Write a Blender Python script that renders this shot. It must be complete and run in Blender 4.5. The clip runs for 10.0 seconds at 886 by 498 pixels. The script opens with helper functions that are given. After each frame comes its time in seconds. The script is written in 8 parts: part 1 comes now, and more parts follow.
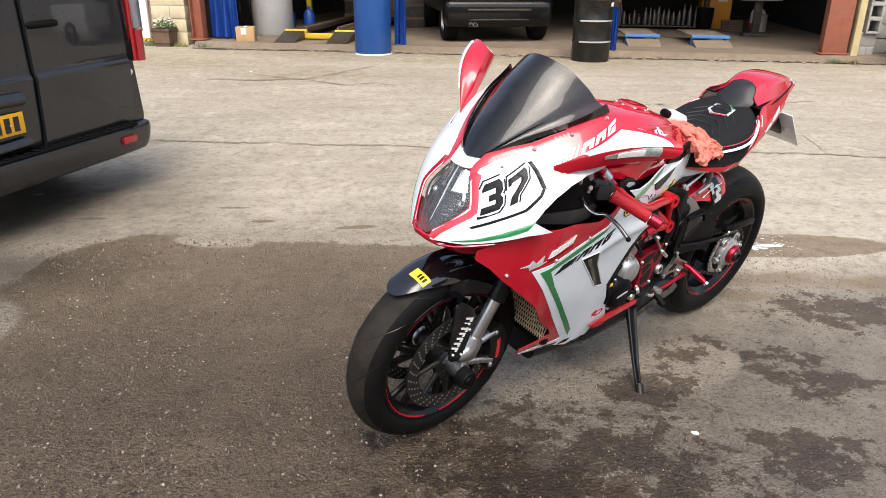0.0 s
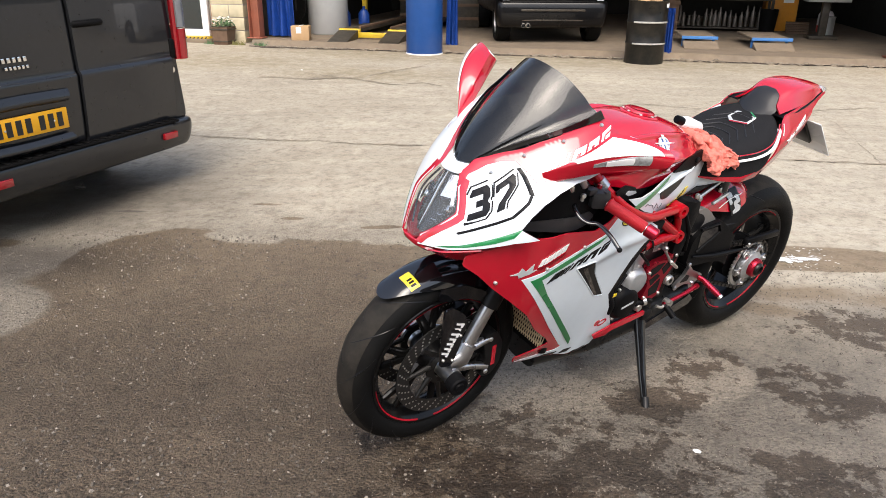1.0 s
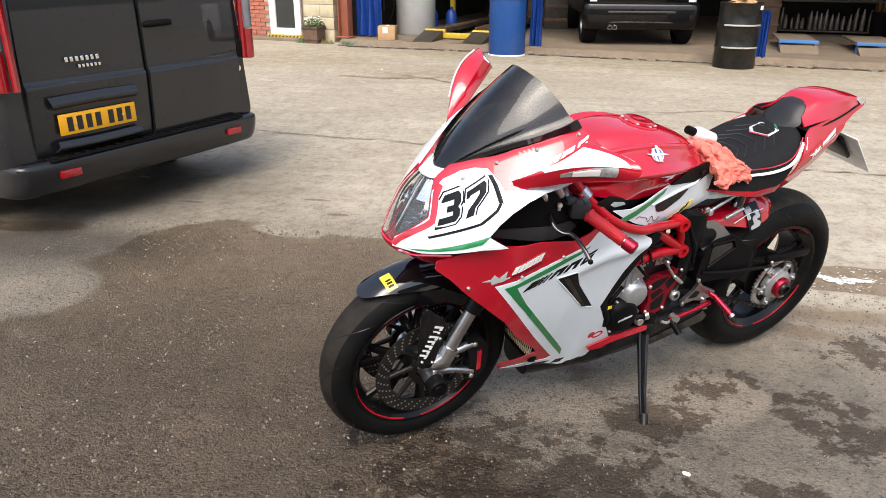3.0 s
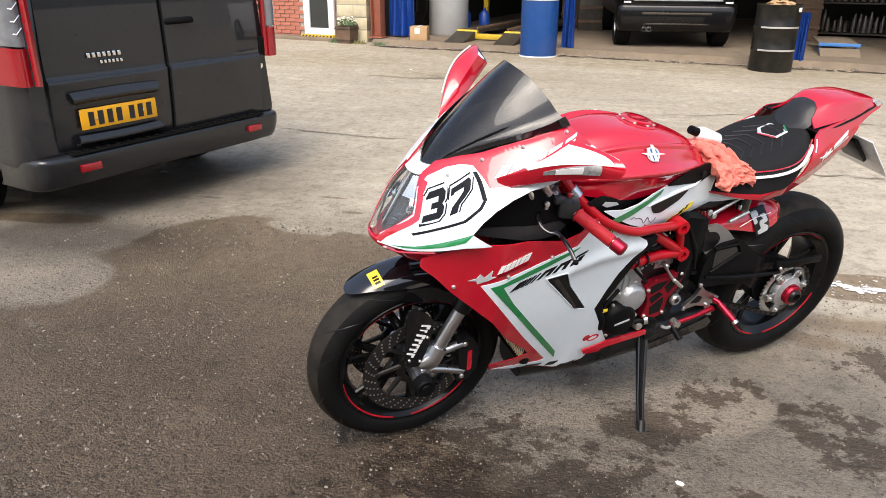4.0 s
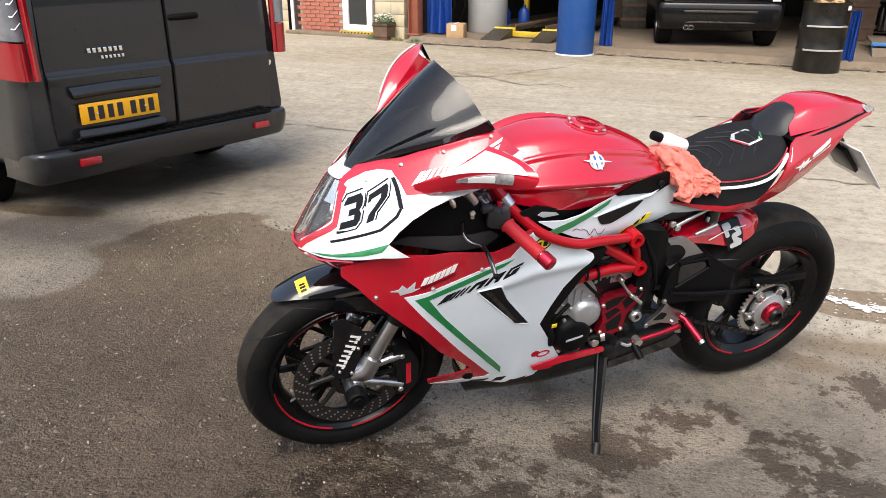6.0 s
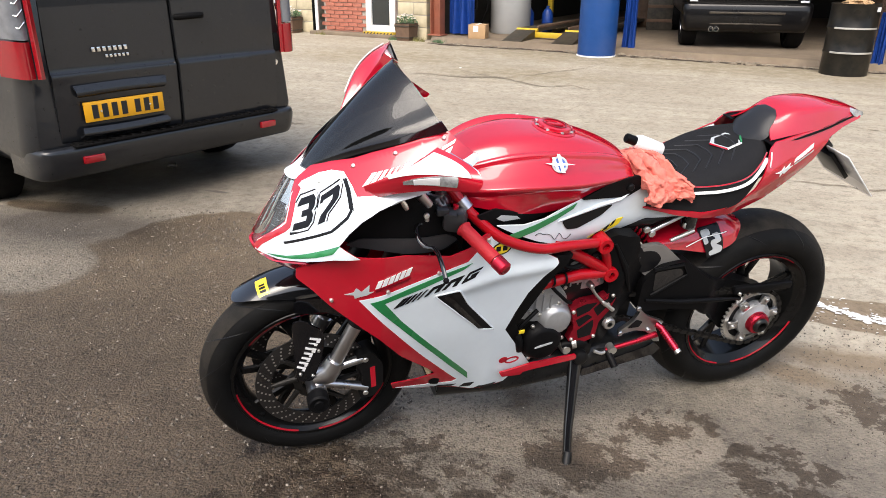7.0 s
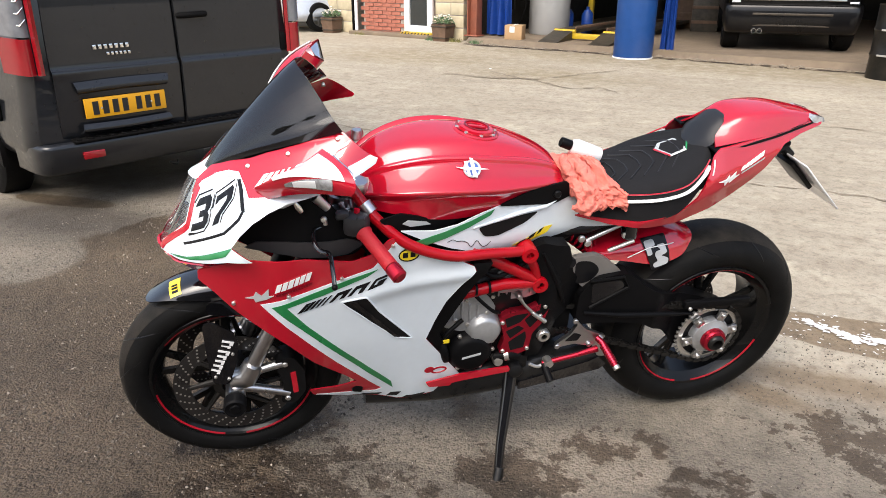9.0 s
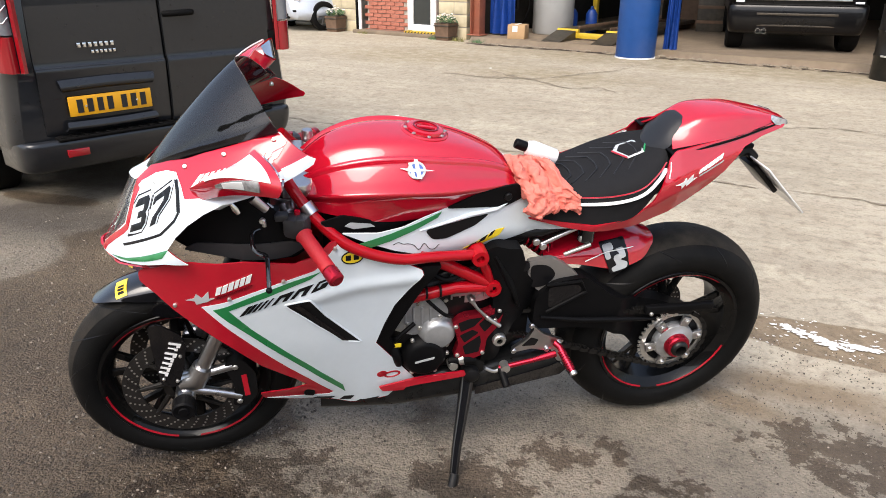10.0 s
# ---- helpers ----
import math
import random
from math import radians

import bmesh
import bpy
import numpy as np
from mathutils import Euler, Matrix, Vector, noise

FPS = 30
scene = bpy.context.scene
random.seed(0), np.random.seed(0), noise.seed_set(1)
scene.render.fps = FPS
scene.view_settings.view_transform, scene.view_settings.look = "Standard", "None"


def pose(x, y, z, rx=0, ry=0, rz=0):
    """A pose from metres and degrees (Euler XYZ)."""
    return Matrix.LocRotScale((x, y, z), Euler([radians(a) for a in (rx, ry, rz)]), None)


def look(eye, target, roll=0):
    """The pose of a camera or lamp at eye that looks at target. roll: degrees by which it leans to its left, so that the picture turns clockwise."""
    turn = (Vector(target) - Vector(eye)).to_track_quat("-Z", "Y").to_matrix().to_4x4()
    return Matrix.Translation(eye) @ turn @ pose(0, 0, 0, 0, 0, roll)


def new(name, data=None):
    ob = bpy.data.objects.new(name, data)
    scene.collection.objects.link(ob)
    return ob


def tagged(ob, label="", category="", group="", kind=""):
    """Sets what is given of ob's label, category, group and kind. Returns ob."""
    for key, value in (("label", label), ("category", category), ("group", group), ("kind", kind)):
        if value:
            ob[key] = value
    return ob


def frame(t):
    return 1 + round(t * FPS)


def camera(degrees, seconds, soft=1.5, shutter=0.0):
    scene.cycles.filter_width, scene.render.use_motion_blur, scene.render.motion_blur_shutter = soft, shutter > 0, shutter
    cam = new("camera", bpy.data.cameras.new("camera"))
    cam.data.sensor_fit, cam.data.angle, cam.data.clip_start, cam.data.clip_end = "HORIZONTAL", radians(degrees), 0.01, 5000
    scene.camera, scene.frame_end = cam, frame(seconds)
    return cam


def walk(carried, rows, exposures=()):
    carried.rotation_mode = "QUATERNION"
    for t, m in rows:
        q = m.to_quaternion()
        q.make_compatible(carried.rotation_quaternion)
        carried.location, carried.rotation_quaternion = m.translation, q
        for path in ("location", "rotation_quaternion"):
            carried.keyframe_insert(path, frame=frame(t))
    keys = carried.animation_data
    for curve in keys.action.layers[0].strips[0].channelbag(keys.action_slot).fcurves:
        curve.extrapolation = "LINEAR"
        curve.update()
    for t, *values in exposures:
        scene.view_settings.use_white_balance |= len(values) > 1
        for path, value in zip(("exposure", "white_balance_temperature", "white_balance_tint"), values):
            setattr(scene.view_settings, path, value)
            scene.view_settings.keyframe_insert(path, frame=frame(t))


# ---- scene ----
cam = camera(63.7, 10.0, soft=0.9)
PATH = [
    (0, (0.164, 0.141, 1.364), (0.076, 1.995, 0.621), 0.4),
    (0.5, (0.246, 0.152, 1.365), (0.081, 2.002, 0.624), 0.4),
    (1, (0.333, 0.173, 1.373), (0.091, 2.013, 0.628), 0.4),
    (1.5, (0.414, 0.19, 1.384), (0.107, 2.019, 0.635), 0.4),
    (2, (0.482, 0.209, 1.394), (0.123, 2.026, 0.639), 0.3),
    (2.5, (0.561, 0.21, 1.396), (0.132, 2.013, 0.644), 0.2),
    (4, (0.741, 0.272, 1.373), (0.157, 2.035, 0.63), 0.3),
    (4.5, (0.809, 0.32, 1.371), (0.185, 2.067, 0.625), 0.2),
    (5, (0.874, 0.371, 1.371), (0.216, 2.105, 0.622), 0.2),
    (5.5, (0.931, 0.421, 1.37), (0.248, 2.144, 0.619), 0.2),
    (7, (1.135, 0.568, 1.36), (0.353, 2.25, 0.612), 0.2),
    (7.5, (1.212, 0.612, 1.365), (0.386, 2.272, 0.615), 0.1),
    (8, (1.273, 0.656, 1.361), (0.417, 2.302, 0.614), 0.1),
    (8.5, (1.334, 0.712, 1.353), (0.454, 2.346, 0.609), 0.2),
    (9, (1.403, 0.777, 1.348), (0.498, 2.397, 0.602), 0.1),
    (9.5, (1.468, 0.836, 1.346), (0.542, 2.444, 0.599), 0.1),
    (10, (1.517, 0.878, 1.345), (0.589, 2.484, 0.597), 0.2),
]
walk(cam, [(t, look(eye, target, roll)) for t, eye, target, roll in PATH], exposures=((0.0, 0.30, 6450, 10),))

# ---- light ----
world = bpy.data.worlds.new("sky")
scene.world = world
world.use_nodes = True
wn = world.node_tree
sky = wn.nodes.new("ShaderNodeTexSky")
sky.sky_type = "NISHITA"
sky.sun_disc = False
SUN_EL, SUN_AZ = 54.0, 172.0            # height, and bearing clockwise from +y
sky.sun_elevation, sky.sun_rotation = radians(SUN_EL), radians(SUN_AZ)
sky.dust_density, sky.air_density = 4.0, 1.0
haze = wn.nodes.new("ShaderNodeHueSaturation")            # thin cloud over the whole sky
haze.inputs["Saturation"].default_value = 0.8
wn.links.new(sky.outputs[0], haze.inputs["Color"])
wn.links.new(haze.outputs[0], wn.nodes["Background"].inputs[0])
wn.nodes["Background"].inputs[1].default_value = 0.27
sun = new("sun", bpy.data.lights.new("sun", "SUN"))
sun.data.energy, sun.data.angle, sun.data.color = 1.65, radians(44), (1.0, 0.93, 0.83)
sun.matrix_world = look((20 * math.sin(radians(SUN_AZ)), 20 * math.cos(radians(SUN_AZ)), 20 * math.tan(radians(SUN_EL))), (0, 0, 0))


# ---- helpers of this scene ----
def finish(bm, angle=38):
    bmesh.ops.recalc_face_normals(bm, faces=bm.faces[:])
    lim = radians(angle)
    for f in bm.faces:
        f.smooth = True
    for e in bm.edges:
        if len(e.link_faces) == 2 and e.calc_face_angle(0) > lim:
            e.smooth = False


def part(name, bm, material, parent=None, label="", angle=38, m=None):
    """Links a bmesh as one mesh object under a thing or a part."""
    finish(bm, angle)
    me = bpy.data.meshes.new(name)
    bm.to_mesh(me)
    bm.free()
    me.materials.append(material)
    ob = new(name, me)
    if parent:
        ob.parent = parent
    if m:
        ob.matrix_basis = m
    if label:
        ob["label"] = label
    return ob


def thing(name, m, label, category, group="", kind=""):
    ob = new(name)
    ob.empty_display_size = 0.1
    ob.matrix_basis = m
    return tagged(ob, label, category, group, kind)


def B_():
    return bmesh.new()


def box(bm, c, s, bevel=0.0, m=None, seg=2):
    """A bevelled box of size s about c."""
    r = bmesh.ops.create_cube(bm, size=1, matrix=(m or Matrix()) @ Matrix.Translation(c) @ Matrix.Diagonal((*s, 1)))
    if bevel:
        es = {e for v in r["verts"] for e in v.link_edges}
        bmesh.ops.bevel(bm, geom=list(es), offset=bevel, segments=seg, affect="EDGES", profile=0.5)
    return bm


def frame_of(d):
    d = d.normalized()
    a = Vector((0, 0, 1)) if abs(d.z) < 0.9 else Vector((1, 0, 0))
    u = d.cross(a).normalized()
    return u, d.cross(u).normalized()


def tube(bm, pts, rad, n=12, cap=True, ell=1.0):
    """A round bar along pts; rad is one number or one a point."""
    pts = [Vector(p) for p in pts]
    rs = rad if isinstance(rad, (list, tuple)) else [rad] * len(pts)
    rings, u = [], None
    for i, p in enumerate(pts):
        d = (pts[min(i + 1, len(pts) - 1)] - pts[max(i - 1, 0)]).normalized()
        if u is None:
            u, w = frame_of(d)
        else:
            u = (u - d * u.dot(d)).normalized()
            w = d.cross(u)
        rings.append([bm.verts.new(p + (u * math.cos(a) + w * math.sin(a) * ell) * rs[i]) for a in (2 * math.pi * k / n for k in range(n))])
    for a, b in zip(rings, rings[1:]):
        for k in range(n):
            bm.faces.new((a[k], a[(k + 1) % n], b[(k + 1) % n], b[k]))
    if cap:
        bm.faces.new(rings[0][::-1])
        bm.faces.new(rings[-1])
    return bm


def spline(pts, n=6):
    """Catmull-Rom through pts."""
    P = [Vector(p) for p in pts]
    P = [P[0] * 2 - P[1]] + P + [P[-1] * 2 - P[-2]]
    out = []
    for i in range(1, len(P) - 2):
        a, b, c, d = P[i - 1:i + 3]
        for k in range(n):
            t = k / n
            out.append(0.5 * (2 * b + (c - a) * t + (2 * a - 5 * b + 4 * c - d) * t * t + (3 * b - a - 3 * c + d) * t ** 3))
    return out + [P[-2].copy()]


def lathe(bm, prof, n=48, axis="Y", at=(0, 0, 0), close=False, a0=0.0, a1=360.0):
    """Turns a profile of (radius, along) round an axis."""
    full = a1 - a0 >= 359.9
    steps = n if full else n + 1
    rings = []
    for k in range(steps):
        a = radians(a0 + (a1 - a0) * k / n)
        c, s = math.cos(a), math.sin(a)
        ring = []
        for r, h in prof:
            p = {"Y": (r * c, h, r * s), "Z": (r * c, r * s, h), "X": (h, r * c, r * s)}[axis]
            ring.append(bm.verts.new(Vector(p) + Vector(at)))
        rings.append(ring)
    m = len(prof)
    for k in range(n):
        a, b = rings[k], rings[(k + 1) % steps]
        for i in range(m if close else m - 1):
            j = (i + 1) % m
            bm.faces.new((a[i], a[j], b[j], b[i]))
    if close and not full:
        bm.faces.new(rings[0])
        bm.faces.new(rings[-1])
    bmesh.ops.remove_doubles(bm, verts=bm.verts[:], dist=1e-6)
    return bm


def plate(bm, pts, t, plane="XZ", at=0.0, bevel=0.0):
    """A flat plate of thickness t from an outline in a plane, its middle at 'at' along the third axis."""
    def q(p, h):
        return {"XZ": (p[0], h, p[1]), "XY": (p[0], p[1], h), "YZ": (h, p[0], p[1])}[plane]
    n = len(pts)
    a = [bm.verts.new(q(p, at - t / 2)) for p in pts]
    b = [bm.verts.new(q(p, at + t / 2)) for p in pts]
    fs = [bm.faces.new(a), bm.faces.new(b[::-1])]
    for f in fs:
        f.normal_update()
    es = list(fs[0].edges) + list(fs[1].edges)
    for i in range(n):
        bm.faces.new((a[i], b[i], b[(i + 1) % n], a[(i + 1) % n]))
    if bevel:
        bmesh.ops.bevel(bm, geom=es, offset=bevel, segments=2, affect="EDGES", profile=0.5)
    return bm


def skin(rows, nu=5, nv=5, thick=0.004, mirror=False, bm=None):
    """A smooth shell through rows of points, with real thickness; mirror adds its twin across y = 0."""
    bm = bm or bmesh.new()
    cols = [spline(r, nu) for r in rows]
    grid = [spline([c[i] for c in cols], nv) for i in range(len(cols[0]))]
    nI, nJ = len(grid), len(grid[0])
    nor = [[None] * nJ for _ in range(nI)]
    for i in range(nI):
        for j in range(nJ):
            a = grid[min(i + 1, nI - 1)][j] - grid[max(i - 1, 0)][j]
            b = grid[i][min(j + 1, nJ - 1)] - grid[i][max(j - 1, 0)]
            c = a.cross(b)
            nor[i][j] = c.normalized() if c.length > 1e-12 else Vector((0, 1, 0))
    sgn = 1 if sum((nor[i][j].y for i in range(nI) for j in range(nJ))) >= 0 else -1
    for side in ((1, -1) if mirror else (1,)):
        def mk(p):
            return bm.verts.new((p.x, p.y * side, p.z))
        A = [[mk(grid[i][j]) for j in range(nJ)] for i in range(nI)]
        Bk = [[mk(grid[i][j] - nor[i][j] * (thick * sgn)) for j in range(nJ)] for i in range(nI)]
        for i in range(nI - 1):
            for j in range(nJ - 1):
                bm.faces.new((A[i][j], A[i + 1][j], A[i + 1][j + 1], A[i][j + 1]))
                bm.faces.new((Bk[i][j], Bk[i][j + 1], Bk[i + 1][j + 1], Bk[i + 1][j]))
        loop = [(i, 0) for i in range(nI)] + [(nI - 1, j) for j in range(1, nJ)] + [(i, nJ - 1) for i in range(nI - 2, -1, -1)] + [(0, j) for j in range(nJ - 2, 0, -1)]
        for (a, b), (c, d) in zip(loop, loop[1:] + loop[:1]):
            bm.faces.new((A[a][b], A[c][d], Bk[c][d], Bk[a][b]))
    return bm


# ---- materials ----
def ramp(nt, src, stops):
    r = nt.nodes.new("ShaderNodeValToRGB")
    el = r.color_ramp.elements
    while len(el) < len(stops):
        el.new(0.5)
    for e, (p, c) in zip(el, stops):
        e.position, e.color = p, (*(c if isinstance(c, tuple) else (c, c, c)), 1)
    nt.links.new(src, r.inputs[0])
    return r.outputs[0]


def mix(nt, fac, a, b, mode="MIX"):
    n = nt.nodes.new("ShaderNodeMix")
    n.data_type, n.blend_type = "RGBA", mode
    for k, v in ((0, fac), (6, a), (7, b)):
        if isinstance(v, (int, float)):
            n.inputs[k].default_value = v
        elif isinstance(v, tuple):
            n.inputs[k].default_value = (*v, 1)
        else:
            nt.links.new(v, n.inputs[k])
    return n.outputs[2]


def noise_of(nt, scale, detail=5, rough=0.6, vec=None, kind="Noise"):
    n = nt.nodes.new("ShaderNodeTex" + kind)
    n.inputs["Scale"].default_value = scale
    if kind == "Noise":
        n.inputs["Detail"].default_value, n.inputs["Roughness"].default_value = detail, rough
    if vec is None:
        vec = nt.nodes.new("ShaderNodeTexCoord").outputs["Object"]
    nt.links.new(vec, n.inputs["Vector"])
    return n


def material(name, col, rough=0.5, metal=0.0, var=0.12, scale=30.0, bump=0.0, bscale=200.0, coat=0.0, dirt=0.0, dirtcol=(0.12, 0.09, 0.06), trans=0.0, emit=0.0, ior=1.45, spec=0.5):
    """A surface with grain and wear at two scales."""
    m = bpy.data.materials.new(name)
    m.use_nodes = True
    nt = m.node_tree
    b = nt.nodes["Principled BSDF"]
    b.inputs["Metallic"].default_value = metal
    b.inputs["Coat Weight"].default_value = coat
    b.inputs["Coat Roughness"].default_value = 0.03
    b.inputs["Coat IOR"].default_value = 1.6
    b.inputs["Transmission Weight"].default_value = trans
    b.inputs["IOR"].default_value = ior
    b.inputs["Specular IOR Level"].default_value = spec
    n1 = noise_of(nt, scale)
    n2 = noise_of(nt, scale / 9, 3)
    f = mix(nt, 0.5, n1.outputs[0], n2.outputs[0])
    lo, hi = tuple(max(0, c * (1 - var)) for c in col), tuple(min(1, c * (1 + var)) for c in col)
    c = ramp(nt, f, [(0.3, lo), (0.7, hi)])
    if dirt:
        d = ramp(nt, noise_of(nt, scale / 4, 8, 0.7).outputs[0], [(0.5 - dirt * 0.2, 0.0), (0.75, dirt)])
        c = mix(nt, d, c, dirtcol)
    nt.links.new(c, b.inputs["Base Color"])
    nt.links.new(ramp(nt, n2.outputs[0], [(0.3, max(0, rough * 0.85)), (0.7, min(1, rough * 1.2))]), b.inputs["Roughness"])
    if bump:
        bp = nt.nodes.new("ShaderNodeBump")
        bp.inputs["Strength"].default_value, bp.inputs["Distance"].default_value = bump, 0.002
        nt.links.new(noise_of(nt, bscale, 6).outputs[0], bp.inputs["Height"])
        nt.links.new(bp.outputs[0], b.inputs["Normal"])
    if emit:
        b.inputs["Emission Strength"].default_value = emit
        nt.links.new(c, b.inputs["Emission Color"])
    return m


def ground_material():
    m = bpy.data.materials.new("yard_concrete")
    m.use_nodes = True
    nt = m.node_tree
    b = nt.nodes["Principled BSDF"]
    L = nt.links.new
    co = nt.nodes.new("ShaderNodeTexCoord").outputs["Object"]
    # outline noise
    wob = noise_of(nt, 1.7, 6, 0.62, co)
    wob2 = noise_of(nt, 7.0, 5, 0.6, co)

    def math_(op, a, c=None):
        n = nt.nodes.new("ShaderNodeMath")
        n.operation = op
        for i, v in enumerate((a, c)):
            if v is None:
                continue
            if isinstance(v, (int, float)):
                n.inputs[i].default_value = v
            else:
                L(v, n.inputs[i])
        return n.outputs[0]

    def spot(x, y, rx, ry, turn=0.0):
        """1 inside an ellipse on the ground, falling to 0 outside."""
        mp = nt.nodes.new("ShaderNodeMapping")
        mp.vector_type = "TEXTURE"
        mp.inputs["Location"].default_value = (x, y, 0)
        mp.inputs["Rotation"].default_value = (0, 0, radians(turn))
        mp.inputs["Scale"].default_value = (rx, ry, 1e6)
        L(co, mp.inputs[0])
        ln = nt.nodes.new("ShaderNodeVectorMath")
        ln.operation = "LENGTH"
        L(mp.outputs[0], ln.inputs[0])
        return math_("SUBTRACT", 1.0, ln.outputs["Value"])

    def union(spots, noise_amount, sharp):
        s = spots[0]
        for k in spots[1:]:
            s = math_("MAXIMUM", s, k)
        w = math_("MULTIPLY", math_("SUBTRACT", math_("ADD", math_("MULTIPLY", wob.outputs[0], 0.7), math_("MULTIPLY", wob2.outputs[0], 0.3)), 0.5), noise_amount)
        s = math_("MULTIPLY", math_("ADD", s, w), sharp)
        c = nt.nodes.new("ShaderNodeClamp")
        L(s, c.inputs[0])
        return c.outputs[0]

    wet = union(WET(spot), 0.8, 20.0)
    dry = union([spot(-2.05, 2.62, 0.42, 0.30, -20), spot(0.30, 2.42, 0.22, 0.17, 10), spot(-1.22, 3.62, 0.24, 0.09, -10)], 0.5, 7.0)
    wet = math_("MULTIPLY", wet, math_("SUBTRACT", 1.0, dry))
    # drips and splashes, thick near the stand and thin further out
    sp = math_("ADD", math_("MULTIPLY", noise_of(nt, 9.5, 5, 0.66, co).outputs[0], 1.3), math_("MULTIPLY", noise_of(nt, 30.0, 6, 0.75, co).outputs[0], 0.6))
    zone = union([spot(0.45, 1.78, 0.80, 0.62), spot(0.58, 1.94, 0.52, 0.30), spot(0.78, 2.30, 0.30, 0.20, 20), spot(0.98, 2.56, 0.24, 0.12, 30), spot(1.36, 2.42, 0.36, 0.26, -30), spot(1.2, 1.95, 0.4, 0.22), spot(1.75, 2.95, 0.5, 0.3)], 0.4, 1.3)
    splash = math_("MULTIPLY", math_("SUBTRACT", math_("ADD", sp, math_("MULTIPLY", zone, 0.36)), 1.165), 30.0)
    cl = nt.nodes.new("ShaderNodeClamp")
    L(splash, cl.inputs[0])
    splash = cl.outputs[0]
    splash = math_("MULTIPLY", splash, math_("GREATER_THAN", zone, 0.02))
    wetall = math_("MAXIMUM", wet, math_("MULTIPLY", splash, 0.85))
    # dry concrete with dust, aggregate and stains
    big = noise_of(nt, 0.6, 6, 0.6, co)
    mid = noise_of(nt, 6.0, 8, 0.7, co)
    fine = noise_of(nt, 90.0, 6, 0.7, co)
    stone = noise_of(nt, 115.0, vec=co, kind="Voronoi")
    stone2 = noise_of(nt, 190.0, vec=co, kind="Voronoi")
    c = ramp(nt, big.outputs[0], [(0.3, (0.335, 0.293, 0.219)), (0.7, (0.485, 0.435, 0.337))])
    c = mix(nt, ramp(nt, mid.outputs[0], [(0.4, 0.0), (0.75, 0.5)]), c, (0.36, 0.30, 0.23))
    c = mix(nt, ramp(nt, noise_of(nt, 2.4, 7, 0.65, co).outputs[0], [(0.50, 0.0), (0.72, 0.6)]), c, (0.25, 0.205, 0.15))
    mp = nt.nodes.new("ShaderNodeMapping")
    mp.inputs["Scale"].default_value = (0.35, 2.6, 1.0)
    mp.inputs["Rotation"].default_value = (0, 0, radians(6))
    L(co, mp.inputs[0])
    streak = noise_of(nt, 1.6, 7, 0.62, mp.outputs[0])
    c = mix(nt, ramp(nt, streak.outputs[0], [(0.47, 0.0), (0.70, 0.45)]), c, (0.235, 0.202, 0.156))
    c = mix(nt, ramp(nt, streak.outputs[0], [(0.28, 0.3), (0.42, 0.0)]), c, (0.52, 0.475, 0.40))
    c = mix(nt, ramp(nt, noise_of(nt, 14.0, 7, 0.7, co).outputs[0], [(0.50, 0.0), (0.64, 0.6)]), c, (0.20, 0.168, 0.125))
    c = mix(nt, ramp(nt, noise_of(nt, 31.0, 5, 0.7, co).outputs[0], [(0.54, 0.0), (0.66, 0.55)]), c, (0.17, 0.142, 0.104))
    c = mix(nt, ramp(nt, noise_of(nt, 4.3, 6, 0.7, co).outputs[0], [(0.56, 0.0), (0.68, 0.5)]), c, (0.55, 0.49, 0.375))
    # greyer, darker ground round the motorcycle and to its right
    worn = union([spot(1.15, 2.1, 1.9, 1.25, 12), spot(2.3, 2.9, 1.2, 0.7)], 0.5, 1.6)
    c = mix(nt, math_("MULTIPLY", worn, 0.92), c, mix(nt, ramp(nt, mid.outputs[0], [(0.35, 0.0), (0.65, 1.0)]), (0.120, 0.106, 0.087), (0.215, 0.190, 0.155)))
    # dark asphalt, with the dim light near the camera painted into its colour
    dim_tar = union([spot(-0.9, 0.9, 3.7, 3.5), spot(1.2, 0.95, 1.7, 0.9)], 0.5, 1.2)
    c = mix(nt, math_("MULTIPLY", dim_tar, 0.93), c, mix(nt, ramp(nt, mid.outputs[0], [(0.35, 0.0), (0.65, 1.0)]), (0.074, 0.061, 0.047), (0.165, 0.138, 0.107)))
    pale = union([spot(-0.66, 1.86, 0.10, 0.075, 20), spot(-0.10, 2.02, 0.08, 0.05), spot(0.40, 2.30, 0.26, 0.16), spot(0.1, 1.7, 0.1, 0.07), spot(0.9, 2.45, 0.3, 0.16, 20), spot(0.55, 1.75, 0.14, 0.08, 40), spot(0.75, 1.62, 0.1, 0.05)], 1.6, 5.0)
    c = mix(nt, math_("MULTIPLY", pale, 0.5), c, (0.34, 0.29, 0.225))
    # paler brown over the near left ground
    near_pale = union([spot(-0.75, 1.5, 0.75, 0.60), spot(-1.4, 1.7, 0.6, 0.4)], 0.8, 1.6)
    c = mix(nt, math_("MULTIPLY", near_pale, 0.70), c, (0.265, 0.226, 0.176))
    rust = union([spot(1.55, 3.28, 0.5, 0.12, 8), spot(1.3, 3.1, 0.3, 0.08, -10), spot(2.0, 3.25, 0.5, 0.12)], 1.3, 1.6)
    c = mix(nt, math_("MULTIPLY", rust, 0.6), c, (0.16, 0.105, 0.055))
    # the van's shade on the ground, painted in as dark brown
    van_shade = union([spot(-2.9, 4.2, 1.8, 1.35, 15), spot(-2.1, 4.0, 0.25, 0.05), spot(-2.4, 3.15, 1.15, 0.55, 10)], 0.5, 1.5)
    c = mix(nt, math_("MULTIPLY", van_shade, 0.9), c, (0.055, 0.046, 0.037))
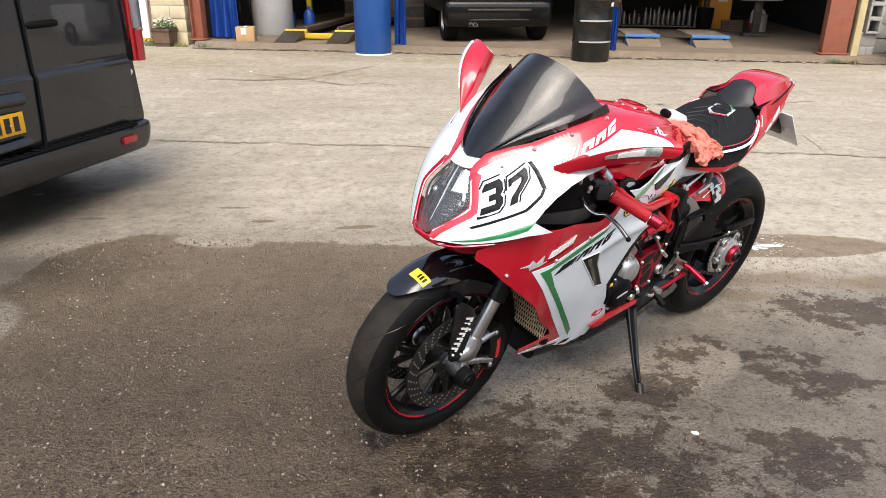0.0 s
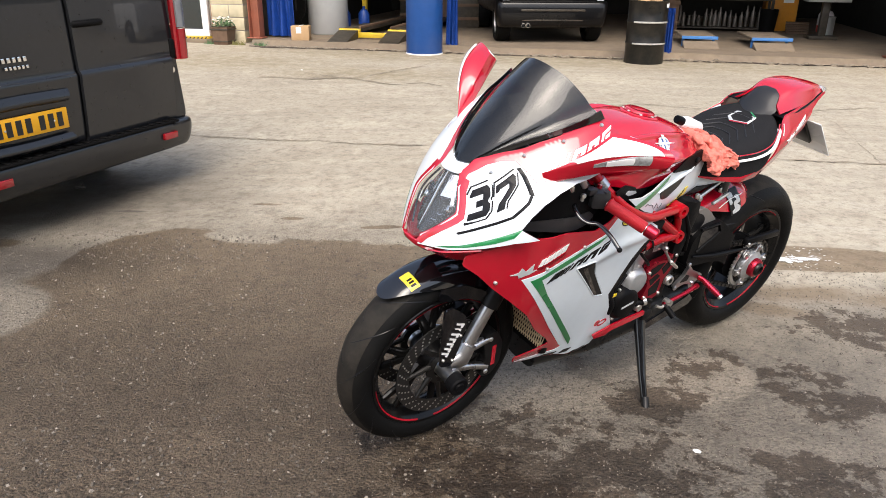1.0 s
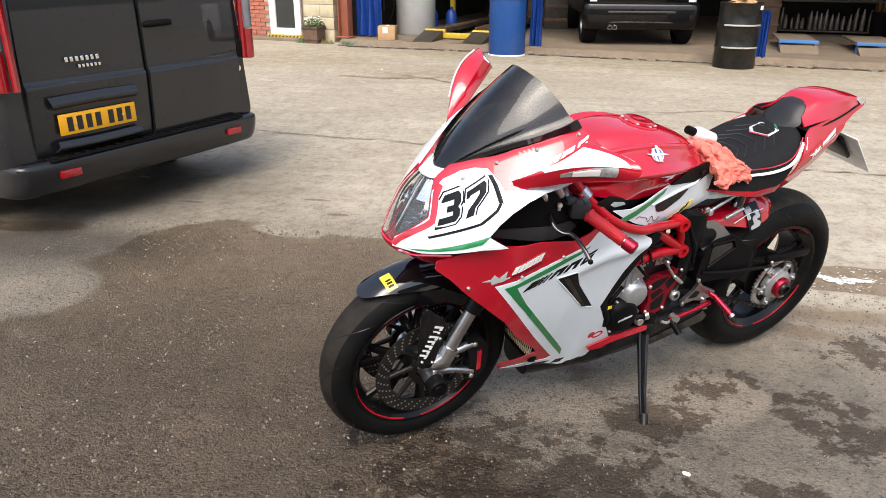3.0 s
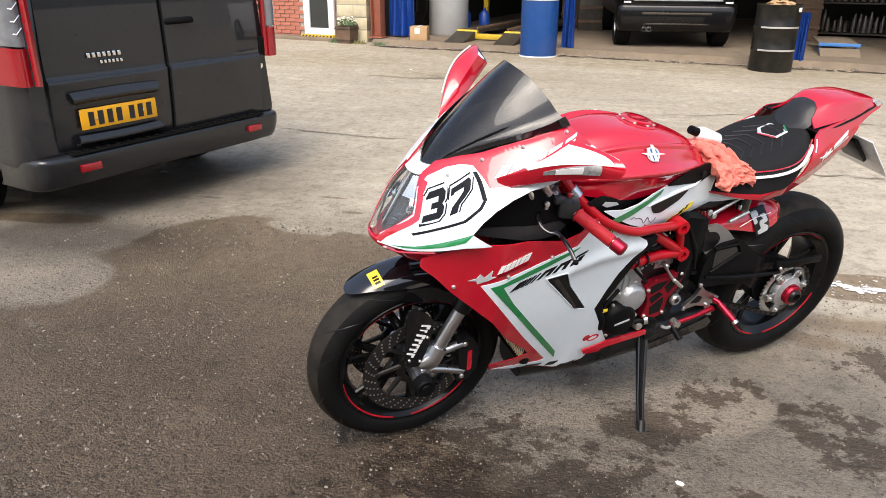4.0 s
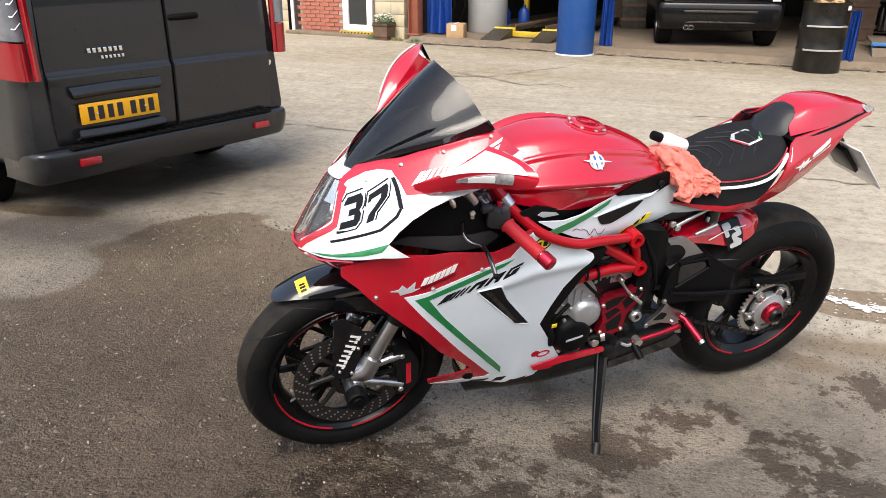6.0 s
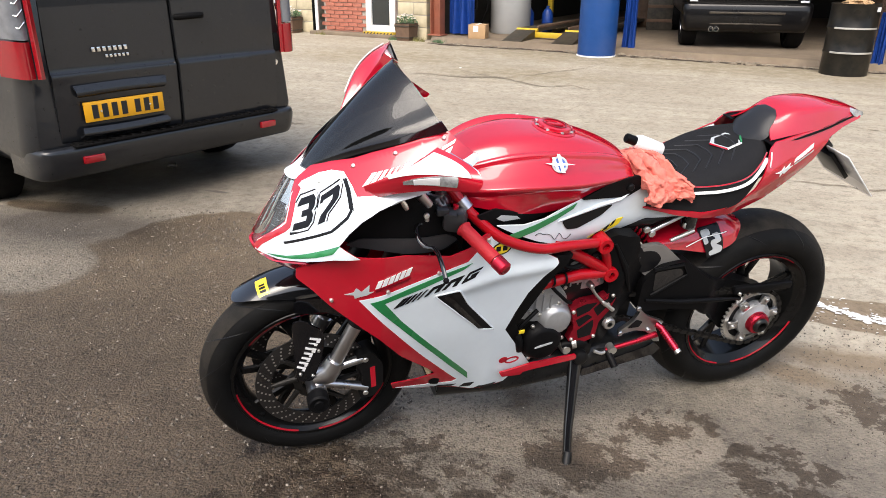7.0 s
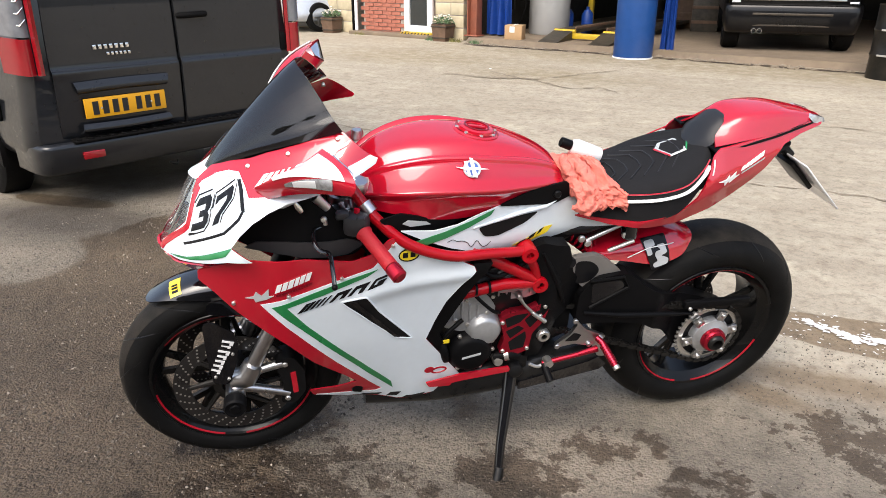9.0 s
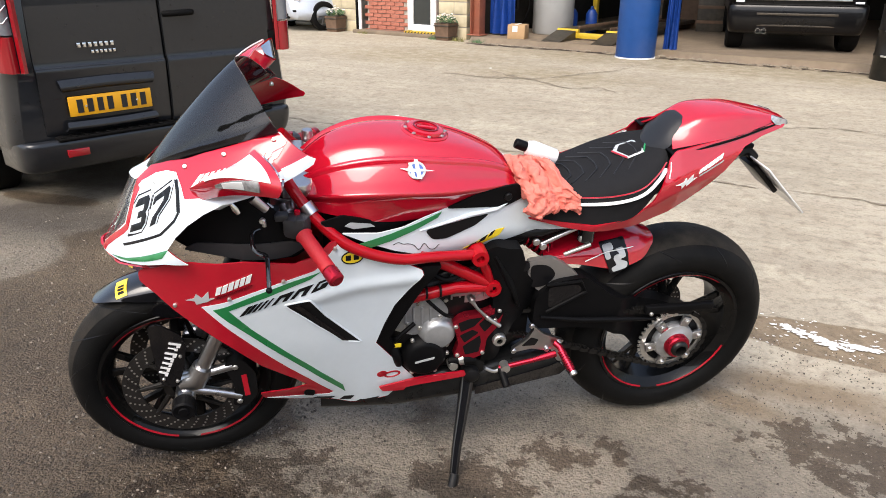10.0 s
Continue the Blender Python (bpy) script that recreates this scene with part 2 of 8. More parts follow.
    verge = union([spot(0.0, 11.6, 7.0, 1.1, -5.6), spot(-2.0, 9.6, 1.6, 0.8), spot(-4.5, 10.5, 2.2, 1.2)], 0.9, 1.6)
    c = mix(nt, math_("MULTIPLY", verge, ramp(nt, mid.outputs[0], [(0.36, 0.15), (0.62, 0.75)])), c, (0.24, 0.195, 0.115))
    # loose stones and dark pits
    near = math_("ADD", math_("MULTIPLY", dim_tar, 0.85), 0.15)
    c = mix(nt, math_("MULTIPLY", ramp(nt, stone.outputs["Color"], [(0.12, 0.7), (0.3, 0.0), (1.0, 0.0)]), near), c, (0.022, 0.018, 0.014))
    c = mix(nt, math_("MULTIPLY", ramp(nt, stone.outputs["Color"], [(0.0, 0.0), (0.78, 0.0), (0.95, 0.5)]), near), c, (0.30, 0.26, 0.205))
    c = mix(nt, math_("MULTIPLY", ramp(nt, stone2.outputs["Color"], [(0.2, 0.5), (0.4, 0.0), (0.8, 0.0)]), near), c, (0.035, 0.029, 0.022))
    c = mix(nt, math_("MULTIPLY", ramp(nt, fine.outputs[0], [(0.46, 0.0), (0.66, 0.5)]), near), c, (0.085, 0.07, 0.055))
    # clods: the colour is darker in their hollows and paler on their tops
    clod = noise_of(nt, 42.0, 3, 0.55, co)
    c = mix(nt, math_("MULTIPLY", ramp(nt, clod.outputs[0], [(0.56, 0.0), (0.64, 0.6)]), near), c, (0.040, 0.031, 0.023))
    c = mix(nt, math_("MULTIPLY", ramp(nt, clod.outputs[0], [(0.30, 0.4), (0.40, 0.0)]), near), c, (0.20, 0.168, 0.128))
    wc = mix(nt, 1.0, c, (0.58, 0.505, 0.43), "MULTIPLY")
    c = mix(nt, wet, c, wc)
    c = mix(nt, math_("MULTIPLY", splash, 0.9), c, mix(nt, 1.0, c, (0.34, 0.29, 0.25), "MULTIPLY"))
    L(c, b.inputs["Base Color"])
    r = ramp(nt, mid.outputs[0], [(0.3, 0.62), (0.7, 0.95)])
    r = mix(nt, math_("MULTIPLY", wetall, 0.75), r, (0.50, 0.50, 0.50))
    L(r, b.inputs["Roughness"])
    b.inputs["Specular IOR Level"].default_value = 0.3
    h = math_("ADD", math_("ADD", math_("MULTIPLY", fine.outputs[0], 0.9), math_("MULTIPLY", clod.outputs[0], -1.2)), math_("ADD", math_("ADD", math_("MULTIPLY", stone.outputs[0], -0.6), math_("MULTIPLY", stone2.outputs[0], -0.4)), math_("MULTIPLY", mid.outputs[0], 1.6)))
    bp = nt.nodes.new("ShaderNodeBump")
    bp.inputs["Strength"].default_value, bp.inputs["Distance"].default_value = 1.0, 0.013
    L(math_("MULTIPLY", h, near), bp.inputs["Height"])
    L(bp.outputs[0], b.inputs["Normal"])
    return m


def WET(spot):
    """The washed, still damp area round the motorcycle."""
    return [spot(-0.75, 2.75, 1.3, 0.90), spot(-0.6, 1.0, 1.55, 1.25), spot(-0.2, 2.9, 0.5, 0.72), spot(-1.5, 3.25, 0.5, 0.46, -20), spot(-2.2, 1.4, 1.5, 0.95), spot(1.78, 3.72, 0.6, 0.17, 5), spot(-2.75, 3.35, 0.4, 0.1, 10), spot(0.10, 1.50, 0.70, 0.42), spot(-1.05, 3.95, 0.07, 0.025), spot(-0.5, 3.85, 0.12, 0.03, 10), spot(-1.3, 4.2, 0.1, 0.02)]


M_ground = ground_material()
M_grit = material("grit_stone", (0.105, 0.09, 0.073), 0.9, var=0.7, scale=9)
_nt = M_grit.node_tree
_geo = _nt.nodes.new("ShaderNodeNewGeometry")
_nt.links.new(ramp(_nt, _geo.outputs["Random Per Island"], [(0.0, (0.03, 0.024, 0.019)), (0.3, (0.075, 0.063, 0.05)), (0.85, (0.16, 0.135, 0.108)), (1.0, (0.34, 0.30, 0.25))]), _nt.nodes["Principled BSDF"].inputs["Base Color"])
M_slab = material("garage_slab", (0.20, 0.155, 0.108), 0.85, var=0.35, scale=14, bump=0.6, bscale=80, dirt=0.7)
M_block = material("cream_block", (0.52, 0.45, 0.30), 0.85, var=0.2, scale=25, bump=0.5, bscale=120, dirt=0.35)
M_darkwall = material("unseen_wall_dark", (0.07, 0.06, 0.05), 0.8, var=0.3, scale=8, bump=0.3)
M_grey_block = material("grey_block", (0.33, 0.32, 0.30), 0.9, var=0.25, scale=25, bump=0.6, bscale=140, dirt=0.3)
M_brick = material("red_brick", (0.36, 0.13, 0.085), 0.85, var=0.35, scale=18, bump=0.5, bscale=150)
M_mortar = material("mortar", (0.38, 0.34, 0.29), 0.9, var=0.15, scale=40, bump=0.4)
M_post = material("red_oxide_steel", (0.30, 0.095, 0.055), 0.6, var=0.3, scale=12, bump=0.2, dirt=0.5)
M_upvc = material("white_upvc", (0.78, 0.78, 0.77), 0.35, var=0.04)
M_glass_dark = material("glass", (0.03, 0.035, 0.035), 0.05, var=0.1, coat=0.3)
M_bluedrum = material("blue_plastic", (0.006, 0.050, 0.195), 0.38, var=0.15, scale=8, dirt=0.2)
M_tarp = material("blue_tarpaulin", (0.008, 0.042, 0.22), 0.42, var=0.25, scale=12, bump=0.2, bscale=60)
M_blackdrum = material("black_enamel_steel", (0.010, 0.0095, 0.008), 0.32, var=0.4, scale=15, dirt=0.35, dirtcol=(0.06, 0.046, 0.03), spec=0.3)
M_band = material("bright_steel_band", (0.62, 0.60, 0.55), 0.35, metal=0.6, var=0.2)
M_card = material("cardboard", (0.42, 0.27, 0.14), 0.85, var=0.12, scale=10, bump=0.15)
M_paper = material("white_paper", (0.75, 0.75, 0.72), 0.7, var=0.05)
M_yellow = material("yellow_paint", (0.62, 0.42, 0.02), 0.5, var=0.2, dirt=0.5)
M_lift = material("oily_dark_steel", (0.05, 0.043, 0.033), 0.5, metal=0.3, var=0.4, scale=14, dirt=0.5)
M_liftblue = material("blue_lift_paint", (0.05, 0.2, 0.5), 0.45, var=0.2, dirt=0.4)
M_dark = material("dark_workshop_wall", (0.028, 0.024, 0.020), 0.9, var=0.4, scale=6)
M_wood = material("weathered_timber", (0.13, 0.08, 0.05), 0.8, var=0.35, scale=9, bump=0.3)
M_soil = material("potting_soil", (0.05, 0.035, 0.025), 0.95, var=0.4, scale=60, bump=0.8)
M_leaf = material("leaf_green", (0.07, 0.13, 0.05), 0.5, var=0.5, scale=40)
M_petal = material("pale_petals", (0.72, 0.66, 0.58), 0.6, var=0.2, scale=60)
M_orange = material("orange_enamel", (0.68, 0.28, 0.03), 0.4, var=0.12, dirt=0.2)
M_shutter = material("galvanised_shutter", (0.45, 0.45, 0.42), 0.45, metal=0.4, var=0.12)
M_roof = material("grey_sheet_roof", (0.25, 0.25, 0.25), 0.7, var=0.2)
M_moss = material("moss_and_leaf_litter", (0.16, 0.15, 0.05), 0.95, var=0.5, scale=50, bump=0.6)
M_rubble = material("broken_concrete", (0.20, 0.165, 0.12), 0.95, var=0.35, scale=30, bump=0.8, bscale=90)
M_crack = material("dirt_in_cracks", (0.24, 0.198, 0.145), 0.95, var=0.5, scale=40)
M_chalk = material("white_spill", (0.72, 0.71, 0.68), 0.6, var=0.15, scale=30)
M_tyre = material("tyre_rubber", (0.006, 0.006, 0.006), 0.55, var=0.3, scale=20, bump=0.25, bscale=300, spec=0.10, dirt=0.10, dirtcol=(0.05, 0.042, 0.033))
M_tread = material("scuffed_tread_rubber", (0.016, 0.0145, 0.0125), 0.6, var=0.5, scale=24, bump=0.3, bscale=260, spec=0.15, dirt=0.35, dirtcol=(0.07, 0.056, 0.042))
M_vanpaint = material("dark_grey_metallic_paint", (0.0125, 0.0132, 0.0150), 0.32, var=0.15, scale=300, coat=0.6, spec=0.2)
M_vantrim = material("black_textured_plastic", (0.0045, 0.0042, 0.004), 0.6, spec=0.1, var=0.2, bump=0.4, bscale=400)
M_vanclear = material("smoked_clear_lens", (0.16, 0.165, 0.175), 0.12, var=0.4, scale=14, coat=0.6)
M_redlens = material("red_lamp_lens", (0.26, 0.005, 0.010), 0.15, var=0.08, coat=0.6)
M_clearlens = material("clear_lamp_lens", (0.62, 0.63, 0.65), 0.1, var=0.35, scale=20, coat=0.6)
M_plateyel = material("yellow_reflective_plate", (0.70, 0.34, 0.008), 0.4, var=0.04)
M_ink = material("black_ink", (0.012, 0.012, 0.012), 0.5, var=0.1)
M_chrome = material("chrome", (0.75, 0.75, 0.74), 0.15, metal=1.0, var=0.05)
M_alloy = material("cast_aluminium", (0.55, 0.55, 0.56), 0.30, metal=1.0, var=0.1, scale=40, bump=0.1)
M_suv = material("black_gloss_car_paint", (0.0035, 0.0035, 0.004), 0.3, var=0.1, coat=0.3, dirt=0.12, spec=0.2, dirtcol=(0.03, 0.025, 0.02))
M_silver = material("silver_car_paint", (0.50, 0.54, 0.60), 0.3, metal=0.3, var=0.06, coat=0.7)
M_tank = material("dusty_grey_plastic", (0.36, 0.36, 0.35), 0.5, var=0.2, scale=6, dirt=0.3)
M_jug = material("translucent_white_plastic", (0.72, 0.70, 0.66), 0.4, var=0.1)
M_jugred = material("red_fluid_tint", (0.55, 0.06, 0.04), 0.4, var=0.1)
M_bottle = material("dusty_parts_metal", (0.14, 0.12, 0.10), 0.4, metal=0.5, var=0.6, scale=25)


# ---- yard ----
def ground_z(x, y):
    return -0.10 * math.exp(-((x + 3.6) / 2.0) ** 2 - ((y - 5.2) / 2.6) ** 2)


def build_ground():
    rnd = random.Random(3)
    xs = [-400, -150, -60, -30, -16] + [-12 + 0.5 * i for i in range(45)] + [14, 20, 40, 120, 400]
    ys = [-400, -150, -50, -20, -10, -5] + [-3 + 0.5 * i for i in range(32)] + [14.5, 18, 30, 80, 200, 500]
    bm = B_()
    g = [[bm.verts.new((x, y, ground_z(x, y) + (rnd.uniform(-0.003, 0.003) if abs(x) < 12 and -3 < y < 12 else 0))) for y in ys] for x in xs]
    for i in range(len(xs) - 1):
        for j in range(len(ys) - 1):
            bm.faces.new((g[i][j], g[i + 1][j], g[i + 1][j + 1], g[i][j + 1]))
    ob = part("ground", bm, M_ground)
    tagged(ob, "pale dusty concrete yard with a dark damp patch", "ground", kind="structure")
    # loose grit
    bm = B_()
    for k in range(24000):
        x, y = rnd.uniform(-2.4, 2.6), 0.9 + 2.75 * rnd.random() ** 1.2
        r = (0.0022 + 0.0065 * rnd.random() ** 3.2) if x < 0.2 else 0.0020 + 0.0030 * rnd.random() ** 4
        z = ground_z(x, y)
        a = rnd.uniform(0, 6.3)
        q = [rnd.uniform(0.7, 1.2) for _ in range(6)]
        low = [bm.verts.new((x + r * math.cos(a + i * 1.047) * q[i], y + r * math.sin(a + i * 1.047) * q[i], z - 0.002)) for i in range(6)]
        up = [bm.verts.new((x + r * math.cos(a + i * 2.094 + 0.5) * 0.5, y + r * math.sin(a + i * 2.094 + 0.5) * 0.5, z + r * rnd.uniform(0.35, 0.7))) for i in range(3)]
        bm.faces.new(up)
        for i in range(3):
            bm.faces.new((low[2 * i], low[2 * i + 1], up[i]))
            bm.faces.new((low[2 * i + 1], low[(2 * i + 2) % 6], up[(i + 1) % 3], up[i]))
    tagged(part("grit", bm, M_grit), "loose grit and small stones on the yard", "grit", kind="stuff")


build_ground()


def crack(pts, w, rnd, bm, step=0.05):
    """An uneven ribbon of dirt along a crack, a little proud of the ground."""
    P = []
    for (x0, y0), (x1, y1) in zip(pts, pts[1:]):
        n = max(2, int(math.hypot(x1 - x0, y1 - y0) / step))
        P += [(x0 + (x1 - x0) * k / n, y0 + (y1 - y0) * k / n) for k in range(n)]
    P.append(pts[-1])
    prev, o = None, 0.0
    for k, (x, y) in enumerate(P):
        o = o * 0.7 + rnd.uniform(-0.03, 0.03)
        t = w * rnd.uniform(0.15, 1.0) * (0.3 if rnd.random() < 0.2 else 1.0)
        a, b = bm.verts.new((x, y + o - t, ground_z(x, y) + 0.005)), bm.verts.new((x + rnd.uniform(-0.01, 0.01), y + o + t, ground_z(x, y) + 0.005))
        if prev:
            bm.faces.new((prev[0], a, b, prev[1]))
        prev = (a, b)


def build_cracks():
    rnd = random.Random(11)
    for pts, w in (([(-4.6, 6.3), (-2.94, 6.11), (-2.41, 6.04), (-1.74, 5.93), (-1.09, 5.82), (-0.26, 5.74), (0.9, 5.7), (2.4, 5.75), (4.5, 5.6)], 0.022),
                   ([(-3.25, 9.07), (-2.48, 9.15), (-1.94, 9.3), (-1.63, 9.92), (-1.35, 10.4), (-1.2, 11.3)], 0.07),
                   ([(-2.78, 9.54), (-1.92, 9.1), (-1.42, 8.8), (-1.1, 8.95), (-0.83, 8.78)], 0.04),
                   ([(-0.73, 7.47), (-0.56, 8.59)], 0.012), ([(-1.83, 10.76), (-2.33, 9.5), (-2.6, 9.1)], 0.03),
                   ([(0.6, 7.6), (1.4, 7.9), (2.6, 7.7), (3.8, 8.1)], 0.02), ([(2.9, 5.75), (3.1, 7.2), (3.0, 8.6)], 0.012)):
        bm = B_()
        crack(pts, w, rnd, bm)
        tagged(part("crack", bm, M_crack), "dark dirt-filled crack in the concrete yard", "crack", kind="structure")
    # pale dried spill
    bm = B_()
    for k in range(230):
        if k < 90:
            u = rnd.random()
            x, y, r = 1.43 + 0.20 * u + rnd.gauss(0, 0.018), 3.755 - 0.10 * u + rnd.gauss(0, 0.014), rnd.uniform(0.004, 0.015)
        elif k < 120:
            x, y, r = 1.70 + rnd.gauss(0, 0.030), 3.69 + rnd.gauss(0, 0.010), rnd.uniform(0.006, 0.016)
        else:
            x, y, r = rnd.uniform(1.3, 1.85), rnd.uniform(3.55, 3.85), rnd.uniform(0.002, 0.006)
        vs = [bm.verts.new((x + r * 1.4 * math.cos(a) * q, y + r * math.sin(a) * q, 0.0035 + 0.00001 * k)) for a, q in ((i * 0.698, rnd.uniform(0.4, 1.2)) for i in range(9))]
        bm.faces.new(vs)
    tagged(part("dried_spill", bm, M_chalk), "flaky white dried spill on the damp concrete", "spill", kind="stuff")


build_cracks()

# garage frame: x along the front, y inwards
G = pose(0.25, 12.42, 0, 0, 0, -5.6)
SLAB = 0.09


def setting(name, bm, mat_, label, category, m=None):
    ob = part(name, bm, mat_)
    ob.matrix_basis = m or G
    return tagged(ob, label, category, kind="structure")


def build_garage():
    rnd = random.Random(5)
    bm = B_()
    # slab with a broken front edge
    n = 60
    front = [(-5.0 + 11.4 * i / n, -0.26 + rnd.uniform(-0.04, 0.04)) for i in range(n + 1)]
    top = [bm.verts.new((x, y + 0.05, SLAB)) for x, y in front]
    low = [bm.verts.new((x, y - 0.06, -0.05)) for x, y in front]
    back = [bm.verts.new((x, 9.0, SLAB)) for x, y in front]
    for i in range(n):
        bm.faces.new((low[i], low[i + 1], top[i + 1], top[i]))
        bm.faces.new((top[i], top[i + 1], back[i + 1], back[i]))
    setting("floor", bm, M_slab, "worn dirty concrete garage floor slab", "floor")
    bm = B_()
    for k in range(420):
        x = rnd.uniform(-5, 6.3)
        r = 0.012 + 0.045 * rnd.random() ** 2.5
        y = -0.3 - rnd.random() ** 2 * 0.25
        bmesh.ops.create_icosphere(bm, subdivisions=1, radius=r, matrix=Matrix.Translation((x, y, 0.0)) @ Matrix.Diagonal((rnd.uniform(0.8, 1.7), 1, rnd.uniform(0.3, 0.8), 1)))
    dirt = B_()
    for k in range(3):
        crack([(-4.9, -0.42 - 0.05 * k), (-2.0, -0.36 - 0.06 * k), (0.8, -0.44 - 0.04 * k), (3.4, -0.38 - 0.05 * k), (6.2, -0.44)], 0.05, rnd, dirt, 0.09)
    tagged(part("slab_edge_dirt", dirt, M_soil, m=G), "dark dirt gathered along the slab edge", "dirt", kind="stuff")
    tagged(part("rubble", bm, M_rubble, m=G, angle=20), "crumbled concrete bits along the slab edge", "rubble", kind="stuff")
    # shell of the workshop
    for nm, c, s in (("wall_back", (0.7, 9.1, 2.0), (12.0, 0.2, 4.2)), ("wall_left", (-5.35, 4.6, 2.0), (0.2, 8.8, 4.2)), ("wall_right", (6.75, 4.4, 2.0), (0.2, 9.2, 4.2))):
        setting(nm, box(B_(), c, s), M_dark, "near-black workshop wall", "wall")
    setting("ceiling", box(B_(), (0.7, 4.4, 4.2), (12.6, 9.8, 0.15)), M_roof, "grey sheet workshop roof", "ceiling")
    setting("wall_lintel", box(B_(), (0.6, 0.0, 3.65), (12.2, 0.2, 0.95)), M_roof, "grey clad beam over the garage opening", "wall")
    # red oxide posts
    for x, w in ((-5.0, 0.2), (5.42, 0.36)):
        t = thing("steel_post", G @ pose(x, 0, 0), "rust-red painted steel post of the garage front", "post", "garage posts")
        part("web", box(B_(), (0, 0.0, 1.65), (w * 0.86, 0.014, 3.1), 0.002), M_post, t)
        for sx in (-1, 1):
            part("flange", box(B_(), (sx * w / 2 * 0.92, 0, 1.65), (0.018, 0.19, 3.1), 0.003), M_post, t)
        part("base_plate", box(B_(), (0, 0, 0.11), (w + 0.08, 0.26, 0.02), 0.003), M_post, t)
    part_post_front = thing("post_cladding", G @ pose(5.42, -0.105, 0), "flaking rust-red board on the garage post", "post")
    part("board", box(B_(), (0, 0, 1.6), (0.36, 0.02, 3.0), 0.004), M_post, part_post_front)


build_garage()


def loft(bm, secs, cap=True):
    """Joins closed rings of equal length."""
    rings = [[bm.verts.new(p) for p in s] for s in secs]
    n = len(rings[0])
    for a, b in zip(rings, rings[1:]):
        for k in range(n):
            bm.faces.new((a[k], a[(k + 1) % n], b[(k + 1) % n], b[k]))
    if cap:
        bm.faces.new(rings[0][::-1])
        bm.faces.new(rings[-1])
    return bm


def brick_wall(name, x0, x1, y, z0, z1, label, m, cut=None):
    """A wall of single bricks on a mortar backing."""
    bm = box(B_(), ((x0 + x1) / 2, y + 0.112, (z0 + z1) / 2), (x1 - x0, 0.2, z1 - z0))
    wall = setting(name, bm, M_mortar, label, "wall", m)
    bk = box(B_(), (0, 0, 0), (0.215, 0.03, 0.065), 0.003, seg=1)
    me = bpy.data.meshes.new("brick")
    finish(bk)
    bk.to_mesh(me)
    bk.free()
    me.materials.append(M_brick)
    rnd = random.Random(8)
    row, z = 0, z0 + 0.037
    while z < min(z1, 1.25):
        x = x0 + (0.11 if row % 2 else 0.0) + 0.055
        while x < x1 - 0.05:
            if not (cut and cut[0] - 0.1 < x < cut[1] + 0.1):
                o = new("brick", me)
                o.parent = wall
                o.matrix_basis = pose(x, y + 0.003 + rnd.uniform(-0.002, 0.002), z, 0, 0, rnd.uniform(-0.3, 0.3))
            x += 0.225
        z += 0.075
        row += 1
    return wall


def block_pier(name, x0, x1, y0, depth, top, mat_, label, m):
    bm = box(B_(), ((x0 + x1) / 2, y0 + depth / 2 + 0.008, top / 2), (x1 - x0 - 0.012, depth, top))
    pier = setting(name, bm, M_mortar, label, "wall", m)
    z, k = 0.0, 0
    rnd = random.Random(4)
    while z < min(top, 1.4):
        cuts = [x0, x1] if k % 2 else [x0, x0 + (x1 - x0) * 0.55, x1]
        for a, b in zip(cuts, cuts[1:]):
            part("block", box(B_(), ((a + b) / 2, y0 + depth / 2 - 0.002 + rnd.uniform(-0.003, 0.003), z + 0.107), (b - a - 0.012, depth, 0.205), 0.008), mat_, pier)
        z += 0.22
        k += 1
    return pier


